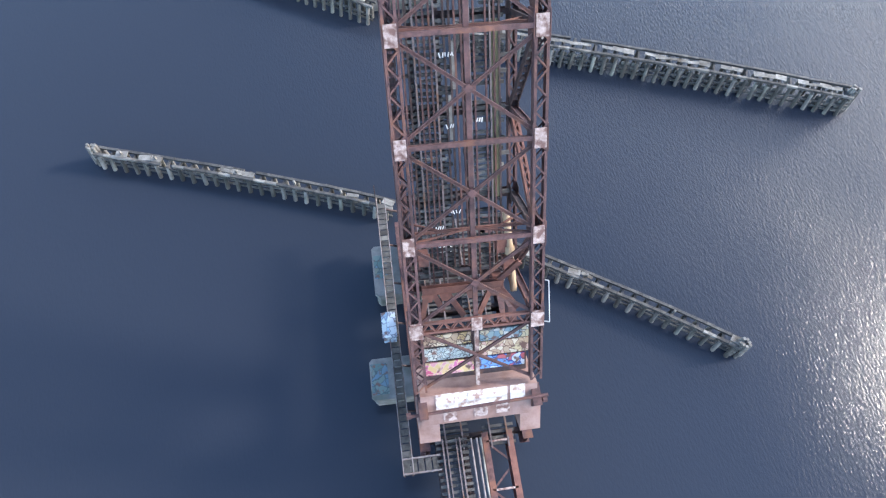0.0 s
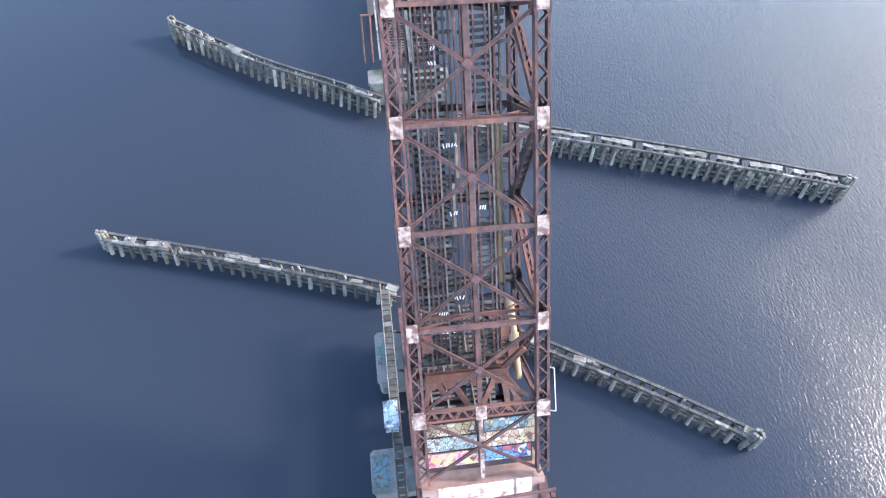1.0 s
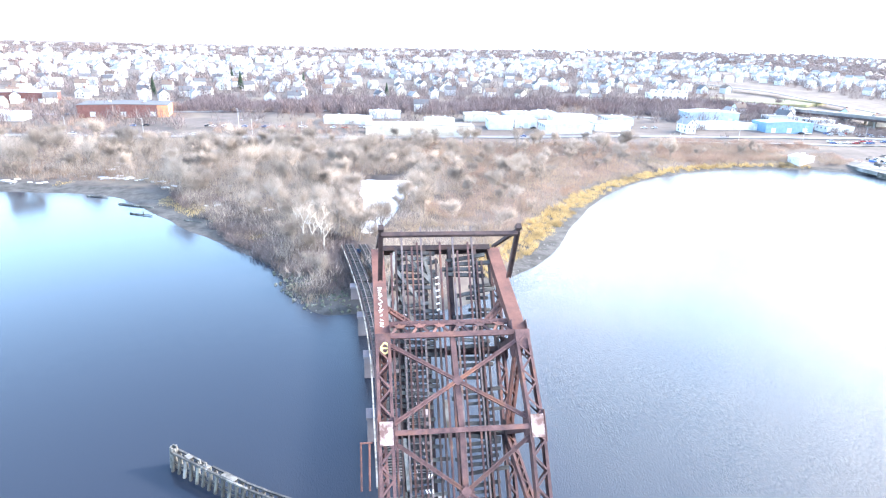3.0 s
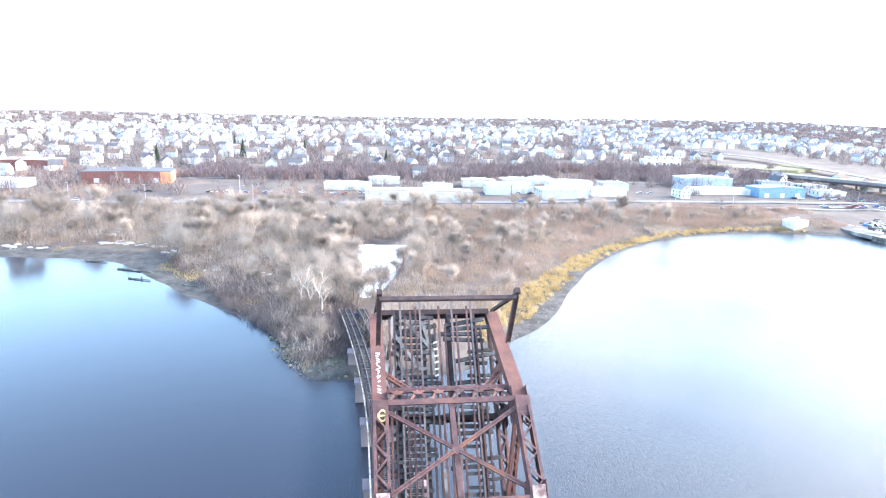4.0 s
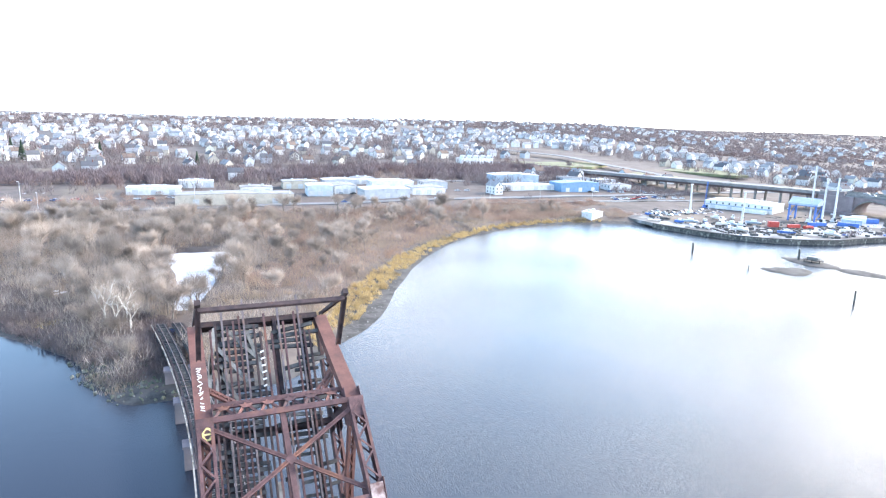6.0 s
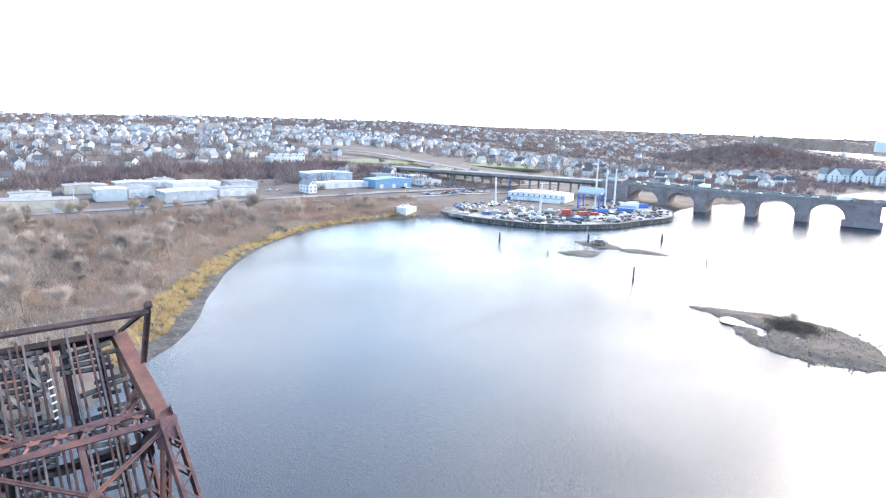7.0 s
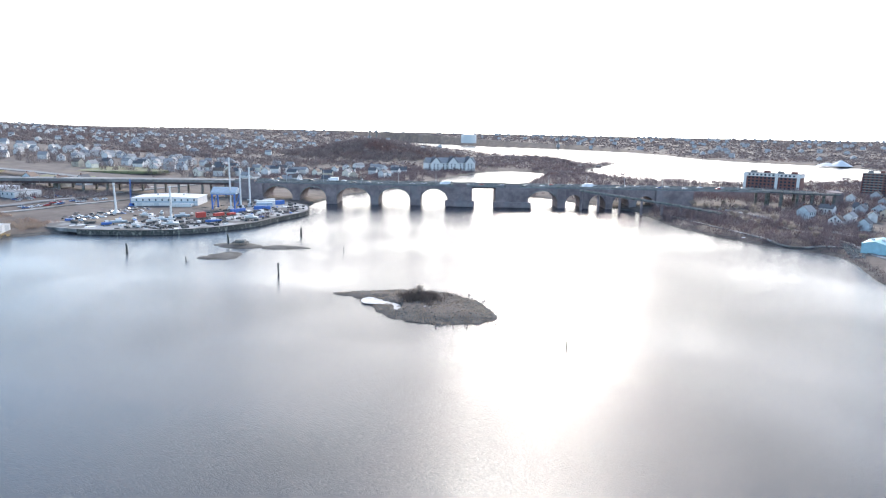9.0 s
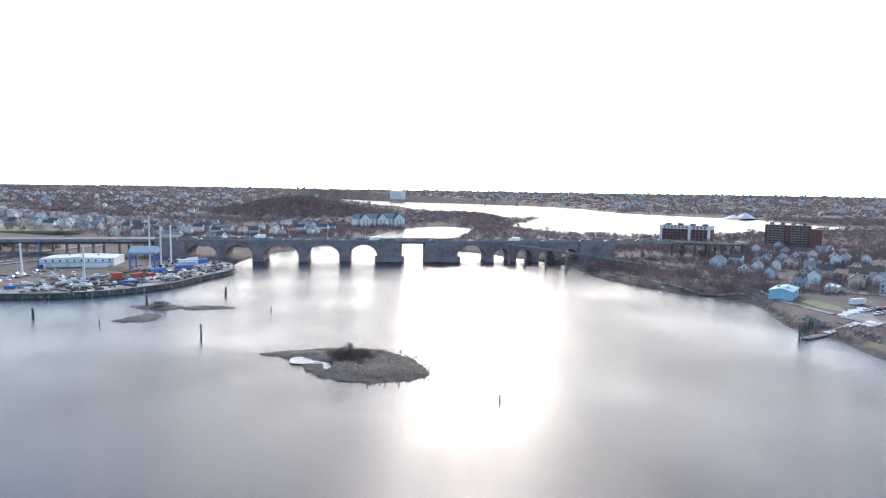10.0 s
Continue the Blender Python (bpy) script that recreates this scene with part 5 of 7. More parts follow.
for x, y, s in ((-120, 700, 1.5), (-190, 640, 1.3), (30, 640, 1.1), (-60, 760, 1.2), (-150, 820, 1.2)):
    g, t = Geo(), thing("evergreen_tree", "dark green conifer among the houses", "tree", "conifers", "", (x, y, ground_z(x, y)))
    for k in range(420):
        hgt = rnd.uniform(0.12, 1.0)
        a, rr = rnd.uniform(0, 6.28), (1 - hgt) * 3.4 + 0.2
        p = Vector((math.cos(a) * rr * 0.3, math.sin(a) * rr * 0.3, hgt * 14))
        q = Vector((math.cos(a) * rr, math.sin(a) * rr, hgt * 14 - 0.9))
        w = Vector((-math.sin(a), math.cos(a), 0)) * 0.4
        g.add([p, q - w, q + w], [(0, 1, 2)])
    part("trunk", Geo().tube((0, 0, -0.3), (0, 0, 13.5), 0.3, 0.06, 6), bark, t)
    part("crown", g, evergreen, t)
    t.scale = (s, s, s)


def blades(points, tall, wide, per, lean, material, name, label, category, seed, spread=1.0):
    """Many thin blades in tufts at the points, as one mesh."""
    r = np.random.RandomState(seed)
    x, y = np.repeat(points[0], per), np.repeat(points[1], per)
    x, y = x + r.normal(0, spread, x.size), y + r.normal(0, spread, y.size)
    z = height(x, y)
    hgt = tall * r.uniform(0.45, 1.2, x.size)
    a, t = r.uniform(0, 2 * np.pi, x.size), r.uniform(0, 2 * np.pi, x.size)
    dx, dy = np.cos(a) * wide, np.sin(a) * wide
    lx, ly = np.cos(t) * lean * hgt * r.uniform(0.2, 1, x.size), np.sin(t) * lean * hgt * r.uniform(0.2, 1, x.size)
    v = np.stack([np.stack([x - dx, y - dy, z - 0.1], -1), np.stack([x + dx, y + dy, z - 0.1], -1), np.stack([x + lx, y + ly, z + hgt], -1)], 1).reshape(-1, 3)
    me = bpy.data.meshes.new(name)
    me.from_pydata(v.tolist(), [], np.arange(len(v)).reshape(-1, 3).tolist())
    me.materials.append(material)
    return tagged(new(name, me), label, category, "", "stuff")


brush_mat = surface("brown_brush", (0.24, 0.185, 0.14), (0.45, 0.36, 0.275), 0.05, 0.95, 0.0, 0.0, (0.32, 0.20, 0.14), 0.02, 0.58, thin=0.35)
px_, py_ = scatter(17000, (-300, 264, 148, 402), lambda x, y, d: bank_ok(x, y, d + 2) & ~((x > 30) & (x < 200) & (d < np.interp(x, (30, 62, 105, 200), (16, 15, 10, 6)))), 8)
blades((px_, py_), 2.6, 0.05, 18, 0.8, brush_mat, "brush", "brown leafless brush covering the bank", "brush", 9, 1.1)
rx_, ry_ = scatter(15000, (35, 262, 150, 345), lambda x, y, d: (d > np.interp(x, (35, 45, 62, 80, 105, 150, 220), (4, 6, 6, 3.5, 2.2, 2, 2))) & (d < np.interp(x, (35, 45, 62, 80, 105, 150, 220), (4, 6, 6, 3.5, 2.2, 2, 2)) + np.clip(12 - (y - 160) * 0.04, 4.5, 12) + ripple(x, y, 6, 2) * 1.6), 10)
blades((rx_, ry_), 1.6, 0.06, 34, 0.95, reed, "reeds", "golden dry reeds along the waterline", "reeds", 11, 0.55)
rx2, ry2 = scatter(9000, (-130, -30, 190, 310), lambda x, y, d: (d > 8) & (d < 17) & (ripple(x, y, 11, 5) > 0.1), 12)
blades((rx2, ry2), 0.7, 0.07, 9, 0.5, reed, "dry_grass", "tufts of dry yellow grass on the mud", "grass", 13, 0.8)

# old snow and driftwood where the mud meets the scrub
old_snow = Geo()
for x, y in ((-114, 295), (-108, 297), (-100, 295), (-94, 292), (-87, 287), (-81, 281), (-115, 314), (-114, 325), (-115, 335), (-63, 256), (-59, 251), (-55, 246), (-51, 248), (-20, 215), (-36, 236), (-140, 292), (-150, 294)):
    for k in range(4):
        s, u, w = rnd.uniform(0.35, 1.25), x + rnd.gauss(0, 2.2), y + rnd.gauss(0, 1.6)
        old_snow.prism([(u + s * 1.7 * math.cos(a * 0.6283) * rnd.uniform(0.55, 1.25), w + s * math.sin(a * 0.6283) * rnd.uniform(0.55, 1.25), ground_z(u, w) - 0.2) for a in range(10)], (0, 0, 0.5))
tagged(new("shore_snow", old_snow.mesh("shore_snow", snow)), "patches of old snow along the muddy shore", "snow", "", "stuff")
for (x0, y0), (x1, y1), r in (((-93, 254), (-78, 247), 0.4), ((-84, 239), (-75, 235), 0.3), ((-80, 241), (-78, 235), 0.22), ((-62, 228), (-55, 224), 0.25), ((-110, 268), (-101, 265), 0.3)):
    t = thing("drift_log", "dark waterlogged log stranded on the mud", "log", "drift logs", "", (x0, y0, max(ground_z(x0, y0), 0)), math.degrees(math.atan2(y1 - y0, x1 - x0)))
    n = math.hypot(x1 - x0, y1 - y0)
    part("trunk", Geo().tube((0, 0, 0.25), (n, 0, 0.3), r, r * 0.5, 8), pile_wet, t)
    for q in (0.3, 0.55, 0.8):
        part("branch", Geo().tube((n * q, 0, 0.3), (n * q + 0.8, rnd.uniform(-1.5, 1.5), 0.9), r * 0.35, r * 0.1, 5), pile_wet, t)

# rocks at the waterline
rock_g, rock_n = Geo(), 0
wetx = np.random.RandomState(3)
for k in range(2600):
    i = wetx.randint(0, len(RIVER))
    p, q = RIVER[i], RIVER[(i + 1) % len(RIVER)]
    t = wetx.uniform()
    x, y = p * (1 - t) + q * t + wetx.normal(0, 3.0, 2)
    if 30 < x < 300 and 140 < y < 345 and ground_z(x, y) > 0.12:
        s = wetx.uniform(0.1, 0.38)
        m = pose(x, y, ground_z(x, y), *wetx.uniform(0, 360, 3)) @ Matrix.Diagonal((s, s * wetx.uniform(0.6, 1.2), s * 0.7, 1))
        v = [m @ Vector(c) for c in ((1, 0, 0), (-1, 0, 0), (0, 1, 0), (0, -1, 0), (0, 0, 1), (0, 0, -1))]
        rock_g.add(v, [(0, 2, 4), (2, 1, 4), (1, 3, 4), (3, 0, 4), (2, 0, 5), (1, 2, 5), (3, 1, 5), (0, 3, 5)])
tagged(new("shore_rocks", rock_g.mesh("shore_rocks", surface("shore_stone", (0.12, 0.115, 0.105), (0.30, 0.29, 0.27), 1.0, 0.9, 0.3))), "scattered grey rocks along the waterline", "rocks", "", "stuff")


moss_g, mr = Geo(), random.Random(61)
for k in range(420):
    x, y = mr.uniform(-24, 4), mr.uniform(141, 172)
    if ground_z(x, y) < -0.5 or x + 0.55 * y < 66:
        continue
    s = mr.uniform(0.2, 0.75)
    m = pose(x, y, max(ground_z(x, y), 0) + 0.1, mr.uniform(0, 360), mr.uniform(0, 360), mr.uniform(0, 360)) @ Matrix.Diagonal((s, s * mr.uniform(0.6, 1.1), s * 0.7, 1))
    moss_g.add([m @ Vector(c) for c in ((1, 0, 0), (-1, 0, 0), (0, 1, 0), (0, -1, 0), (0, 0, 1), (0, 0, -1))], [(0, 2, 4), (2, 1, 4), (1, 3, 4), (3, 0, 4), (2, 0, 5), (1, 2, 5), (3, 1, 5), (0, 3, 5)])
tagged(new("mossy_rocks", moss_g.mesh("mossy_rocks", surface("mossy_stone", (0.06, 0.066, 0.045), (0.16, 0.165, 0.12), 0.8, 0.9, 0.3, 0.0, (0.2, 0.195, 0.18), 0.3, 0.58))), "weed-covered rocks below the trestle's end", "rocks", "", "stuff")


def wood_stuff(points, tall, name, label, seed, material=far_wood, tufts=26, wide=0.22, spread=2.2, drop=0.4):
    """Far woods: upright tufts of twigs, many to a crown, in one mesh."""
    r = np.random.RandomState(seed)
    x, y = points
    z = height(x, y)
    n = x.size
    v = np.zeros((n, tufts, 3, 3))
    for k in range(tufts):
        a, rad, hh = r.uniform(0, 2 * np.pi, n), spread * np.sqrt(r.uniform(0, 1, n)), r.uniform(0.2, 1, n)
        cx, cy, cz = x + np.cos(a) * rad, y + np.sin(a) * rad, z + tall * hh * (1.0 - (rad / spread) ** 2 * drop)
        b = r.uniform(0, 2 * np.pi, n)
        w = wide * (1 + r.uniform(0, 1, n))
        v[:, k, 0] = np.stack([cx - np.cos(b) * w, cy - np.sin(b) * w, cz - tall * 0.3], -1)
        v[:, k, 1] = np.stack([cx + np.cos(b) * w, cy + np.sin(b) * w, cz - tall * 0.3], -1)
        v[:, k, 2] = np.stack([cx + r.normal(0, 0.13 * tall, n), cy + r.normal(0, 0.13 * tall, n), cz + tall * r.uniform(-0.12, 0.12, n)], -1)
    v = v.reshape(-1, 3)
    me = bpy.data.meshes.new(name)
    me.from_pydata(v.tolist(), [], np.arange(len(v)).reshape(-1, 3).tolist())
    me.materials.append(material)
    return tagged(new(name, me), label, "trees", "", "stuff")


HILL = lambda x, y: np.exp(-(((x - 1250) / 130) ** 2 + ((y - 530) / 130) ** 2))
wx, wy = scatter(30000, (-1400, 1500, 430, 2600), lambda x, y, d: (ripple(x, y, 60, 3) > -0.25 + 0.25 * (np.hypot(x, y) > 1100)) & (d > 8) & ~((x > 380) & (x < 580) & (y < 760)) & ~((x > 455) & (x < 580) & (y < 900)) & ~((np.abs(x - 120) < 210) & (y < 470) & (y > 400)), 21)
near = np.hypot(wx, wy) < 1100
wood_stuff((wx[near], wy[near]), 13, "far_woods", "brown leafless trees between the houses", 22, far_wood, 44, 0.15, 3.6)
wood_stuff((wx[~near], wy[~near]), 10, "far_woods", "distant brown leafless woods on the hills", 23, far_wood, 14, 0.6, 4.5)
kx, ky = scatter(8000, (-280, 262, 148, 402), lambda x, y, d: bank_ok(x, y, d) & ~((x > 30) & (d < np.interp(x, (30, 62, 105, 200), (20, 19, 14, 10)))) & (ripple(x, y, 26, 6) > -0.55), 41)
on_west = kx + 25 * ripple(kx, ky, 30, 9) < 35
wood_stuff((kx[on_west], ky[on_west]), 7.0, "bank_thicket", "dense leafless grey-brown thicket on the point", 42, twig, 60, 0.032, 3.6, 0.1)
wood_stuff((kx[~on_west], ky[~on_west]), 4.2, "bank_thicket", "reddish-brown leafless scrub along the shore", 43, red_scrub, 60, 0.034, 3.4, 0.1)
zx, zy = scatter(5200, (-75, 4, 150, 275), lambda x, y, d: (d > np.interp(x, (-75, -55, -35), (14, 7, 0.5))) & (d < 26) & (ripple(x, y, 8, 21) > -0.35), 77)
wood_stuff((zx, zy), 3.2, "shore_scrub", "dense dark leafless scrub leaning over the shore", 78, far_wood, 60, 0.04, 1.5)
ex, ey = scatter(1500, (190, 300, 330, 404), lambda x, y, d: (d > 7) & (ripple(x, y, 12, 15) > -0.35) & (np.hypot(x - 262, y - 340) > 11), 81)
wood_stuff((ex, ey), 2.6, "shore_scrub", "low reddish-brown scrub between the road and the shore", 82, red_scrub, 50, 0.05, 2.4)
vx, vy = scatter(1500, (-330, 240, 412, 600), lambda x, y, d: (ripple(x, y, 34, 11) > 0.02) & ~((x > 60) & (y < 520)), 44)
wood_stuff((vx, vy), 4.5, "slope_scrub", "reddish-brown scrub on the slope behind the road", 45, red_scrub, 50, 0.09, 2.4)
tx, ty = scatter(2600, (250, 560, 372, 640), lambda x, y, d: (d > 20) & (ripple(x, y, 18, 13) > 0.05) & (np.abs(x - 505 - (y - 335) * 0.12) > 24) & ~((x > 400) & (y > 490)) & ~((y < 405) & (x < 470)) & ~((np.abs(x - 295) < 35) & (np.abs(y - 440) < 45)), 71)
wood_stuff((tx, ty), 6, "roadside_scrub", "brown leafless scrub beside the highway", 72, far_wood, 50, 0.11, 2.8)
qx, qy = scatter(2600, (-140, 430, 515, 610), lambda x, y, d: (y > 520 + 12 * ripple(x, y, 40, 2)) & (ripple(x, y, 30, 4) > -0.5) & ~((x > 250) & (x < 420) & (y > 600)), 73)
wood_stuff((qx, qy), 9, "slope_woods", "dense mauve-brown leafless trees on the slope behind the sheds", 74, bank_wood, 44, 0.13, 3.0)
ox, oy = scatter(2600, (560, 1000, 150, 430), lambda x, y, d: (d > 5) & (ripple(x, y, 26, 3) > -0.35) & (np.hypot(x - 956, y - 274) > 48), 75)
wood_stuff((ox, oy), 5.5, "flat_scrub", "mauve-brown leafless scrub behind the arch bridge", 76, bank_wood, 34, 0.16, 3.4)
hx, hy = scatter(7000, (1000, 1550, 240, 850), lambda x, y, d: (HILL(x, y) > 0.12) & (d > 5), 24)
wood_stuff((hx, hy), 10, "hill_wood", "bare wooded hill beyond the arch bridge", 25, far_wood, 24, 0.3, 3.5)
sx, sy = scatter(9000, (360, 1500, -900, 240), lambda x, y, d: (d > 3) & (d < 90) & ~((x > 500) & (x < 560)) & (np.hypot(x - 365, y + 150) > 45) & ~((x > 555) & (y < -80) & (y > -330) & (x < 700)), 26)
wood_stuff((sx[:2600], sy[:2600]), 7, "bank_woods", "thin leafless trees along the lower river banks", 27, bank_wood, 34, 0.13, 2.8)
gx2, gy2 = scatter(11000, (560, 1650, -1000, 330), lambda x, y, d: (d > 3) & (ripple(x, y, 40, 7) > -0.6), 45)
wood_stuff((gx2, gy2), 7, "south_woods", "brown leafless scrub and trees past the bridge", 46, bank_wood, 24, 0.22, 3.4)
nx, ny = scatter(5200, (370, 760, -420, -20), lambda x, y, d: (d > 4) & (ripple(x, y, 22, 8) > -0.1) & (np.hypot(x - 362, y + 148) > 38), 47)
wood_stuff((nx, ny), 7, "bank_woods", "leafless garden and street trees between the houses", 48, bank_wood, 50, 0.08, 2.4)
fx, fy = scatter(16000, (900, 4600, -2200, 2600), lambda x, y, d: (d > 10) & (np.hypot(x, y) < 4600), 28)
wood_stuff((fx, fy), 9, "horizon_woods", "grey-brown woods toward the horizon", 29, far_wood, 8, 3.0, 14)
sx2, sy2 = scatter(260, (-700, -150, 300, 420), lambda x, y, d: d > 4, 30)
wood_stuff((sx2, sy2), 8, "bank_woods", "leafless trees on the upper bank", 31, far_wood, 60, 0.12, 3.0)

# ---- roads and highway bridge ----
def ribbon(name, points, width, lift, material, label, category, steps=8):
    """A strip of road laid over the ground along a curve."""
    line, g = smooth(points, steps, False), Geo()
    line = np.vstack([line, points[-1]])
    v = []
    for k, p in enumerate(line):
        d = line[min(k + 1, len(line) - 1)] - line[max(k - 1, 0)]
        n = np.array([-d[1], d[0]]) / (np.hypot(*d) + 1e-9) * width / 2
        z = max(ground_z(*p), ground_z(*(p + n)), ground_z(*(p - n))) + lift
        v += [(*(p + n), z), (*(p - n), z)]
    m = len(line)
    low = [(x, y, z - 0.6) for x, y, z in v]
    g.add(v + low, [(2 * k, 2 * k + 1, 2 * k + 3, 2 * k + 2) for k in range(m - 1)] + [(2 * k, 2 * k + 2, 2 * m + 2 * k + 2, 2 * m + 2 * k) for k in range(m - 1)] + [(2 * k + 1, 2 * m + 2 * k + 1, 2 * m + 2 * k + 3, 2 * k + 3) for k in range(m - 1)])
    return whole(name, g, material, label, category, "", "structure")


pale_road = surface("salted_asphalt", (0.13, 0.13, 0.135), (0.20, 0.20, 0.205), 0.2, 0.9, 0.1, 0.0, (0.26, 0.26, 0.26), 0.04, 0.58)
gravel = surface("pale_gravel", (0.22, 0.215, 0.21), (0.38, 0.375, 0.37), 0.15, 0.95, 0.2, 0.0, (0.10, 0.095, 0.09), 0.05, 0.52)
grass = surface("winter_grass", (0.135, 0.14, 0.07), (0.21, 0.21, 0.115), 0.2, 0.95, 0.2, 0.0, (0.20, 0.15, 0.10), 0.04, 0.6)
ribbon("shore_road", [(-420, 432), (-213, 406), (-80, 404), (60, 408), (225, 413), (300, 411), (370, 413), (440, 418), (540, 420)], 9, 0.35, pale_road, "pale two-lane road along the shore", "road")
ribbon("rail_bed", [(200, 396), (300, 388), (390, 384), (450, 372)], 4, 0.5, gravel, "gravel railway bed beside the road", "road")
ribbon("path", [(500, -32), (462, -50), (422, -74), (398, -90), (395, -108), (390, -119)], 2.6, 0.4, gravel, "pale footpath along the bank", "path")
ribbon("path", [(540, -62), (493, -86), (445, -107), (414, -120), (398, -125), (370, -126), (335, -137)], 3.2, 0.4, gravel, "pale footpath along the bank", "path")
ribbon("street", [(560, -72), (470, -118), (430, -140), (405, -185), (385, -240)], 7, 0.3, pale_road, "street behind the bank", "road")
ribbon("street", [(-330, 470), (-150, 520), (60, 540), (250, 500), (420, 470)], 8, 0.35, pale_road, "street behind the sheds", "road")
ribbon("highway_ramp", [(440, 800), (476, 700), (474, 590), (478, 500), (474, 440)], 12, 4.5, pale_road, "raised highway ramp over grass slopes", "road")
for k, (cx, cy, sx, sy) in enumerate(((430, 640, 70, 60), (470, 540, 40, 60), (600, 600, 50, 90))):
    g = Geo()
    o = [(cx + sx * math.cos(a * 0.4488) * (0.8 + 0.2 * math.sin(a * 2)), cy + sy * math.sin(a * 0.4488)) for a in range(14)]
    g.prism([(x, y, ground_z(cx, cy) - 2) for x, y in o], (0, 0, 2.8))
    whole("grass_slope", g, grass, "dull green grass slope by the highway", "grass", "", "structure")

BX0, BX1, DECK = 508.0, 536.0, 17.6
SKEW = Matrix.Translation((508, 170, 0)) @ pose(0, 0, 0, 0, 0, 15.64) @ Matrix.Translation((-508, -170, 0))
via = thing("arch_bridge", "long dark stone highway bridge with round arches", "bridge")
via.matrix_basis = SKEW
PIERS = [(330, 306), (281, 274.5), (252, 243), (214, 207), (180, 171), (148, 127), (107, 79), (54, 47), (33, 27), (13, 7), (-7, -13), (-29, -60)]


def arch_wall(y0, y1, crown, spring):
    """The spandrel wall over one arch, and its vault."""
    g, n, mid, half = Geo(), 16, (y0 + y1) / 2, (y0 - y1) / 2
    curve = [(mid + half * math.cos(math.pi * k / n), spring + (crown - spring) * math.sin(math.pi * k / n)) for k in range(n + 1)]
    for x0, x1 in ((BX0, BX0 + 1.2), (BX1 - 1.2, BX1)):
        g.loft([[(x0, y, z), (x1, y, z), (x1, y, DECK - 1), (x0, y, DECK - 1)] for y, z in curve])
    g.loft([[(BX0 + 1.2, y, z), (BX1 - 1.2, y, z), (BX1 - 1.2, y, z + 0.8), (BX0 + 1.2, y, z + 0.8)] for y, z in curve])
    ring = Geo().loft([[(BX0 - 0.25, y, z), (BX0, y, z), (BX0, y, z + 0.9), (BX0 - 0.25, y, z + 0.9)] for y, z in curve])
    return g, ring


for k, (a, b) in enumerate(PIERS):
    wide = abs(a - b) > 15
    p = part("pier", Geo().box(((BX0 + BX1) / 2, (a + b) / 2, (DECK - 1.0) / 2 - 1.0), (BX1 - BX0 + (6 if wide else 1.5), abs(a - b), DECK + 0.9)), stone_dark, via)
    if wide and k < 8:
        part("pier_base", Geo().box((BX0 - 2, (a + b) / 2, 2.5), (9, abs(a - b) + 4, 4.5)), stone_dark, via)
        tower = part("tower", Geo().box((BX0 - 0.5, (a + b) / 2, DECK + 0.6), (5, 11, 3.0)), stone_dark, via)
        part("tower_roof", Geo().box((BX0 - 0.5, (a + b) / 2, DECK + 2.3), (5.8, 12, 0.5)), concrete, tower)
for (a, b), (c, d) in zip(PIERS, PIERS[1:]):
    if abs(b - c) < 21 and b > 115:
        part("lift_span", i_beam((BX0 + 1, b, DECK - 1.3), (BX0 + 1, c, DECK - 1.3), 1.0, 1.6, (0, 0, 1), 0.4, 0.3), rust_dark, via)
        continue
    g, ring = arch_wall(b, c, 14.2 if b > 60 else 11.5, 4.5 if b > 60 else 3.0)
    part("arch", g, stone_dark, via)
    part("arch_ring", ring, concrete if b > 60 else stone_dark, via)
part("road_deck", Geo().box(((BX0 + BX1) / 2, 105, DECK - 0.6), (BX1 - BX0 + 1.2, 460, 0.9)), pale_road, via)
for x in (BX0 - 0.3, (BX0 + BX1) / 2, BX1 + 0.3):
    part("parapet", Geo().box((x, 105, DECK + 0.35), (0.5, 460, 1.0)), concrete, via)
for k in range(14):
    y = 318 - k * 32
    lamp = part("lamp_post", Geo().tube((BX0 + 0.2, y, DECK), (BX0 + 0.2, y, DECK + 10), 0.14, 0.08, 6), galvanised, via)
    part("lamp_arm", Geo().beam((BX0 + 0.2, y, DECK + 9.9), (BX0 + 2.6, y, DECK + 10.2), 0.12, 0.1), galvanised, lamp)
# steel viaduct carrying the road on past the arches
via2 = thing("highway_viaduct", "low concrete highway viaduct on columns beyond the boatyard", "bridge")
part("road_deck", Geo().prism([(BX0, 335, DECK - 1.4), (BX1 + 2, 335, DECK - 1.4), (495, 770, 15.5), (465, 770, 15.5)], (0, 0, 1.5)), pale_road, via2)
via2.matrix_basis = SKEW
part("girder", Geo().beam((BX0 + 0.5, 335, DECK - 2.2), (465.5, 770, 14.6), 0.6, 1.8), rust_dark, via2)
part("parapet", Geo().beam((BX0, 335, DECK + 0.5), (465, 770, 17.5), 0.4, 1.0), concrete, via2)
for k in range(22):
    t = k / 22
    x, y = BX0 - 43 * t, 340 + 430 * t
    part("column", Geo().box((x + 4, y, 7), (1.6, 1.6, 15)), concrete, via2)
    part("column", Geo().box((x + 24, y, 7), (1.6, 1.6, 15)), concrete, via2)
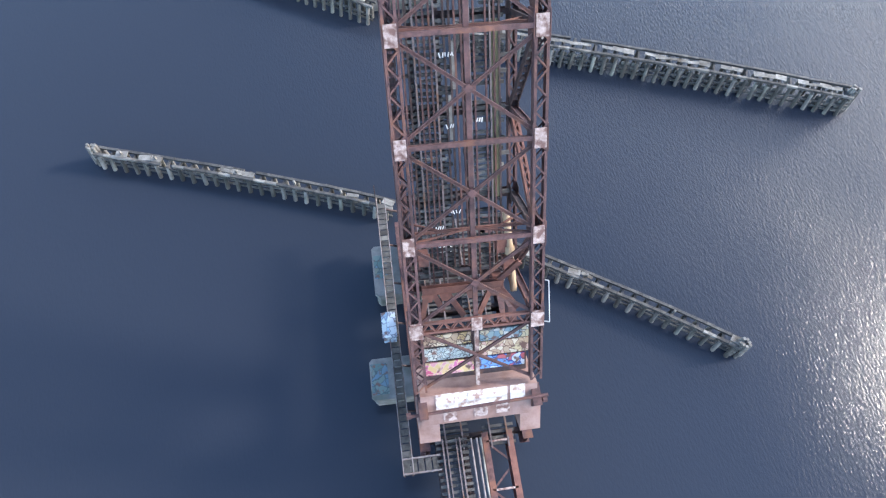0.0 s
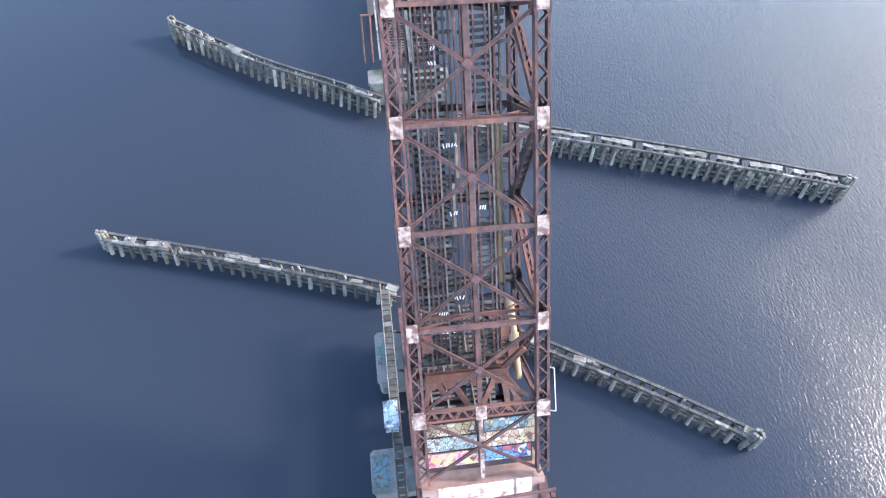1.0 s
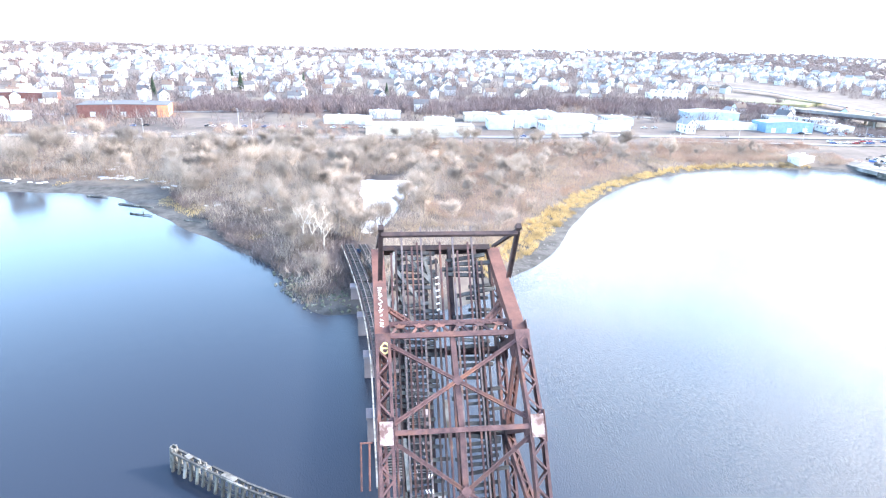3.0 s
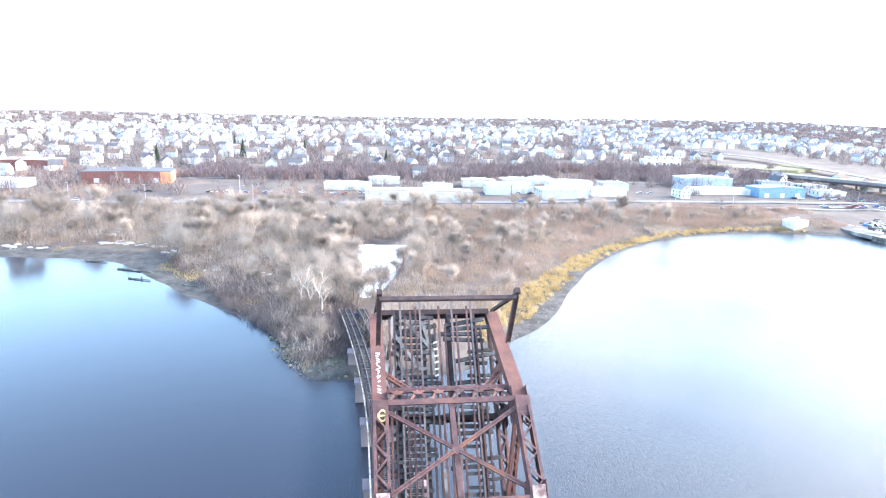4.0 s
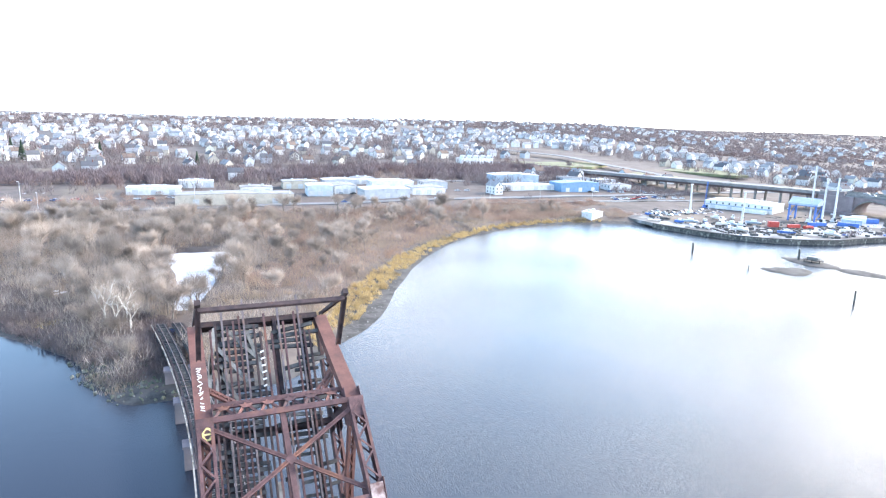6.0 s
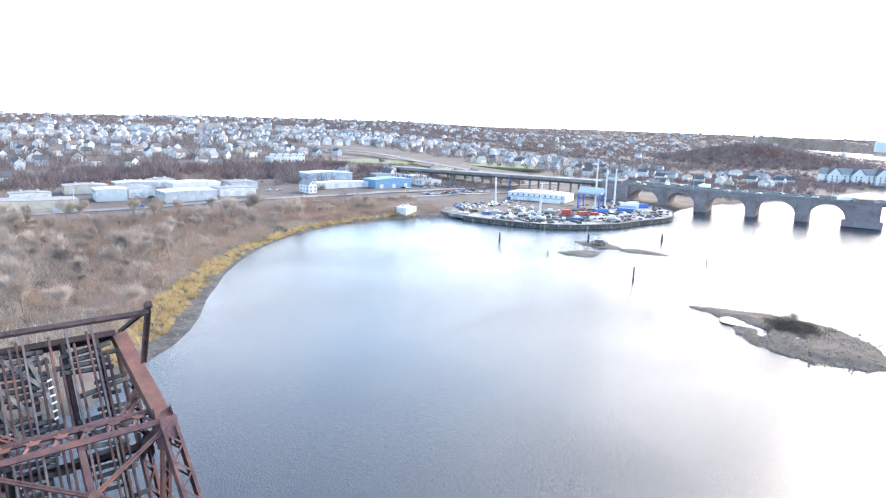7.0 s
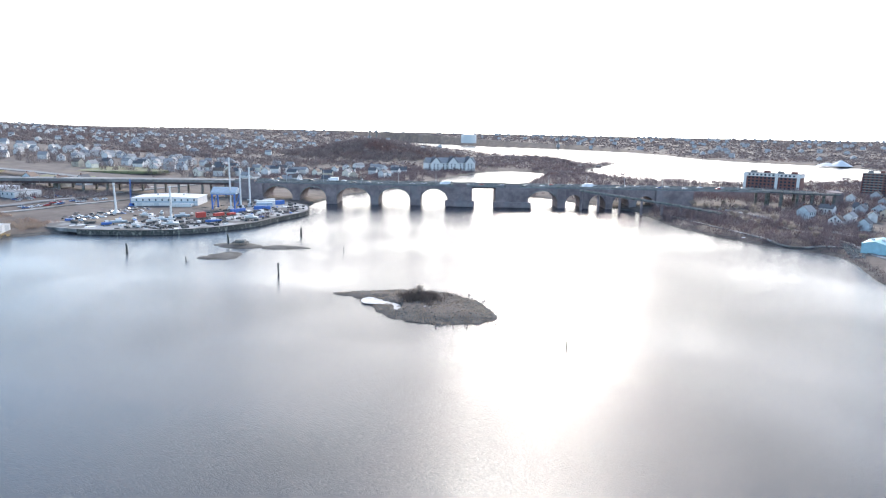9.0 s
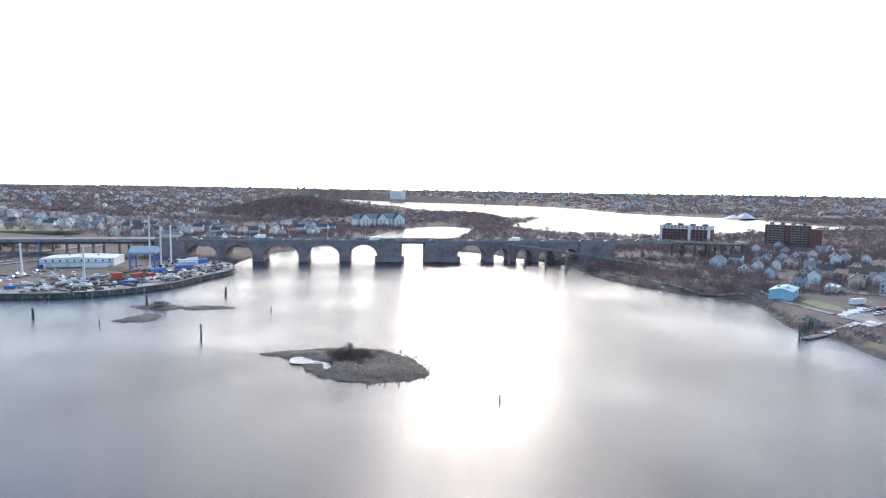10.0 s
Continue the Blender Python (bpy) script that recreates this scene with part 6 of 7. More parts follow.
# the road's run-out over the near bank, and a lower ramp beside it
run = thing("highway_viaduct", "concrete highway viaduct curving off past the arches", "bridge")
rl = [Vector((*p, 0)) for p in smooth([(600, -110), (606, -128), (616, -146), (630, -162), (646, -176)], 3, False)]
for k, (a, b) in enumerate(zip(rl, rl[1:])):
    z0, z1 = DECK - 0.6 - k * 0.35, DECK - 0.6 - (k + 1) * 0.35
    part("road_deck", Geo().beam((a.x, a.y, z0), (b.x, b.y, z1), 22, 1.2), asphalt, run)
    for q in (-10.8, 10.8):
        n = (b - a).normalized().cross(Vector((0, 0, 1))) * q
        part("parapet", Geo().beam((a.x + n.x, a.y + n.y, z0 + 1), (b.x + n.x, b.y + n.y, z1 + 1), 0.5, 1.0), concrete, run)
    if k % 2 == 0:
        for q in (-9, 9):
            n = (b - a).normalized().cross(Vector((0, 0, 1))) * q
            part("column", Geo().box((a.x + n.x, a.y + n.y, z0 / 2 - 1), (2, 2, z0)), concrete_dark, run)
part("abutment", Geo().box((650, -180, 6), (24, 8, 18)), stone_dark, run)
ramp = thing("bridge_ramp", "concrete ramp on wall piers leading off the bridge", "bridge")
rl = [Vector((*p, 0)) for p in smooth([(532, 38), (524, 15), (515, -10), (509, -32), (503, -50), (494, -68)], 6, False)]
for k, (a, b) in enumerate(zip(rl, rl[1:])):
    z0, z1 = 16.4 - k * 0.33, 16.4 - (k + 1) * 0.33
    part("ramp_deck", Geo().beam((a.x, a.y, z0), (b.x, b.y, z1), 8, 0.9), concrete_dark, ramp)
    part("parapet", Geo().beam((a.x - 3.9, a.y, z0 + 0.8), (b.x - 3.9, b.y, z1 + 0.8), 0.4, 0.9), concrete, ramp)
    if k % 4 == 0:
        part("wall_pier", Geo().box((a.x, a.y, z0 / 2 - 1), (6, 1.6, z0 + 1)), stone_dark, ramp)

# ---- vehicles ----
CAR_PAINT = [paint("car_white", (0.75, 0.76, 0.78), 0.3), paint("car_silver", (0.45, 0.46, 0.48), 0.3), paint("car_black", (0.03, 0.03, 0.035), 0.25), paint("car_red", (0.4, 0.04, 0.04), 0.3), paint("car_blue", (0.06, 0.12, 0.3), 0.3)]
CAR_WORD = ["white", "silver", "black", "red", "dark blue"]
wheel_mesh = Geo().tube((-0.11, 0, 0), (0.11, 0, 0), 0.33, 0.33, 10).mesh("wheel", tyre_black)
CARS = {}


def car(k, x, y, z, turn, where):
    if k not in CARS:
        body = Geo()
        o = [(-2.2, 0.35), (-2.2, 0.85), (-1.9, 0.98), (1.0, 0.98), (2.1, 0.82), (2.25, 0.6), (2.2, 0.35)]
        body.prism([Vector((-0.88, a, b)) for a, b in o], (1.76, 0, 0))
        cabin = Geo()
        c = [(-1.7, 0.98), (-1.25, 1.45), (0.25, 1.45), (0.95, 0.98)]
        cabin.prism([Vector((-0.78, a, b)) for a, b in c], (1.56, 0, 0))
        roof = Geo().box((0, -0.5, 1.47), (1.5, 1.5, 0.06))
        CARS[k] = (body.mesh("body", CAR_PAINT[k]), cabin.mesh("window_glass", glass_dark), roof.mesh("roof", CAR_PAINT[k]))
    t = thing("car", f"{CAR_WORD[k]} car {where}", "car", "cars", "", (x, y, z), turn)
    for name, me in zip(("body", "window_glass", "roof"), CARS[k]):
        part(name, me, None, t)
    for u, w in ((-0.8, 1.35), (0.8, 1.35), (-0.8, -1.35), (0.8, -1.35)):
        part("wheel", wheel_mesh, None, t).location = (u, w, 0.33)


for k in range(34):
    lane = rnd.choice((BX0 + 3, BX0 + 7, BX0 + 11, BX1 - 10, BX1 - 6, BX1 - 3))
    at = SKEW @ Vector((lane, -110 + k * 12.6 + rnd.uniform(-4, 4), 0))
    car(rnd.choice((0, 0, 1, 1, 2, 3, 4)), at.x, at.y, DECK - 0.14, 15.6 if lane < 522 else 195.6, "driving over the bridge")
for k, (y, x) in enumerate(((150, BX0 + 4), (28, BX0 + 6), (250, BX1 - 5))):
    t = thing("truck", "white box truck driving over the bridge", "truck", "trucks", "", tuple(SKEW @ Vector((x, y, DECK - 0.15))), 15.6)
    part("cargo_box", Geo().box((0, -1, 2.1), (2.4, 7, 2.8)), CAR_PAINT[0], t)
    part("cab", Geo().box((0, 3.6, 1.5), (2.2, 1.9, 1.9)), CAR_PAINT[0], t)
    for u, w in ((-1, 3.2), (1, 3.2), (-1, -3), (1, -3)):
        part("wheel", wheel_mesh, None, t).location = (u, w, 0.35)


# ---- buildings ----
wall_white = paint("white_siding", (0.64, 0.625, 0.61), 0.7)
wall_mats = [wall_white, wall_white, paint("cream_siding", (0.68, 0.64, 0.55), 0.7), paint("pale_blue_siding", (0.46, 0.51, 0.54), 0.7), paint("grey_siding", (0.42, 0.43, 0.45), 0.7), paint("beige_siding", (0.52, 0.45, 0.36), 0.7)]
wall_word = ["white", "white", "cream", "pale blue", "grey", "beige"]
roof_mats = [paint("grey_shingle", (0.10, 0.10, 0.11), 0.9), paint("light_shingle", (0.26, 0.255, 0.26), 0.9), paint("brown_shingle", (0.15, 0.11, 0.09), 0.9)]
brick_wall = surface("red_brick", (0.13, 0.055, 0.05), (0.21, 0.095, 0.08), 0.8, 0.9, 0.3, 0.0, (0.16, 0.07, 0.06), 0.1, 0.6)
pane = Geo().box((0, 0, 0), (1.0, 0.1, 1.5)).mesh("window", glass_dark)
pane_side = Geo().box((0, 0, 0), (0.1, 1.0, 1.5)).mesh("window", glass_dark)
HOUSES = {}


def house_at(x, y, turn, wall, roof, size=(8.5, 11.0, 6.0), label="", z=None, near=False, group="houses"):
    """A gabled two-storey house with a chimney and windows."""
    w, d, h = size
    key = (wall, roof, size)
    if key not in HOUSES:
        body = Geo().prism([(-w / 2, -d / 2, -2), (w / 2, -d / 2, -2), (w / 2, -d / 2, h), (0, -d / 2, h + w * 0.42), (-w / 2, -d / 2, h)], (0, d, 0))
        top = Geo()
        for s in (-1, 1):
            a, b = Vector((0, 0, h + w * 0.42 + 0.2)), Vector((s * (w / 2 + 0.5), 0, h - 0.3))
            n = Vector((s * 0.64, 0, 0.77)) * 0.22
            top.hexa([a + Vector((0, -d / 2 - 0.4, 0)), b + Vector((0, -d / 2 - 0.4, 0)), b + Vector((0, d / 2 + 0.4, 0)), a + Vector((0, d / 2 + 0.4, 0)), a + n + Vector((0, -d / 2 - 0.4, 0)), b + n + Vector((0, -d / 2 - 0.4, 0)), b + n + Vector((0, d / 2 + 0.4, 0)), a + n + Vector((0, d / 2 + 0.4, 0))])
        stack = Geo().box((w * 0.12, d * 0.2, h + w * 0.45), (0.8, 0.8, 2.0)).box((w * 0.12, d * 0.2, h + w * 0.45 + 1.05), (1.0, 1.0, 0.2))
        HOUSES[key] = (body.mesh("wall", wall_mats[wall]), top.mesh("roof", roof_mats[roof]), stack.mesh("chimney", brick_wall))
    z = ground_z(x, y) if z is None else z
    t = thing("house", label or f"{wall_word[wall]} clapboard house with a gabled shingle roof", "house", group, "", (x, y, z), turn)
    part("wall", HOUSES[key][0], None, t)
    part("chimney", HOUSES[key][2], None, part("roof", HOUSES[key][1], None, t))
    for zz in (1.6, 4.3) if near or math.hypot(x, y) < 800 else ():
        for u in (-w * 0.26, w * 0.26):
            part("window", pane, None, t).location = (u, -d / 2 - 0.02, zz)
        if near:
            for v in (-d * 0.3, 0, d * 0.3):
                part("window", pane_side, None, t).location = (-w / 2 - 0.02, v, zz)
                part("window", pane_side, None, t).location = (w / 2 + 0.02, v, zz)
    if near:
        part("window", pane, None, t).location = (0, -d / 2 - 0.02, h + 0.9)
    return t


SIZES = [(8.5, 11.0, 6.0), (7.5, 12.0, 6.4), (9.5, 10.0, 5.0)]
hr = random.Random(12)
spots = []
for row in range(30):
    for col in range(60):
        x, y = -760 + col * 27 + hr.uniform(-7, 7), 470 + row * 34 + 6 * (col % 2) + hr.uniform(-8, 8)
        if hr.random() < 0.5 or (470 < x < 620 and y < 840) or (abs(x - 430) < 80 and abs(y - 620) < 90) or (-250 < x < 330 and y < 600 and hr.random() < 0.97):
            continue
        if 250 < x < 420 and 600 < y < 700:
            continue
        if HILL(x, y) > 0.15 or y < 380:
            continue
        spots.append((math.hypot(x, y), x, y))
for x0, x1, y0, y1, n in ((600, 760, 400, 640, 40), (575, 640, 280, 420, 10), (700, 900, 300, 420, 22)):
    for k in range(n):
        x, y = hr.uniform(x0, x1), hr.uniform(y0, y1)
        if HILL(x, y) < 0.3:
            spots.append((math.hypot(x, y), x, y))
spots.sort()
for _, x, y in spots[:255]:
    house_at(x, y, hr.choice((0, 90, 180, 270, 20, 110, 200)) + hr.uniform(-6, 6), hr.choice((0, 0, 0, 1, 1, 2, 3, 4, 5)), hr.choice((0, 0, 1, 2)), hr.choice(SIZES))


def house_stuff(points, name, label, scale=1.0, siding=None):
    walls, roofs = Geo(), Geo()
    for x, y in points:
        z, a = ground_z(x, y), hr.uniform(0, 360)
        w, d, h = (v * scale for v in hr.choice(SIZES))
        m = pose(x, y, z, 0, 0, a)
        walls.prism([m @ Vector(p) for p in ((-w / 2, -d / 2, -2), (w / 2, -d / 2, -2), (w / 2, -d / 2, h), (0, -d / 2, h + w * 0.4), (-w / 2, -d / 2, h))], m.to_3x3() @ Vector((0, d, 0)))
        for s in (-1, 1):
            o = [(0, -d / 2 - 0.4, h + w * 0.4 + 0.1), (s * (w / 2 + 0.4), -d / 2 - 0.4, h - 0.2), (s * (w / 2 + 0.4), d / 2 + 0.4, h - 0.2), (0, d / 2 + 0.4, h + w * 0.4 + 0.1)]
            roofs.hexa([m @ Vector(p) for p in o] + [m @ Vector((p[0], p[1], p[2] + 0.3)) for p in o])
    tagged(new(name, walls.mesh(name, siding or wall_white)), label, "houses", "", "stuff")
    tagged(new(name, roofs.mesh(name, roof_mats[1])), label.replace("houses", "house roofs"), "houses", "", "stuff")


far = [(x, y) for _, x, y in spots[255:]]
fr = random.Random(5)
while len(far) < 1500:
    x, y = fr.uniform(-1500, 2100), fr.uniform(700, 2700)
    if ground_z(x, y) > 0.5:
        far.append((x, y))
house_stuff(far, "far_houses", "pale distant houses spread over the hillside")
south = []
while len(south) < 260:
    x, y = fr.uniform(1900, 4400), fr.uniform(-1900, 1900)
    if ground_z(x, y) > 2.5:
        south.append((x, y))
house_stuff(south, "harbour_sheds", "pale low harbour buildings and houses beyond the bay", 1.4, wall_mats[4])


def shed(name, x, y, turn, w, d, h, mat, label, roof_mat=None, rise=1.2, doors=2, windows=0, z=None):
    """A low industrial building: walls, a shallow roof, roller doors, a strip of windows."""
    t = thing(name, label, "building", "", "", (x, y, ground_z(x, y) if z is None else z), turn)
    part("wall", Geo().prism([(-w / 2, -d / 2, -2), (w / 2, -d / 2, -2), (w / 2, -d / 2, h), (0, -d / 2, h + rise), (-w / 2, -d / 2, h)], (0, d, 0)), mat, t)
    for s in (-1, 1):
        o = [Vector((0, -d / 2 - 0.3, h + rise + 0.05)), Vector((s * (w / 2 + 0.3), -d / 2 - 0.3, h + 0.05)), Vector((s * (w / 2 + 0.3), d / 2 + 0.3, h + 0.05)), Vector((0, d / 2 + 0.3, h + rise + 0.05))]
        part("roof", Geo().hexa(o + [p + Vector((0, 0, 0.3)) for p in o]), roof_mat or roof_mats[1], t)
    for k in range(doors):
        u = -w / 2 + (k + 0.5) * w / max(doors, 1)
        part("roller_door", Geo().box((u, -d / 2 - 0.05, 1.7), (min(3.6, w / doors * 0.6), 0.14, 3.4)), galvanised, t)
    for k in range(windows):
        u = -d / 2 + (k + 0.5) * d / windows
        for s in (-1, 1):
            part("window", pane_side, None, t).location = (s * (w / 2 + 0.03), u, h - 1.4)
    for k in range(2):
        part("roof_vent", Geo().box((w * (0.2 - 0.4 * k), d * 0.1, h + rise * 0.7 + 0.8), (1.6, 1.6, 1.1)), galvanised, t)
    return t


blue_clad = paint("blue_cladding", (0.14, 0.26, 0.40), 0.5)
pale_blue_clad = paint("pale_blue_cladding", (0.33, 0.40, 0.47), 0.5)
white_roof = paint("white_roof", (0.55, 0.56, 0.58), 0.6)
shed("blue_warehouse", 318, 440, 0, 38, 18, 7.0, blue_clad, "bright blue metal-clad warehouse by the shore road", blue_clad, 1.0, 3)
shed("white_workshop", 276, 449, -4, 50, 12, 4.0, white_paint, "long white workshop beside the blue warehouse", white_roof, 0.8, 4)
shed("pale_warehouse", 284, 486, -6, 42, 20, 7.5, pale_blue_clad, "pale blue warehouse with a white roof", white_roof, 1.2, 3)
house_at(238, 434, 10, 0, 1, (7.5, 12.0, 6.4), "white gabled house beside the workshops", None, True)
for k, (x, y, w, d, h, m) in enumerate(((42, 424, 72, 18, 6, 5), (102, 448, 18, 16, 7, 3), (122, 458, 16, 22, 5.5, 0), (145, 430, 34, 18, 6, 4), (182, 440, 26, 16, 5, 0), (-6, 470, 34, 14, 4.5, 0), (95, 484, 26, 16, 5, 5), (165, 474, 34, 18, 5.5, 0), (60, 462, 22, 12, 4.5, 2), (128, 492, 26, 14, 5, 4), (200, 470, 20, 18, 5, 4), (22, 500, 24, 14, 4.5, 0), (150, 502, 18, 12, 5, 0))):
    shed("industrial_shed", x, y, hr.uniform(-6, 3), w, d, h, wall_mats[m], f"{wall_word[m]} flat-roofed industrial shed near the road", white_roof if k % 2 else roof_mats[1], 0.7, 3, 4)
shed("brick_hall", -170, 506, 8, 60, 34, 8, brick_wall, "red-brown brick hall with a flat roof", roof_mats[0], 0.6, 3)
shed("brick_hall", -280, 582, 4, 54, 26, 8, brick_wall, "long brick hall with a pale roof", white_roof, 0.6, 4)
orange = paint("orange_panel", (0.62, 0.25, 0.12))
part("orange_wall", Geo().box((26.6, -17.2, 3.5), (7.4, 0.5, 9)), orange, bpy.data.objects["brick_hall"])
part("orange_wall", Geo().box((30.2, -5, 3.5), (0.5, 24, 9)), orange, bpy.data.objects["brick_hall"])
shed("industrial_shed", -250, 470, 6, 50, 18, 5, white_paint, "low white shed by the shore road", white_roof, 0.7, 3)
for k, (x, y, w, d, h, m) in enumerate(((362, 440, 22, 14, 4.5, 0), (368, 466, 18, 14, 5, 4), (345, 480, 26, 16, 5, 4))):
    shed("roadside_shop", x, y, hr.uniform(-25, 10), w, d, h, wall_mats[m], f"{wall_word[m]} low flat-roofed shop near the highway", white_roof if k % 2 else roof_mats[1], 0.6, 2, 3)
for k in range(40):
    x, y = hr.uniform(325, 395), hr.choice((394, 400, 423, 429))
    car(hr.choice((0, 0, 1, 1, 2, 3, 4)), x, y + hr.uniform(-1, 1), ground_z(x, y) + 0.08, 90 + hr.choice((0, 180)), "parked on the lot behind the boatyard")
# long white dormered house on the slope
t = shed("long_house", 318, 629, 3, 40, 14, 8.0, wall_white, "long white house with a row of dormers", white_roof, 0.4, 0, 0)
for k in range(5):
    d0 = part("dormer", Geo().prism([(-18 + k * 8.5, -7.4, 8.3), (-14.6 + k * 8.5, -7.4, 8.3), (-14.6 + k * 8.5, -7.4, 10.4), (-16.3 + k * 8.5, -7.4, 11.8), (-18 + k * 8.5, -7.4, 10.4)], (0, 9, 0)), wall_white, t)
    part("window", Geo().box((-16.3 + k * 8.5, -7.45, 9.6), (1.6, 0.1, 1.4)), glass_dark, d0)
    part("window", Geo().box((-16.3 + k * 8.5, -7.05, 4.0), (2.0, 0.2, 2.2)), glass_dark, t)
# big grey gabled block past the bridge
block = thing("gabled_block", "long pale grey apartment block with steep gables beyond the bridge", "apartment block", "", "", (956, 274, ground_z(956, 274)), -46)
part("wall", Geo().box((0, 0, 5), (84, 16, 14)), white_paint, block)
part("roof", Geo().prism([(-43, -9, 12), (-43, 9, 12), (-43, 0, 20)], (86, 0, 0)), roof_mats[1], block)
for k, u in enumerate((-30, 0, 30)):
    bay = part("gable", Geo().prism([(u - 8, -12, -2), (u + 8, -12, -2), (u + 8, -12, 12), (u, -12, 21), (u - 8, -12, 12)], (0, 12, 0)), white_paint, block)
    part("gable_roof", Geo().prism([(u - 9, -12.6, 11.6), (u, -12.6, 21.8), (u + 9, -12.6, 11.6), (u, -12.6, 20.6)], (0, 12, 0)), roof_mats[0], bay)
for f in range(3):
    for k in range(14):
        part("window", Geo().box((-39 + k * 6, -8.1 if abs((k * 6 - 39 + 15) % 30 - 15) > 8 else -12.1, 2.2 + f * 3.6), (1.6, 0.3, 2.0)), glass_dark, block)

lamp_mesh = (Geo().tube((0, 0, 0), (0, 0, 10), 0.13, 0.08, 6).mesh("pole", galvanised), Geo().beam((0, 0, 9.9), (0, -2.4, 10.2), 0.1, 0.1).mesh("arm", galvanised), Geo().box((0, -2.6, 10.2), (0.35, 0.8, 0.16)).mesh("head", galvanised))
for x, y, s in ((-178, 417, 1), (-129, 406, 1.1), (-74, 415, 1.6), (-66, 415, 1), (-34, 404, 1), (17, 414, 1.25), (74, 408, 1.4), (150, 404, 1), (220, 407, 1.5), (262, 405, 1), (310, 404, 1), (360, 406, 1.0)):
    t = thing("street_lamp", "tall pale street lamp beside the shore road", "street lamp", "street lamps", "", (x, y, ground_z(x, y)), 0)
    t.scale = (s, s, s)
    part("pole", lamp_mesh[0], None, t)
    part("head", lamp_mesh[2], None, part("arm", lamp_mesh[1], None, t))
for k in range(36):
    x = hr.uniform(-160, 230)
    car(hr.choice((0, 1, 2, 3, 4)), x, 446 + hr.uniform(-3, 3), ground_z(x, 446) + 0.05, 90, "parked near the sheds")
for k in range(9):
    x = -380 + k * 70
    y = float(np.interp(x, (-420, -213, -10, 102, 217), (432, 406, 407, 410, 413)))
    car(hr.choice((0, 1, 2, 4)), x, y, max(ground_z(x, y + 4), ground_z(x, y - 4)) + 0.4, 90, "driving on the shore road")

# ---- boatyard on the point ----
YARD = smooth([(284, 306), (288, 290), (296, 267), (314, 245), (345, 230.5), (375, 229), (415, 228.5), (454, 251)], 8, False)
wall_t = thing("sea_wall", "dark timber and stone sea wall round the boatyard", "sea wall")
for (x0, y0), (x1, y1) in zip(YARD, YARD[1:]):
    part("wall_panel", Geo().beam((x0, y0, 0.6), (x1, y1, 0.6), 0.9, 4.2), pile_wet, wall_t)
    part("wall_cap", Geo().beam((x0, y0, 2.85), (x1, y1, 2.85), 1.2, 0.35), timber_dark, wall_t)
yard_g = Geo()
o = [tuple(p) for p in YARD[::3]] + [(470, 300), (455, 380), (400, 392), (320, 360), (284, 330)]
yard_g.prism([(x, y, 1.0) for x, y in o], (0, 0, 2.0))
whole("yard_ground", yard_g, gravel, "pale gravel yard with puddles and snow", "ground", "", "structure")
Z = 3.0
hall = shed("boat_hall", 402, 339, -67, 48, 28, 6.6, white_paint, "large white metal boat hall with a blue base stripe", white_roof, 1.0, 4, 0, Z)
part("stripe", Geo().box((0, -14.1, 4.0), (47.6, 0.1, 0.8)), pale_blue_clad, hall)
for k in range(10):
    part("window", pane, None, hall).location = (-20 + k * 4.6, -14.04, 5.4)
part("annex", Geo().box((14, -17.5, 1.6), (14, 7, 3.4)), white_paint, hall)
blue_steel = paint("blue_steel", (0.05, 0.14, 0.42), 0.45)


def mast_crane(x, y, h, mat, label, boom=0.0, lattice=False):
    t = thing("crane", label, "crane", "cranes", "", (x, y, Z), rnd.uniform(0, 360))
    part("base", Geo().box((0, 0, 0.8), (3.4, 4.6, 1.0)).box((0, 0.4, 2.0), (2.4, 2.6, 1.6)), mat, t)
    part("cab", Geo().box((1.3, -1.2, 2.1), (1.2, 1.6, 1.8)), glass_dark, t)
    for s in (-1, 1):
        part("track", Geo().box((s * 1.9, 0, 0.45), (0.7, 5.0, 0.9)), tyre_black, t)
    top = Vector((boom, 0, h))
    if lattice:
        jib = part("boom", laced((0, 0, 2.5), top, 0.9, 0.9, (1, 0, 0), 1.2, 0.12), mat, t)
    else:
        jib = part("boom", Geo().tube((0, 0, 2.4), top, 0.75, 0.55, 10), mat, t)
    part("boom_head", Geo().box(top, (1.4, 1.0, 0.7)), mat, jib)
    part("cable", Geo().tube(top + Vector((0.6, 0, 0)), (boom + 0.6, 0, 4.0), 0.05, 0.05, 4), tyre_black, jib)


mast_crane(344, 335, 21, white_paint, "white pillar crane standing in the boatyard", 0.6)
mast_crane(333, 281, 22, white_paint, "white slanting crane by the sea wall", -3.0)
mast_crane(380, 356, 20, blue_steel, "blue lattice crane beside the boat hall", 0.4, True)
mast_crane(395, 280, 38, white_paint, "tall white lattice mast crane", 0.3, True)
mast_crane(403, 277, 30, white_paint, "twin white crane columns over the slip", 0.0)
mast_crane(418, 279, 30, white_paint, "twin white crane columns over the slip", 0.0)
lift = thing("boat_lift", "blue steel travelling boat lift with a gabled cover", "boat lift", "", "", (398, 286, Z), 20)
for x in (-7, 7):
    for y in (-8, 8):
        part("leg", Geo().beam((x, y, 0), (x, y, 12), 1.0, 1.0, (0, 1, 0)), blue_steel, lift)
        part("wheel", Geo().tube((x - 0.4, y, 0.8), (x + 0.4, y, 0.8), 0.8, 0.8, 12), tyre_black, lift)
    part("side_beam", Geo().beam((x, -8, 12), (x, 8, 12), 0.9, 1.2), blue_steel, lift)
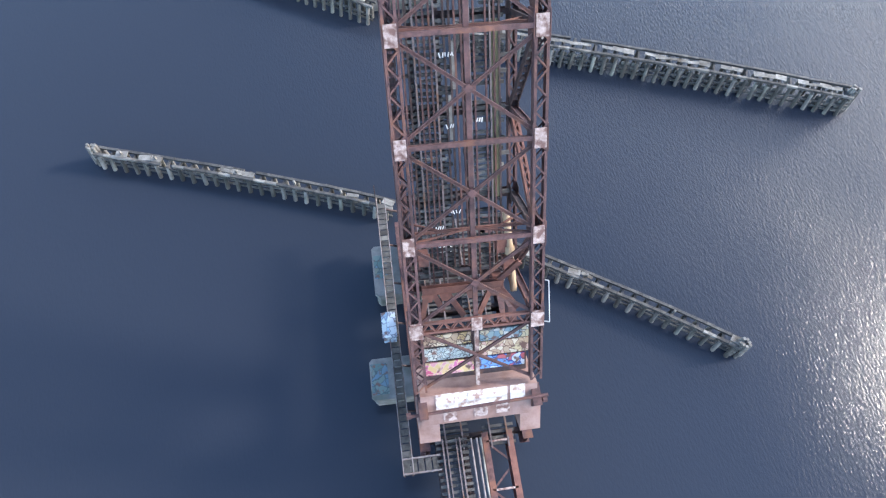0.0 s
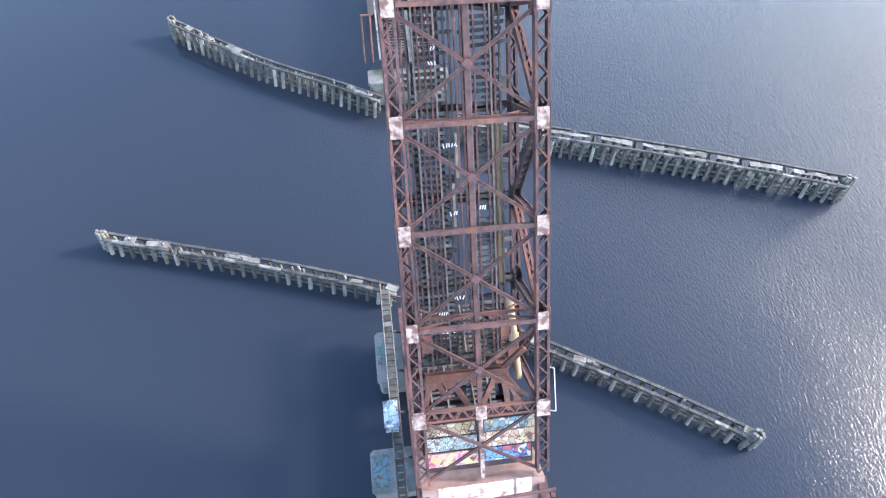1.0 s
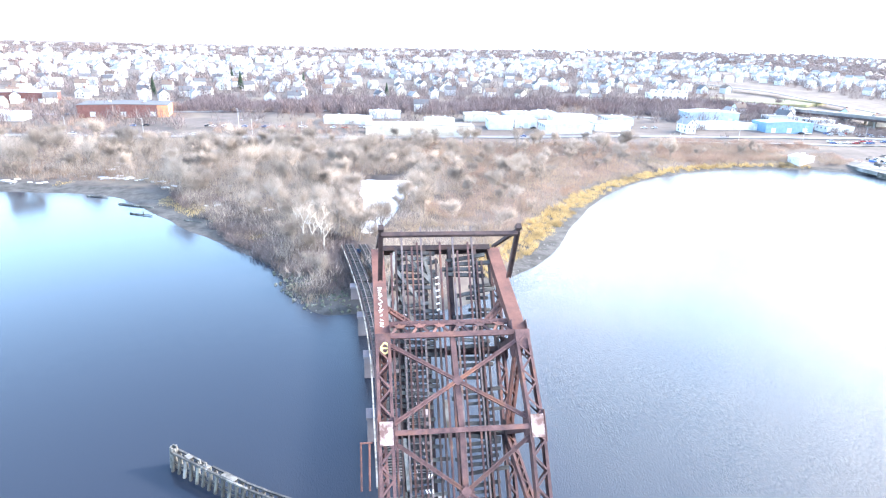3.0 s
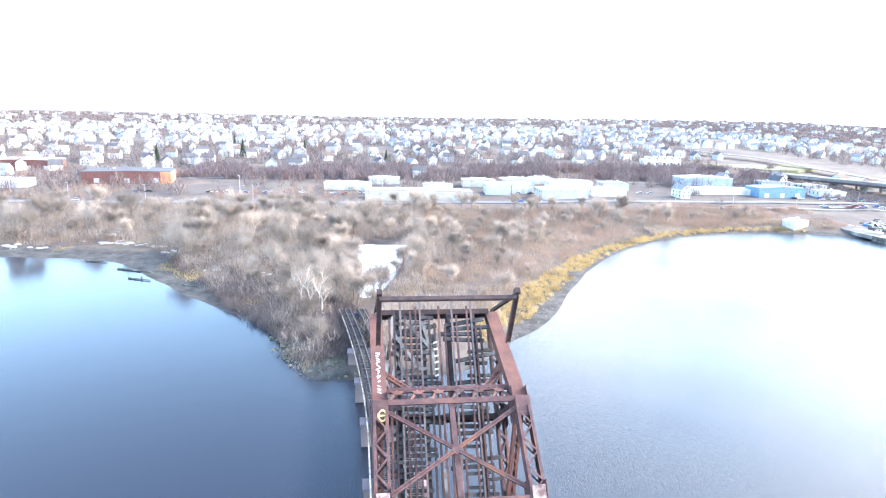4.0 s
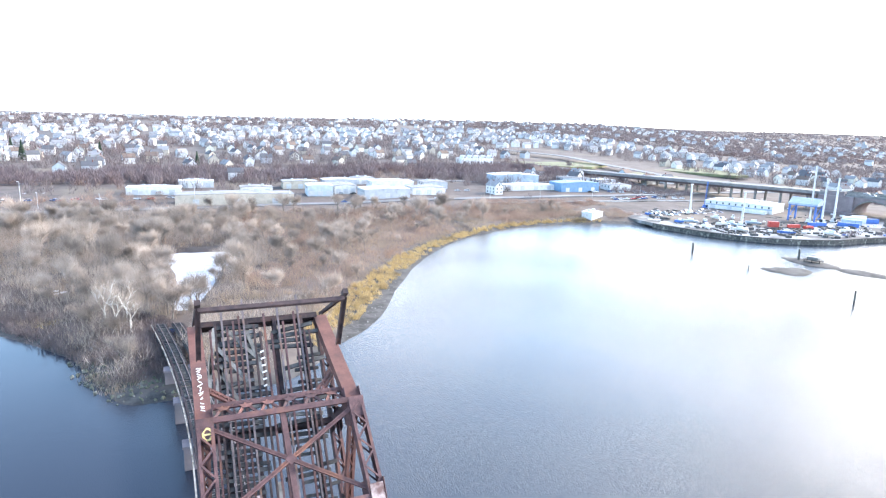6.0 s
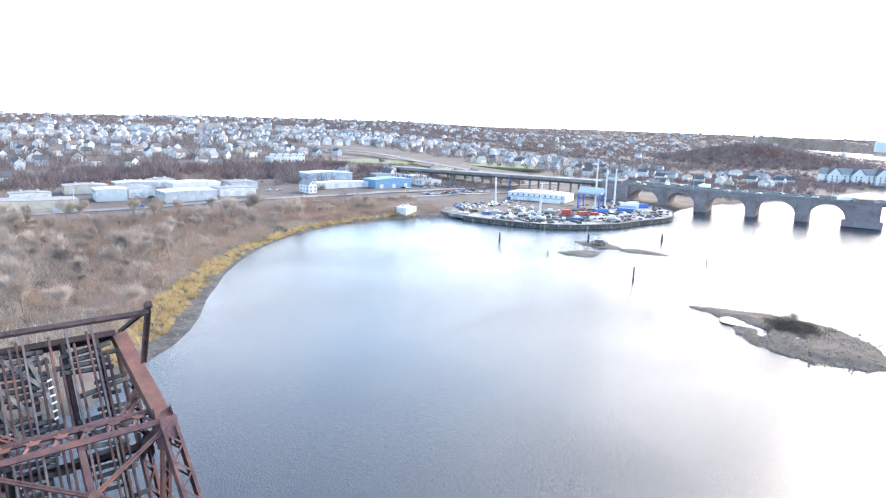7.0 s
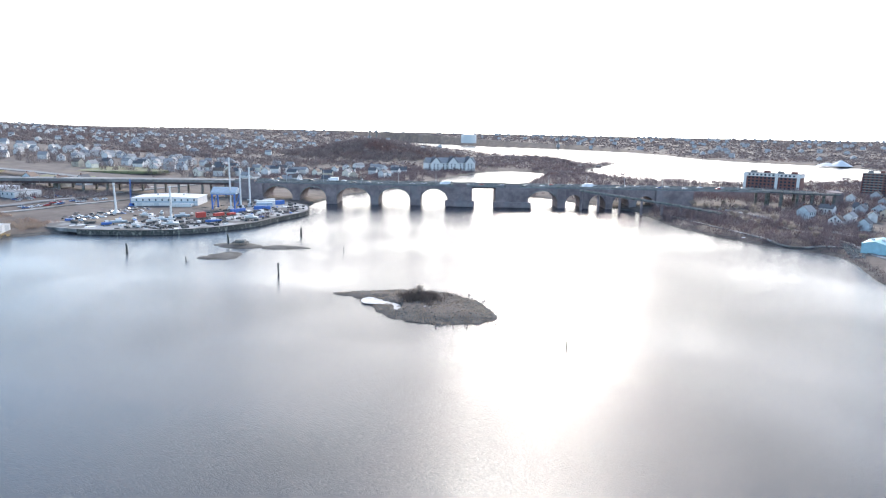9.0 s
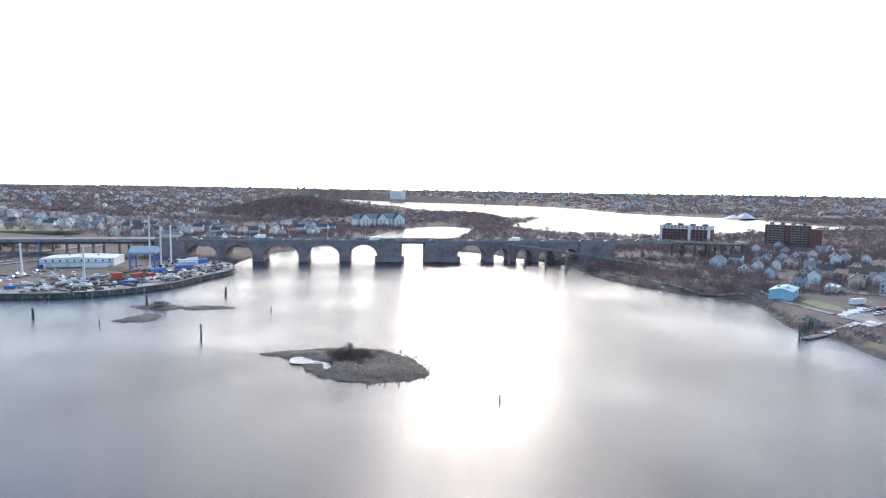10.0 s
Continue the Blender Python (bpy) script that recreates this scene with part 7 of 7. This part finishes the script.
part("cover", Geo().prism([(-7.5, -9, 11.8), (7.5, -9, 11.8), (7.5, -9, 13), (0, -9, 16.5), (-7.5, -9, 13)], (0, 18, 0)), pale_blue_clad, lift)
for s in (-1, 1):
    part("brace", Geo().beam((-7, s * 8, 3), (7, s * 8, 11), 0.4, 0.4), blue_steel, lift)
red_paint = paint("red_container", (0.48, 0.06, 0.045), 0.5)
box_mesh = {}


def container(x, y, turn, mat, word, size=(2.5, 6.1, 2.6), stack=0):
    t = thing("shipping_container", f"{word} steel container standing in the boatyard", "container", "containers", "", (x, y, Z + stack), turn)
    w, d, h = size
    part("body", Geo().box((0, 0, h / 2), size), mat, t)
    for s in (-1, 1):
        for k in range(8):
            part("rib", Geo().box((s * (w / 2 + 0.03), -d / 2 + (k + 0.5) * d / 8, h / 2), (0.06, d / 16, h * 0.92)), mat, t)
    part("door_bar", Geo().box((0, -d / 2 - 0.04, h / 2), (0.12, 0.08, h * 0.9)), galvanised, t)


container(353, 274, 60, red_paint, "red", (3.0, 6, 3.6))
container(364, 268, 80, red_paint, "red", (2.5, 8, 2.2))
container(371, 263, 85, red_paint, "rusty red", (2.5, 6, 1.8))
container(420, 268, 40, pale_blue_clad, "pale blue", (3.0, 12, 3.4))
container(432, 274, 30, white_paint, "white", (4.0, 14, 3.8))
container(441, 268, 70, blue_steel, "blue", (3.0, 9, 3.2))
container(446, 280, 70, white_paint, "white", (3.0, 10, 3.4))
container(408, 262, 30, blue_steel, "blue", (2.5, 12, 2.6))
container(386, 268, 75, blue_steel, "blue", (2.5, 12, 2.6))


def boat(x, y, turn, length, mat, word):
    t = thing("boat", f"{word} motor boat laid up on blocks", "boat", "boats", "", (x, y, Z), turn)
    g, n, w = Geo(), 8, length * 0.15
    secs = []
    for k in range(n + 1):
        f = k / n
        b = w * (1 - max(0, f - 0.45) ** 2 * 3.1)
        secs.append([Vector((-b, (f - 0.5) * length, 2.1 + f * 0.5)), Vector((-b * 0.6, (f - 0.5) * length, 1.2)), Vector((0, (f - 0.5) * length, 0.8 + max(0, f - 0.7) * 2)), Vector((b * 0.6, (f - 0.5) * length, 1.2)), Vector((b, (f - 0.5) * length, 2.1 + f * 0.5))])
    v = [p for s in secs for p in s]
    f = [(5 * k + j, 5 * k + j + 1, 5 * k + j + 6, 5 * k + j + 5) for k in range(n) for j in range(4)] + [(5 * k + 4, 5 * k, 5 * k + 5, 5 * k + 9) for k in range(n)] + [(4, 3, 2, 1, 0)]
    part("hull", g.add(v, f), mat, t)
    cuddy = part("cabin", Geo().prism([(-w * 0.6, -length * 0.2, 2.3), (w * 0.6, -length * 0.2, 2.3), (w * 0.5, -length * 0.2, 3.6), (-w * 0.5, -length * 0.2, 3.6)], (0, length * 0.35, 0)), white_paint, t)
    part("windscreen", Geo().box((0, length * 0.155, 3.1), (w * 0.95, 0.06, 0.6)), glass_dark, cuddy)
    for s in (-0.3, 0.25):
        part("block", Geo().box((0, s * length, 0.4), (w, 0.6, 1.0)), timber, t)


for k in range(8):
    boat(308 + k * 6 + rnd.uniform(-3, 3), 300 - (6 if k % 2 else 0) + rnd.uniform(-22, 14), rnd.uniform(0, 180), rnd.uniform(6, 11), white_paint if k % 3 else pale_blue_clad, "white" if k % 3 else "pale blue")
for k in range(24):
    car(rnd.choice((0, 0, 1, 2, 4)), 312 + k * 2.7 + rnd.uniform(-1, 1), 330 + (k % 3) * 8 + rnd.uniform(-1, 1), Z, rnd.choice((0, 180, 15)), "parked in the boatyard")
heap = Geo()
for k in range(170):
    x, y = rnd.uniform(285, 400), rnd.uniform(236, 268)
    if (x - 300) * 0.2 + 240 < y and inside_and_far(np.array(o), np.array([x]), np.array([y]))[0][0]:
        a = rnd.uniform(0, 3.14)
        heap.beam((x, y, Z + 0.3), (x + math.cos(a) * rnd.uniform(2, 6), y + math.sin(a) * rnd.uniform(2, 6), Z + rnd.uniform(0.3, 0.9)), 0.5, 0.5)
tagged(new("timber_heap", heap.mesh("timber_heap", timber_dark)), "heaps of dark timbers and scrap along the sea wall", "scrap", "", "stuff")
drift = Geo()
for k in range(60):
    x, y, s = rnd.uniform(290, 440), rnd.uniform(252, 330), rnd.uniform(0.8, 2.6)
    drift.prism([(x + s * 1.6 * math.cos(a * 0.7854) * rnd.uniform(0.7, 1.2), y + s * math.sin(a * 0.7854) * rnd.uniform(0.7, 1.2), Z - 0.05) for a in range(8)], (0, 0, 0.15))
tagged(new("snow_patches", drift.mesh("snow_patches", snow)), "patches of old snow on the yard", "snow", "", "stuff")
yard_in = lambda x, y: inside_and_far(np.array(o), np.array([x]), np.array([y]))
for name, mat, n, words in (("yard_clutter", timber_dark, 320, "dark pallets, spars and scrap strewn over the boatyard"), ("yard_crates", white_paint, 46, "white crates, tanks and covered gear in the boatyard"), ("yard_drums", blue_steel, 18, "blue drums and tarpaulins in the boatyard")):
    g = Geo()
    while n:
        x, y = rnd.uniform(268, 460), rnd.uniform(222, 372)
        on, far_in = yard_in(x, y)
        if on[0] and far_in[0] > 3 and not (abs(x - 402) < 26 and abs(y - 339) < 30) and rnd.random() < (1.0 if y < 300 else 0.5):
            s = rnd.uniform(0.5, 1.5)
            g.box((0, 0, 0), (s * rnd.uniform(0.8, 3.2), s * rnd.uniform(0.7, 1.6), s * rnd.uniform(0.5, 1.4)), pose(x, y, Z + s * 0.35, 0, 0, rnd.uniform(0, 180)))
            n -= 1
    tagged(new(name, g.mesh(name, mat)), words, "clutter", "", "stuff")
for k in range(6):
    u = 0.08 + 0.14 * k
    p, q = YARD[int(u * (len(YARD) - 1))], np.array([370, 300])
    x, y = p + (q - p) * rnd.uniform(0.12, 0.3)
    boat(float(x), float(y), rnd.uniform(0, 180), rnd.uniform(6, 11), white_paint if k % 3 else blue_steel, "white" if k % 3 else "blue")
shed("white_hut", 262, 340, 20, 13, 8, 3.4, white_paint, "small white hut behind the point", white_roof, 0.8, 2)

# ---- islands, piles ----
for x, y, h, lean in ((251, 240, 4.4, 0.02), (235, 144, 5.0, 0.05), (332, 187, 4.5, 0.0), (179.5, 14.5, 2.4, 0.0), (346, 12, 1.4, 0.0), (286.6, 206, 6.0, 0.0), (292, 140, 2.6, 0.0), (244, 199, 2.0, 0.0)):
    t = thing("mooring_pile", "dark broken timber pile standing in the river", "pile", "mooring piles", "", (x, y, 0), rnd.uniform(0, 360))
    part("shaft", Geo().tube((0, 0, -2), (lean * h, 0, h), 0.45 if h > 2.7 else 0.3, 0.36 if h > 2.7 else 0.26, 9), pile_wet, t)
    if h > 4:
        part("second_shaft", Geo().tube((0.6, 0.2, -2), (0.4, 0.1, h * 0.82), 0.35, 0.3, 8), pile_wet, t)
r8 = np.random.RandomState(8)
isle_rocks = Geo()
for k in range(120):
    p = ISLAND[r8.randint(0, len(ISLAND))]
    q = p + r8.normal(0, 1.2, 2)
    s = r8.uniform(0.15, 0.4) * (1.3 if q[1] < 60 else 0.7)
    m = pose(q[0], q[1], 0.15, *r8.uniform(0, 360, 3)) @ Matrix.Diagonal((s, s * 0.8, s * 0.6, 1))
    v = [m @ Vector(c) for c in ((1, 0, 0), (-1, 0, 0), (0, 1, 0), (0, -1, 0), (0, 0, 1), (0, 0, -1))]
    isle_rocks.add(v, [(0, 2, 4), (2, 1, 4), (1, 3, 4), (3, 0, 4), (2, 0, 5), (1, 2, 5), (3, 1, 5), (0, 3, 5)])
tagged(new("island_rocks", isle_rocks.mesh("island_rocks", stone_dark)), "dark stones round the edge of the small island", "rocks", "", "stuff")
ix, iy = r8.normal(214, 3.0, 130), r8.normal(72, 4.0, 130)
scrub_mat = surface("dark_scrub", (0.085, 0.066, 0.056), (0.17, 0.137, 0.12), 0.3, 0.95, 0.0, thin=0.2)
blades((ix, iy), 2.4, 0.08, 22, 0.9, scrub_mat, "island_scrub", "dark leafless scrub on the small island", "scrub", 14, 0.7)
ix, iy = r8.uniform(186, 232, 2600), r8.uniform(40, 112, 2600)
on, di = inside_and_far(ISLAND, ix, iy)
blades((ix[on & (di > 1.5)], iy[on & (di > 1.5)]), 0.35, 0.09, 7, 0.9, brush_mat, "island_grass", "flattened dark grass on the small island", "grass", 15, 0.6)
plant(TREES[1], 216.5, 71.5, 0.7, "small bare leaning tree on the island", "island tree")
plant(TREES[3], 214.5, 74.0, 0.45, "small bare leaning tree on the island", "island tree")
plat = thing("island_hut", "low dark timber platform on the mud shoal", "platform", "", "", (288, 199, 0.3), 15)
part("deck", Geo().box((0, 0, 1.5), (5, 8, 0.3)), timber_dark, plat)
part("box", Geo().box((0, 0, 2.2), (3, 5, 1.2)), timber, plat)
for x in (-2.2, 2.2):
    for y in (-3.5, 0, 3.5):
        part("post", Geo().tube((x, y, -1.5), (x, y, 1.6), 0.16, 0.16, 6), timber_dark, plat)
mud = Geo()
mud.add([(x, y, 0.4) for x, y in POOL], [tuple(range(len(POOL)))])
whole("island_pool", mud, surface("thin_ice", (0.34, 0.34, 0.335), (0.56, 0.56, 0.56), 0.35, 0.6, 0.3, 0.0, (0.2, 0.185, 0.17), 0.5, 0.58), "pale ice pool on the island", "pool", "", "structure")
weed_g, wr = Geo(), random.Random(71)
for k in range(900):
    x, y = wr.uniform(186, 232), wr.uniform(40, 110)
    on, edge_far = inside_and_far(ISLAND, np.array([x]), np.array([y]))
    if not on[0] or (y > 74 and edge_far[0] > 2.2) or inside_and_far(POOL, np.array([x]), np.array([y]))[0][0]:
        continue
    s = wr.uniform(0.12, 0.5)
    m = pose(x, y, ground_z(x, y) + 0.05, wr.uniform(-15, 15), wr.uniform(-15, 15), wr.uniform(0, 360)) @ Matrix.Diagonal((s * 1.5, s, s * 0.55, 1))
    weed_g.add([m @ Vector(c) for c in ((1, 0, 0), (-1, 0, 0), (0, 1, 0), (0, -1, 0), (0, 0, 1), (0, 0, -1))], [(0, 2, 4), (2, 1, 4), (1, 3, 4), (3, 0, 4), (2, 0, 5), (1, 2, 5), (3, 1, 5), (0, 3, 5)])
tagged(new("island_rocks", weed_g.mesh("island_rocks", surface("weedy_stone", (0.06, 0.056, 0.05), (0.17, 0.16, 0.145), 0.8, 0.9, 0.3))), "dark weed-covered rocks strewn over the low island", "rocks", "", "stuff")
for k in range(3):
    shed("stilt_hut", 1200 + 60 * k, 90 - 30 * k, 0, 14, 10, 3, stone_dark, "dark low structure on the far spit", roof_mats[0], 0.6, 0)

# ---- right bank: flats, houses, boat ramp ----
def flats(x, y, turn, w, d, h, label, floors, bays, pale):
    z = ground_z(x, y)
    t = thing("apartment_block", label, "apartment block", "", "", (x, y, z), turn)
    part("wall", Geo().box((0, 0, h / 2 - 1), (w, d, h + 2)), brick_wall, t)
    part("parapet", Geo().box((0, 0, h + 0.2), (w + 0.5, d + 0.5, 0.5)), concrete, t)
    for k in range(4):
        part("roof_box", Geo().box((-w * 0.36 + k * w * 0.24, 0, h + 1.6), (w * 0.09, d * 0.4, 2.6)), concrete if k % 2 else brick_wall, t)
    win = Geo().box((0, 0, 0), (w / bays * 0.52, 0.2, h / floors * 0.55)).mesh("window", glass_dark)
    band = Geo().box((0, 0, 0), (w * 0.38, 0.9, h / floors * 0.34)).mesh("balcony", concrete)
    for f in range(floors):
        for s in (-1, 1):
            out = 0.4 if not pale and f == floors - 1 else 0.04
            for b in range(bays):
                part("window", win, None, t).location = (-w / 2 + (b + 0.5) * w / bays, s * (d / 2 + out), (f + 0.55) * h / floors)
            if pale:
                for q in (-0.27, 0.27):
                    part("balcony", band, None, t).location = (q * w, s * (d / 2 + 0.4), (f + 0.2) * h / floors)
    if not pale:
        part("top_storey", Geo().box((0, 0, h - h / floors * 0.5), (w + 0.7, d + 0.7, h / floors)), white_paint, t)
        for q in (-0.5, -0.1, 0.5):
            part("corner_bay", Geo().box((q * w * 0.94, -d / 2, h * 0.52), (w * 0.05, 1.4, h * 1.04)), white_paint, t)
            part("corner_bay", Geo().box((q * w * 0.94, d / 2, h * 0.52), (w * 0.05, 1.4, h * 1.04)), white_paint, t)
    return t


flats(812, -160, 65, 60, 20, 18, "long brick mill block with a pale top storey", 5, 14, False)
flats(748, -254, 67, 44, 20, 24, "tall brick apartment block with pale balcony bands", 9, 12, True)
part("side_wing", Geo().box((-27, 2, 10), (12, 22, 22)), brick_wall, bpy.data.objects["apartment_block.001"])
NEAR = [(516, -126, 3), (551, -149, 0), (484, -137, 0), (467, -149, 3), (500, -150, 0), (422, -152, 3), (470, -172, 4), (447, -170, 0), (435, -190, 5), (463, -203, 0), (418, -200, 4), (400, -206, 3), (650, -219, 4), (626, -226, 0), (600, -212, 0), (582, -244, 4), (560, -228, 0), (580, -180, 0), (535, -185, 5), (520, -170, 0), (545, -205, 0), (505, -190, 3), (520, -225, 4), (490, -215, 0), (540, -250, 5), (505, -250, 3)]
extra = random.Random(31)
for k in range(64):
    x, y = extra.uniform(440, 720), extra.uniform(-330, -135)
    if min(math.hypot(x - q[0], y - q[1]) for q in NEAR) > 13 and x * 0.3 + y < 20 and not (585 < x < 665 and y > -195):
        NEAR.append((x, y, extra.choice((0, 0, 1, 3, 4, 5))))
for k, (x, y, w) in enumerate(NEAR):
    r, s = extra.choice((0, 0, 1, 2)), 1.4 if k == 0 else extra.uniform(1.0, 1.35)
    h = house_at(x, y, (60, 150, 240, 65)[k % 4] + rnd.uniform(-8, 8), w, r, SIZES[k % 3], f"{wall_word[w]} wooden house on the near bank", None, k < 18, "bank houses")
    h.scale = (s * 0.74, s * 0.74, s * 0.74)
shed("boat_house", 386, -131, 62, 12, 21, 4.6, paint("aqua_cladding", (0.26, 0.46, 0.53), 0.5), "aqua-painted metal boat house near the shore", paint("aqua_roof", (0.24, 0.46, 0.51), 0.6), 1.6, 1, 4)
shed("white_hut", 410, -166, 60, 7, 11, 3.2, white_paint, "small white hut beside the street", white_roof, 0.8, 1)
trailer = thing("trailer", "white box trailer parked beside the lot", "trailer", "", "", (366, -161, ground_z(366, -161)), 30)
part("cargo_box", Geo().box((0, 0, 2.1), (2.4, 10, 2.7)), white_paint, trailer)
for u in (-0.9, 0.9):
    for w in (-3.4, -2.2, 3.6):
        part("wheel", wheel_mesh, None, trailer).location = (u, w, 0.33)
park = Geo().prism([(x, y, 1.0) for x, y in ((327, -136), (341, -147), (362, -176), (340, -182), (318, -168), (313, -144))], (0, 0, 2.35))
whole("parking_lot", park, pale_road, "pale asphalt parking lot by the ramp", "parking lot", "", "structure")
for k in range(10):
    u, v = k % 5, k // 5
    car(k % 5, 338 + u * 3.0 + v * 8, -158 - u * 4.2 + v * 2, 3.36, 36, "parked by the boat ramp")
for k in range(6):
    u = k - 2.5
    part("stall_line", Geo().beam((330 + u * 1.6, -146 - u * 2.4, 3.37), (334 + u * 1.6, -143 - u * 2.4, 3.37), 0.25, 0.03), white_paint, bpy.data.objects["parking_lot"])
berm = Geo()
for k in range(40):
    x, y, s = 331 + k * 0.62 + rnd.uniform(-2, 2), -139.5 - k * 0.5 + rnd.uniform(-1, 1), rnd.uniform(0.6, 1.8)
    berm.prism([(x + s * 1.5 * math.cos(a * 0.7854) * rnd.uniform(0.7, 1.2), y + s * math.sin(a * 0.7854) * rnd.uniform(0.7, 1.2), 3.3) for a in range(8)], (0, 0, rnd.uniform(0.15, 0.5)))
tagged(new("snow_bank", berm.mesh("snow_bank", snow)), "ploughed snow along the edge of the parking lot", "snow", "", "stuff")
lawn = Geo().prism([(x, y, 1.0) for x, y in ((384, -150), (372, -134), (350, -138), (345, -145), (366, -172), (392, -172))], (0, 0, 2.1))
whole("lawn", lawn, grass, "worn winter lawn behind the boat house", "grass", "", "structure")
dock = thing("dock", "pale gangway and floating dock with timber piles", "dock")
part("gangway", Geo().beam((314, -139, 3.4), (298, -119.5, 1.1), 3.2, 0.3), galvanised, dock)
for q in (-1.05, 1.05):
    part("handrail", Geo().beam((313 + q, -138 - q * 0.8, 3.9), (299 + q, -121 - q * 0.8, 2.1), 0.1, 0.1), galvanised, dock)
part("float", Geo().beam((300, -122, 0.45), (287, -106.5, 0.45), 3.0, 0.7), timber, dock)
part("ramp_slab", Geo().beam((317, -148, 3.6), (293, -121, 0.1), 6.5, 0.3), galvanised, dock)
part("ramp_kerb", Geo().beam((317, -151, 3.0), (296, -127, 0.5), 1.2, 0.7), concrete, dock)
for k in range(14):
    x, y = 289 + k * 1.4 + 2.2 * (k % 2), -105.5 - k * 0.95
    part("post", Geo().tube((x, y, -2), (x, y, 4.2 + 0.8 * (k % 3)), 0.2, 0.18, 7), timber_dark, dock)
rip = Geo()
for (x0, y0), (x1, y1), n in (((405, -121), (369, -117), 190), ((328, -122), (306, -120), 150), ((300, -131), (270, -136), 170)):
    for k in range(n):
        q = rnd.random()
        x, y, s = x0 + (x1 - x0) * q + rnd.uniform(-3, 3), y0 + (y1 - y0) * q + rnd.uniform(-3, 3), rnd.uniform(0.4, 1.0)
        z = max(ground_z(x, y), 0) + 0.15
        m = pose(x, y, z, rnd.uniform(0, 360), rnd.uniform(0, 360), rnd.uniform(0, 360)) @ Matrix.Diagonal((s, s * 0.8, s * 0.7, 1))
        v = [m @ Vector(c) for c in ((1, 0, 0), (-1, 0, 0), (0, 1, 0), (0, -1, 0), (0, 0, 1), (0, 0, -1))]
        rip.add(v, [(0, 2, 4), (2, 1, 4), (1, 3, 4), (3, 0, 4), (2, 0, 5), (1, 2, 5), (3, 1, 5), (0, 3, 5)])
tagged(new("riprap", rip.mesh("riprap", concrete)), "grey broken stone along the boat ramp shore", "rocks", "", "stuff")
br = np.random.RandomState(6)
bx2, by2 = scatter(16000, (280, 560, -300, 10), lambda x, y, d: (d > 1) & (d < 75) & ~((np.abs(x - 355) < 40) & (np.abs(y + 150) < 32)), 33)
blades((bx2, by2), 1.5, 0.06, 14, 0.8, bank_wood, "bank_brush", "brown scrub on the near bank", "brush", 16, 0.9)
for k in range(26):
    x, y = 400 + k * 7 + rnd.uniform(-3, 3), -112 + k * 2.6 + rnd.uniform(-40, 8)
    if ground_z(x, y) > 0.5:
        plant(rnd.choice(TREES), x, y, rnd.uniform(0.55, 0.9), "leafless street tree on the near bank", "bank trees")

# ---- harbour beyond ----
tank_t = thing("storage_tank", "huge pale storage tank on the horizon", "tank", "", "", (3047, 778, 12), 0)
part("shell", Geo().tube((0, 0, 0), (0, 0, 40), 38, 38, 32), white_paint, tank_t)
part("dome", Geo().tube((0, 0, 40), (0, 0, 44), 38, 12, 32), white_paint, tank_t)
salt = thing("salt_pile", "white peaked salt heap by the harbour", "heap", "", "", (1607, -437, 3), 0)
part("mound", Geo().tube((0, -12, 0), (0, -12, 13), 24, 2, 14).tube((4, 14, 0), (4, 14, 7), 22, 3, 14), snow, salt)
for k, (x, y, h) in enumerate(((2400, 1000, 90), (2450, 1050, 90), (3300, 700, 70), (2500, -900, 60), (2700, 300, 55))):
    t = thing("smokestack", "thin pale chimney on the horizon", "chimney", "chimneys", "", (x, y, 4), 0)
    part("shaft", Geo().tube((0, 0, 0), (0, 0, h), 3.0, 2.0, 10), concrete, t)
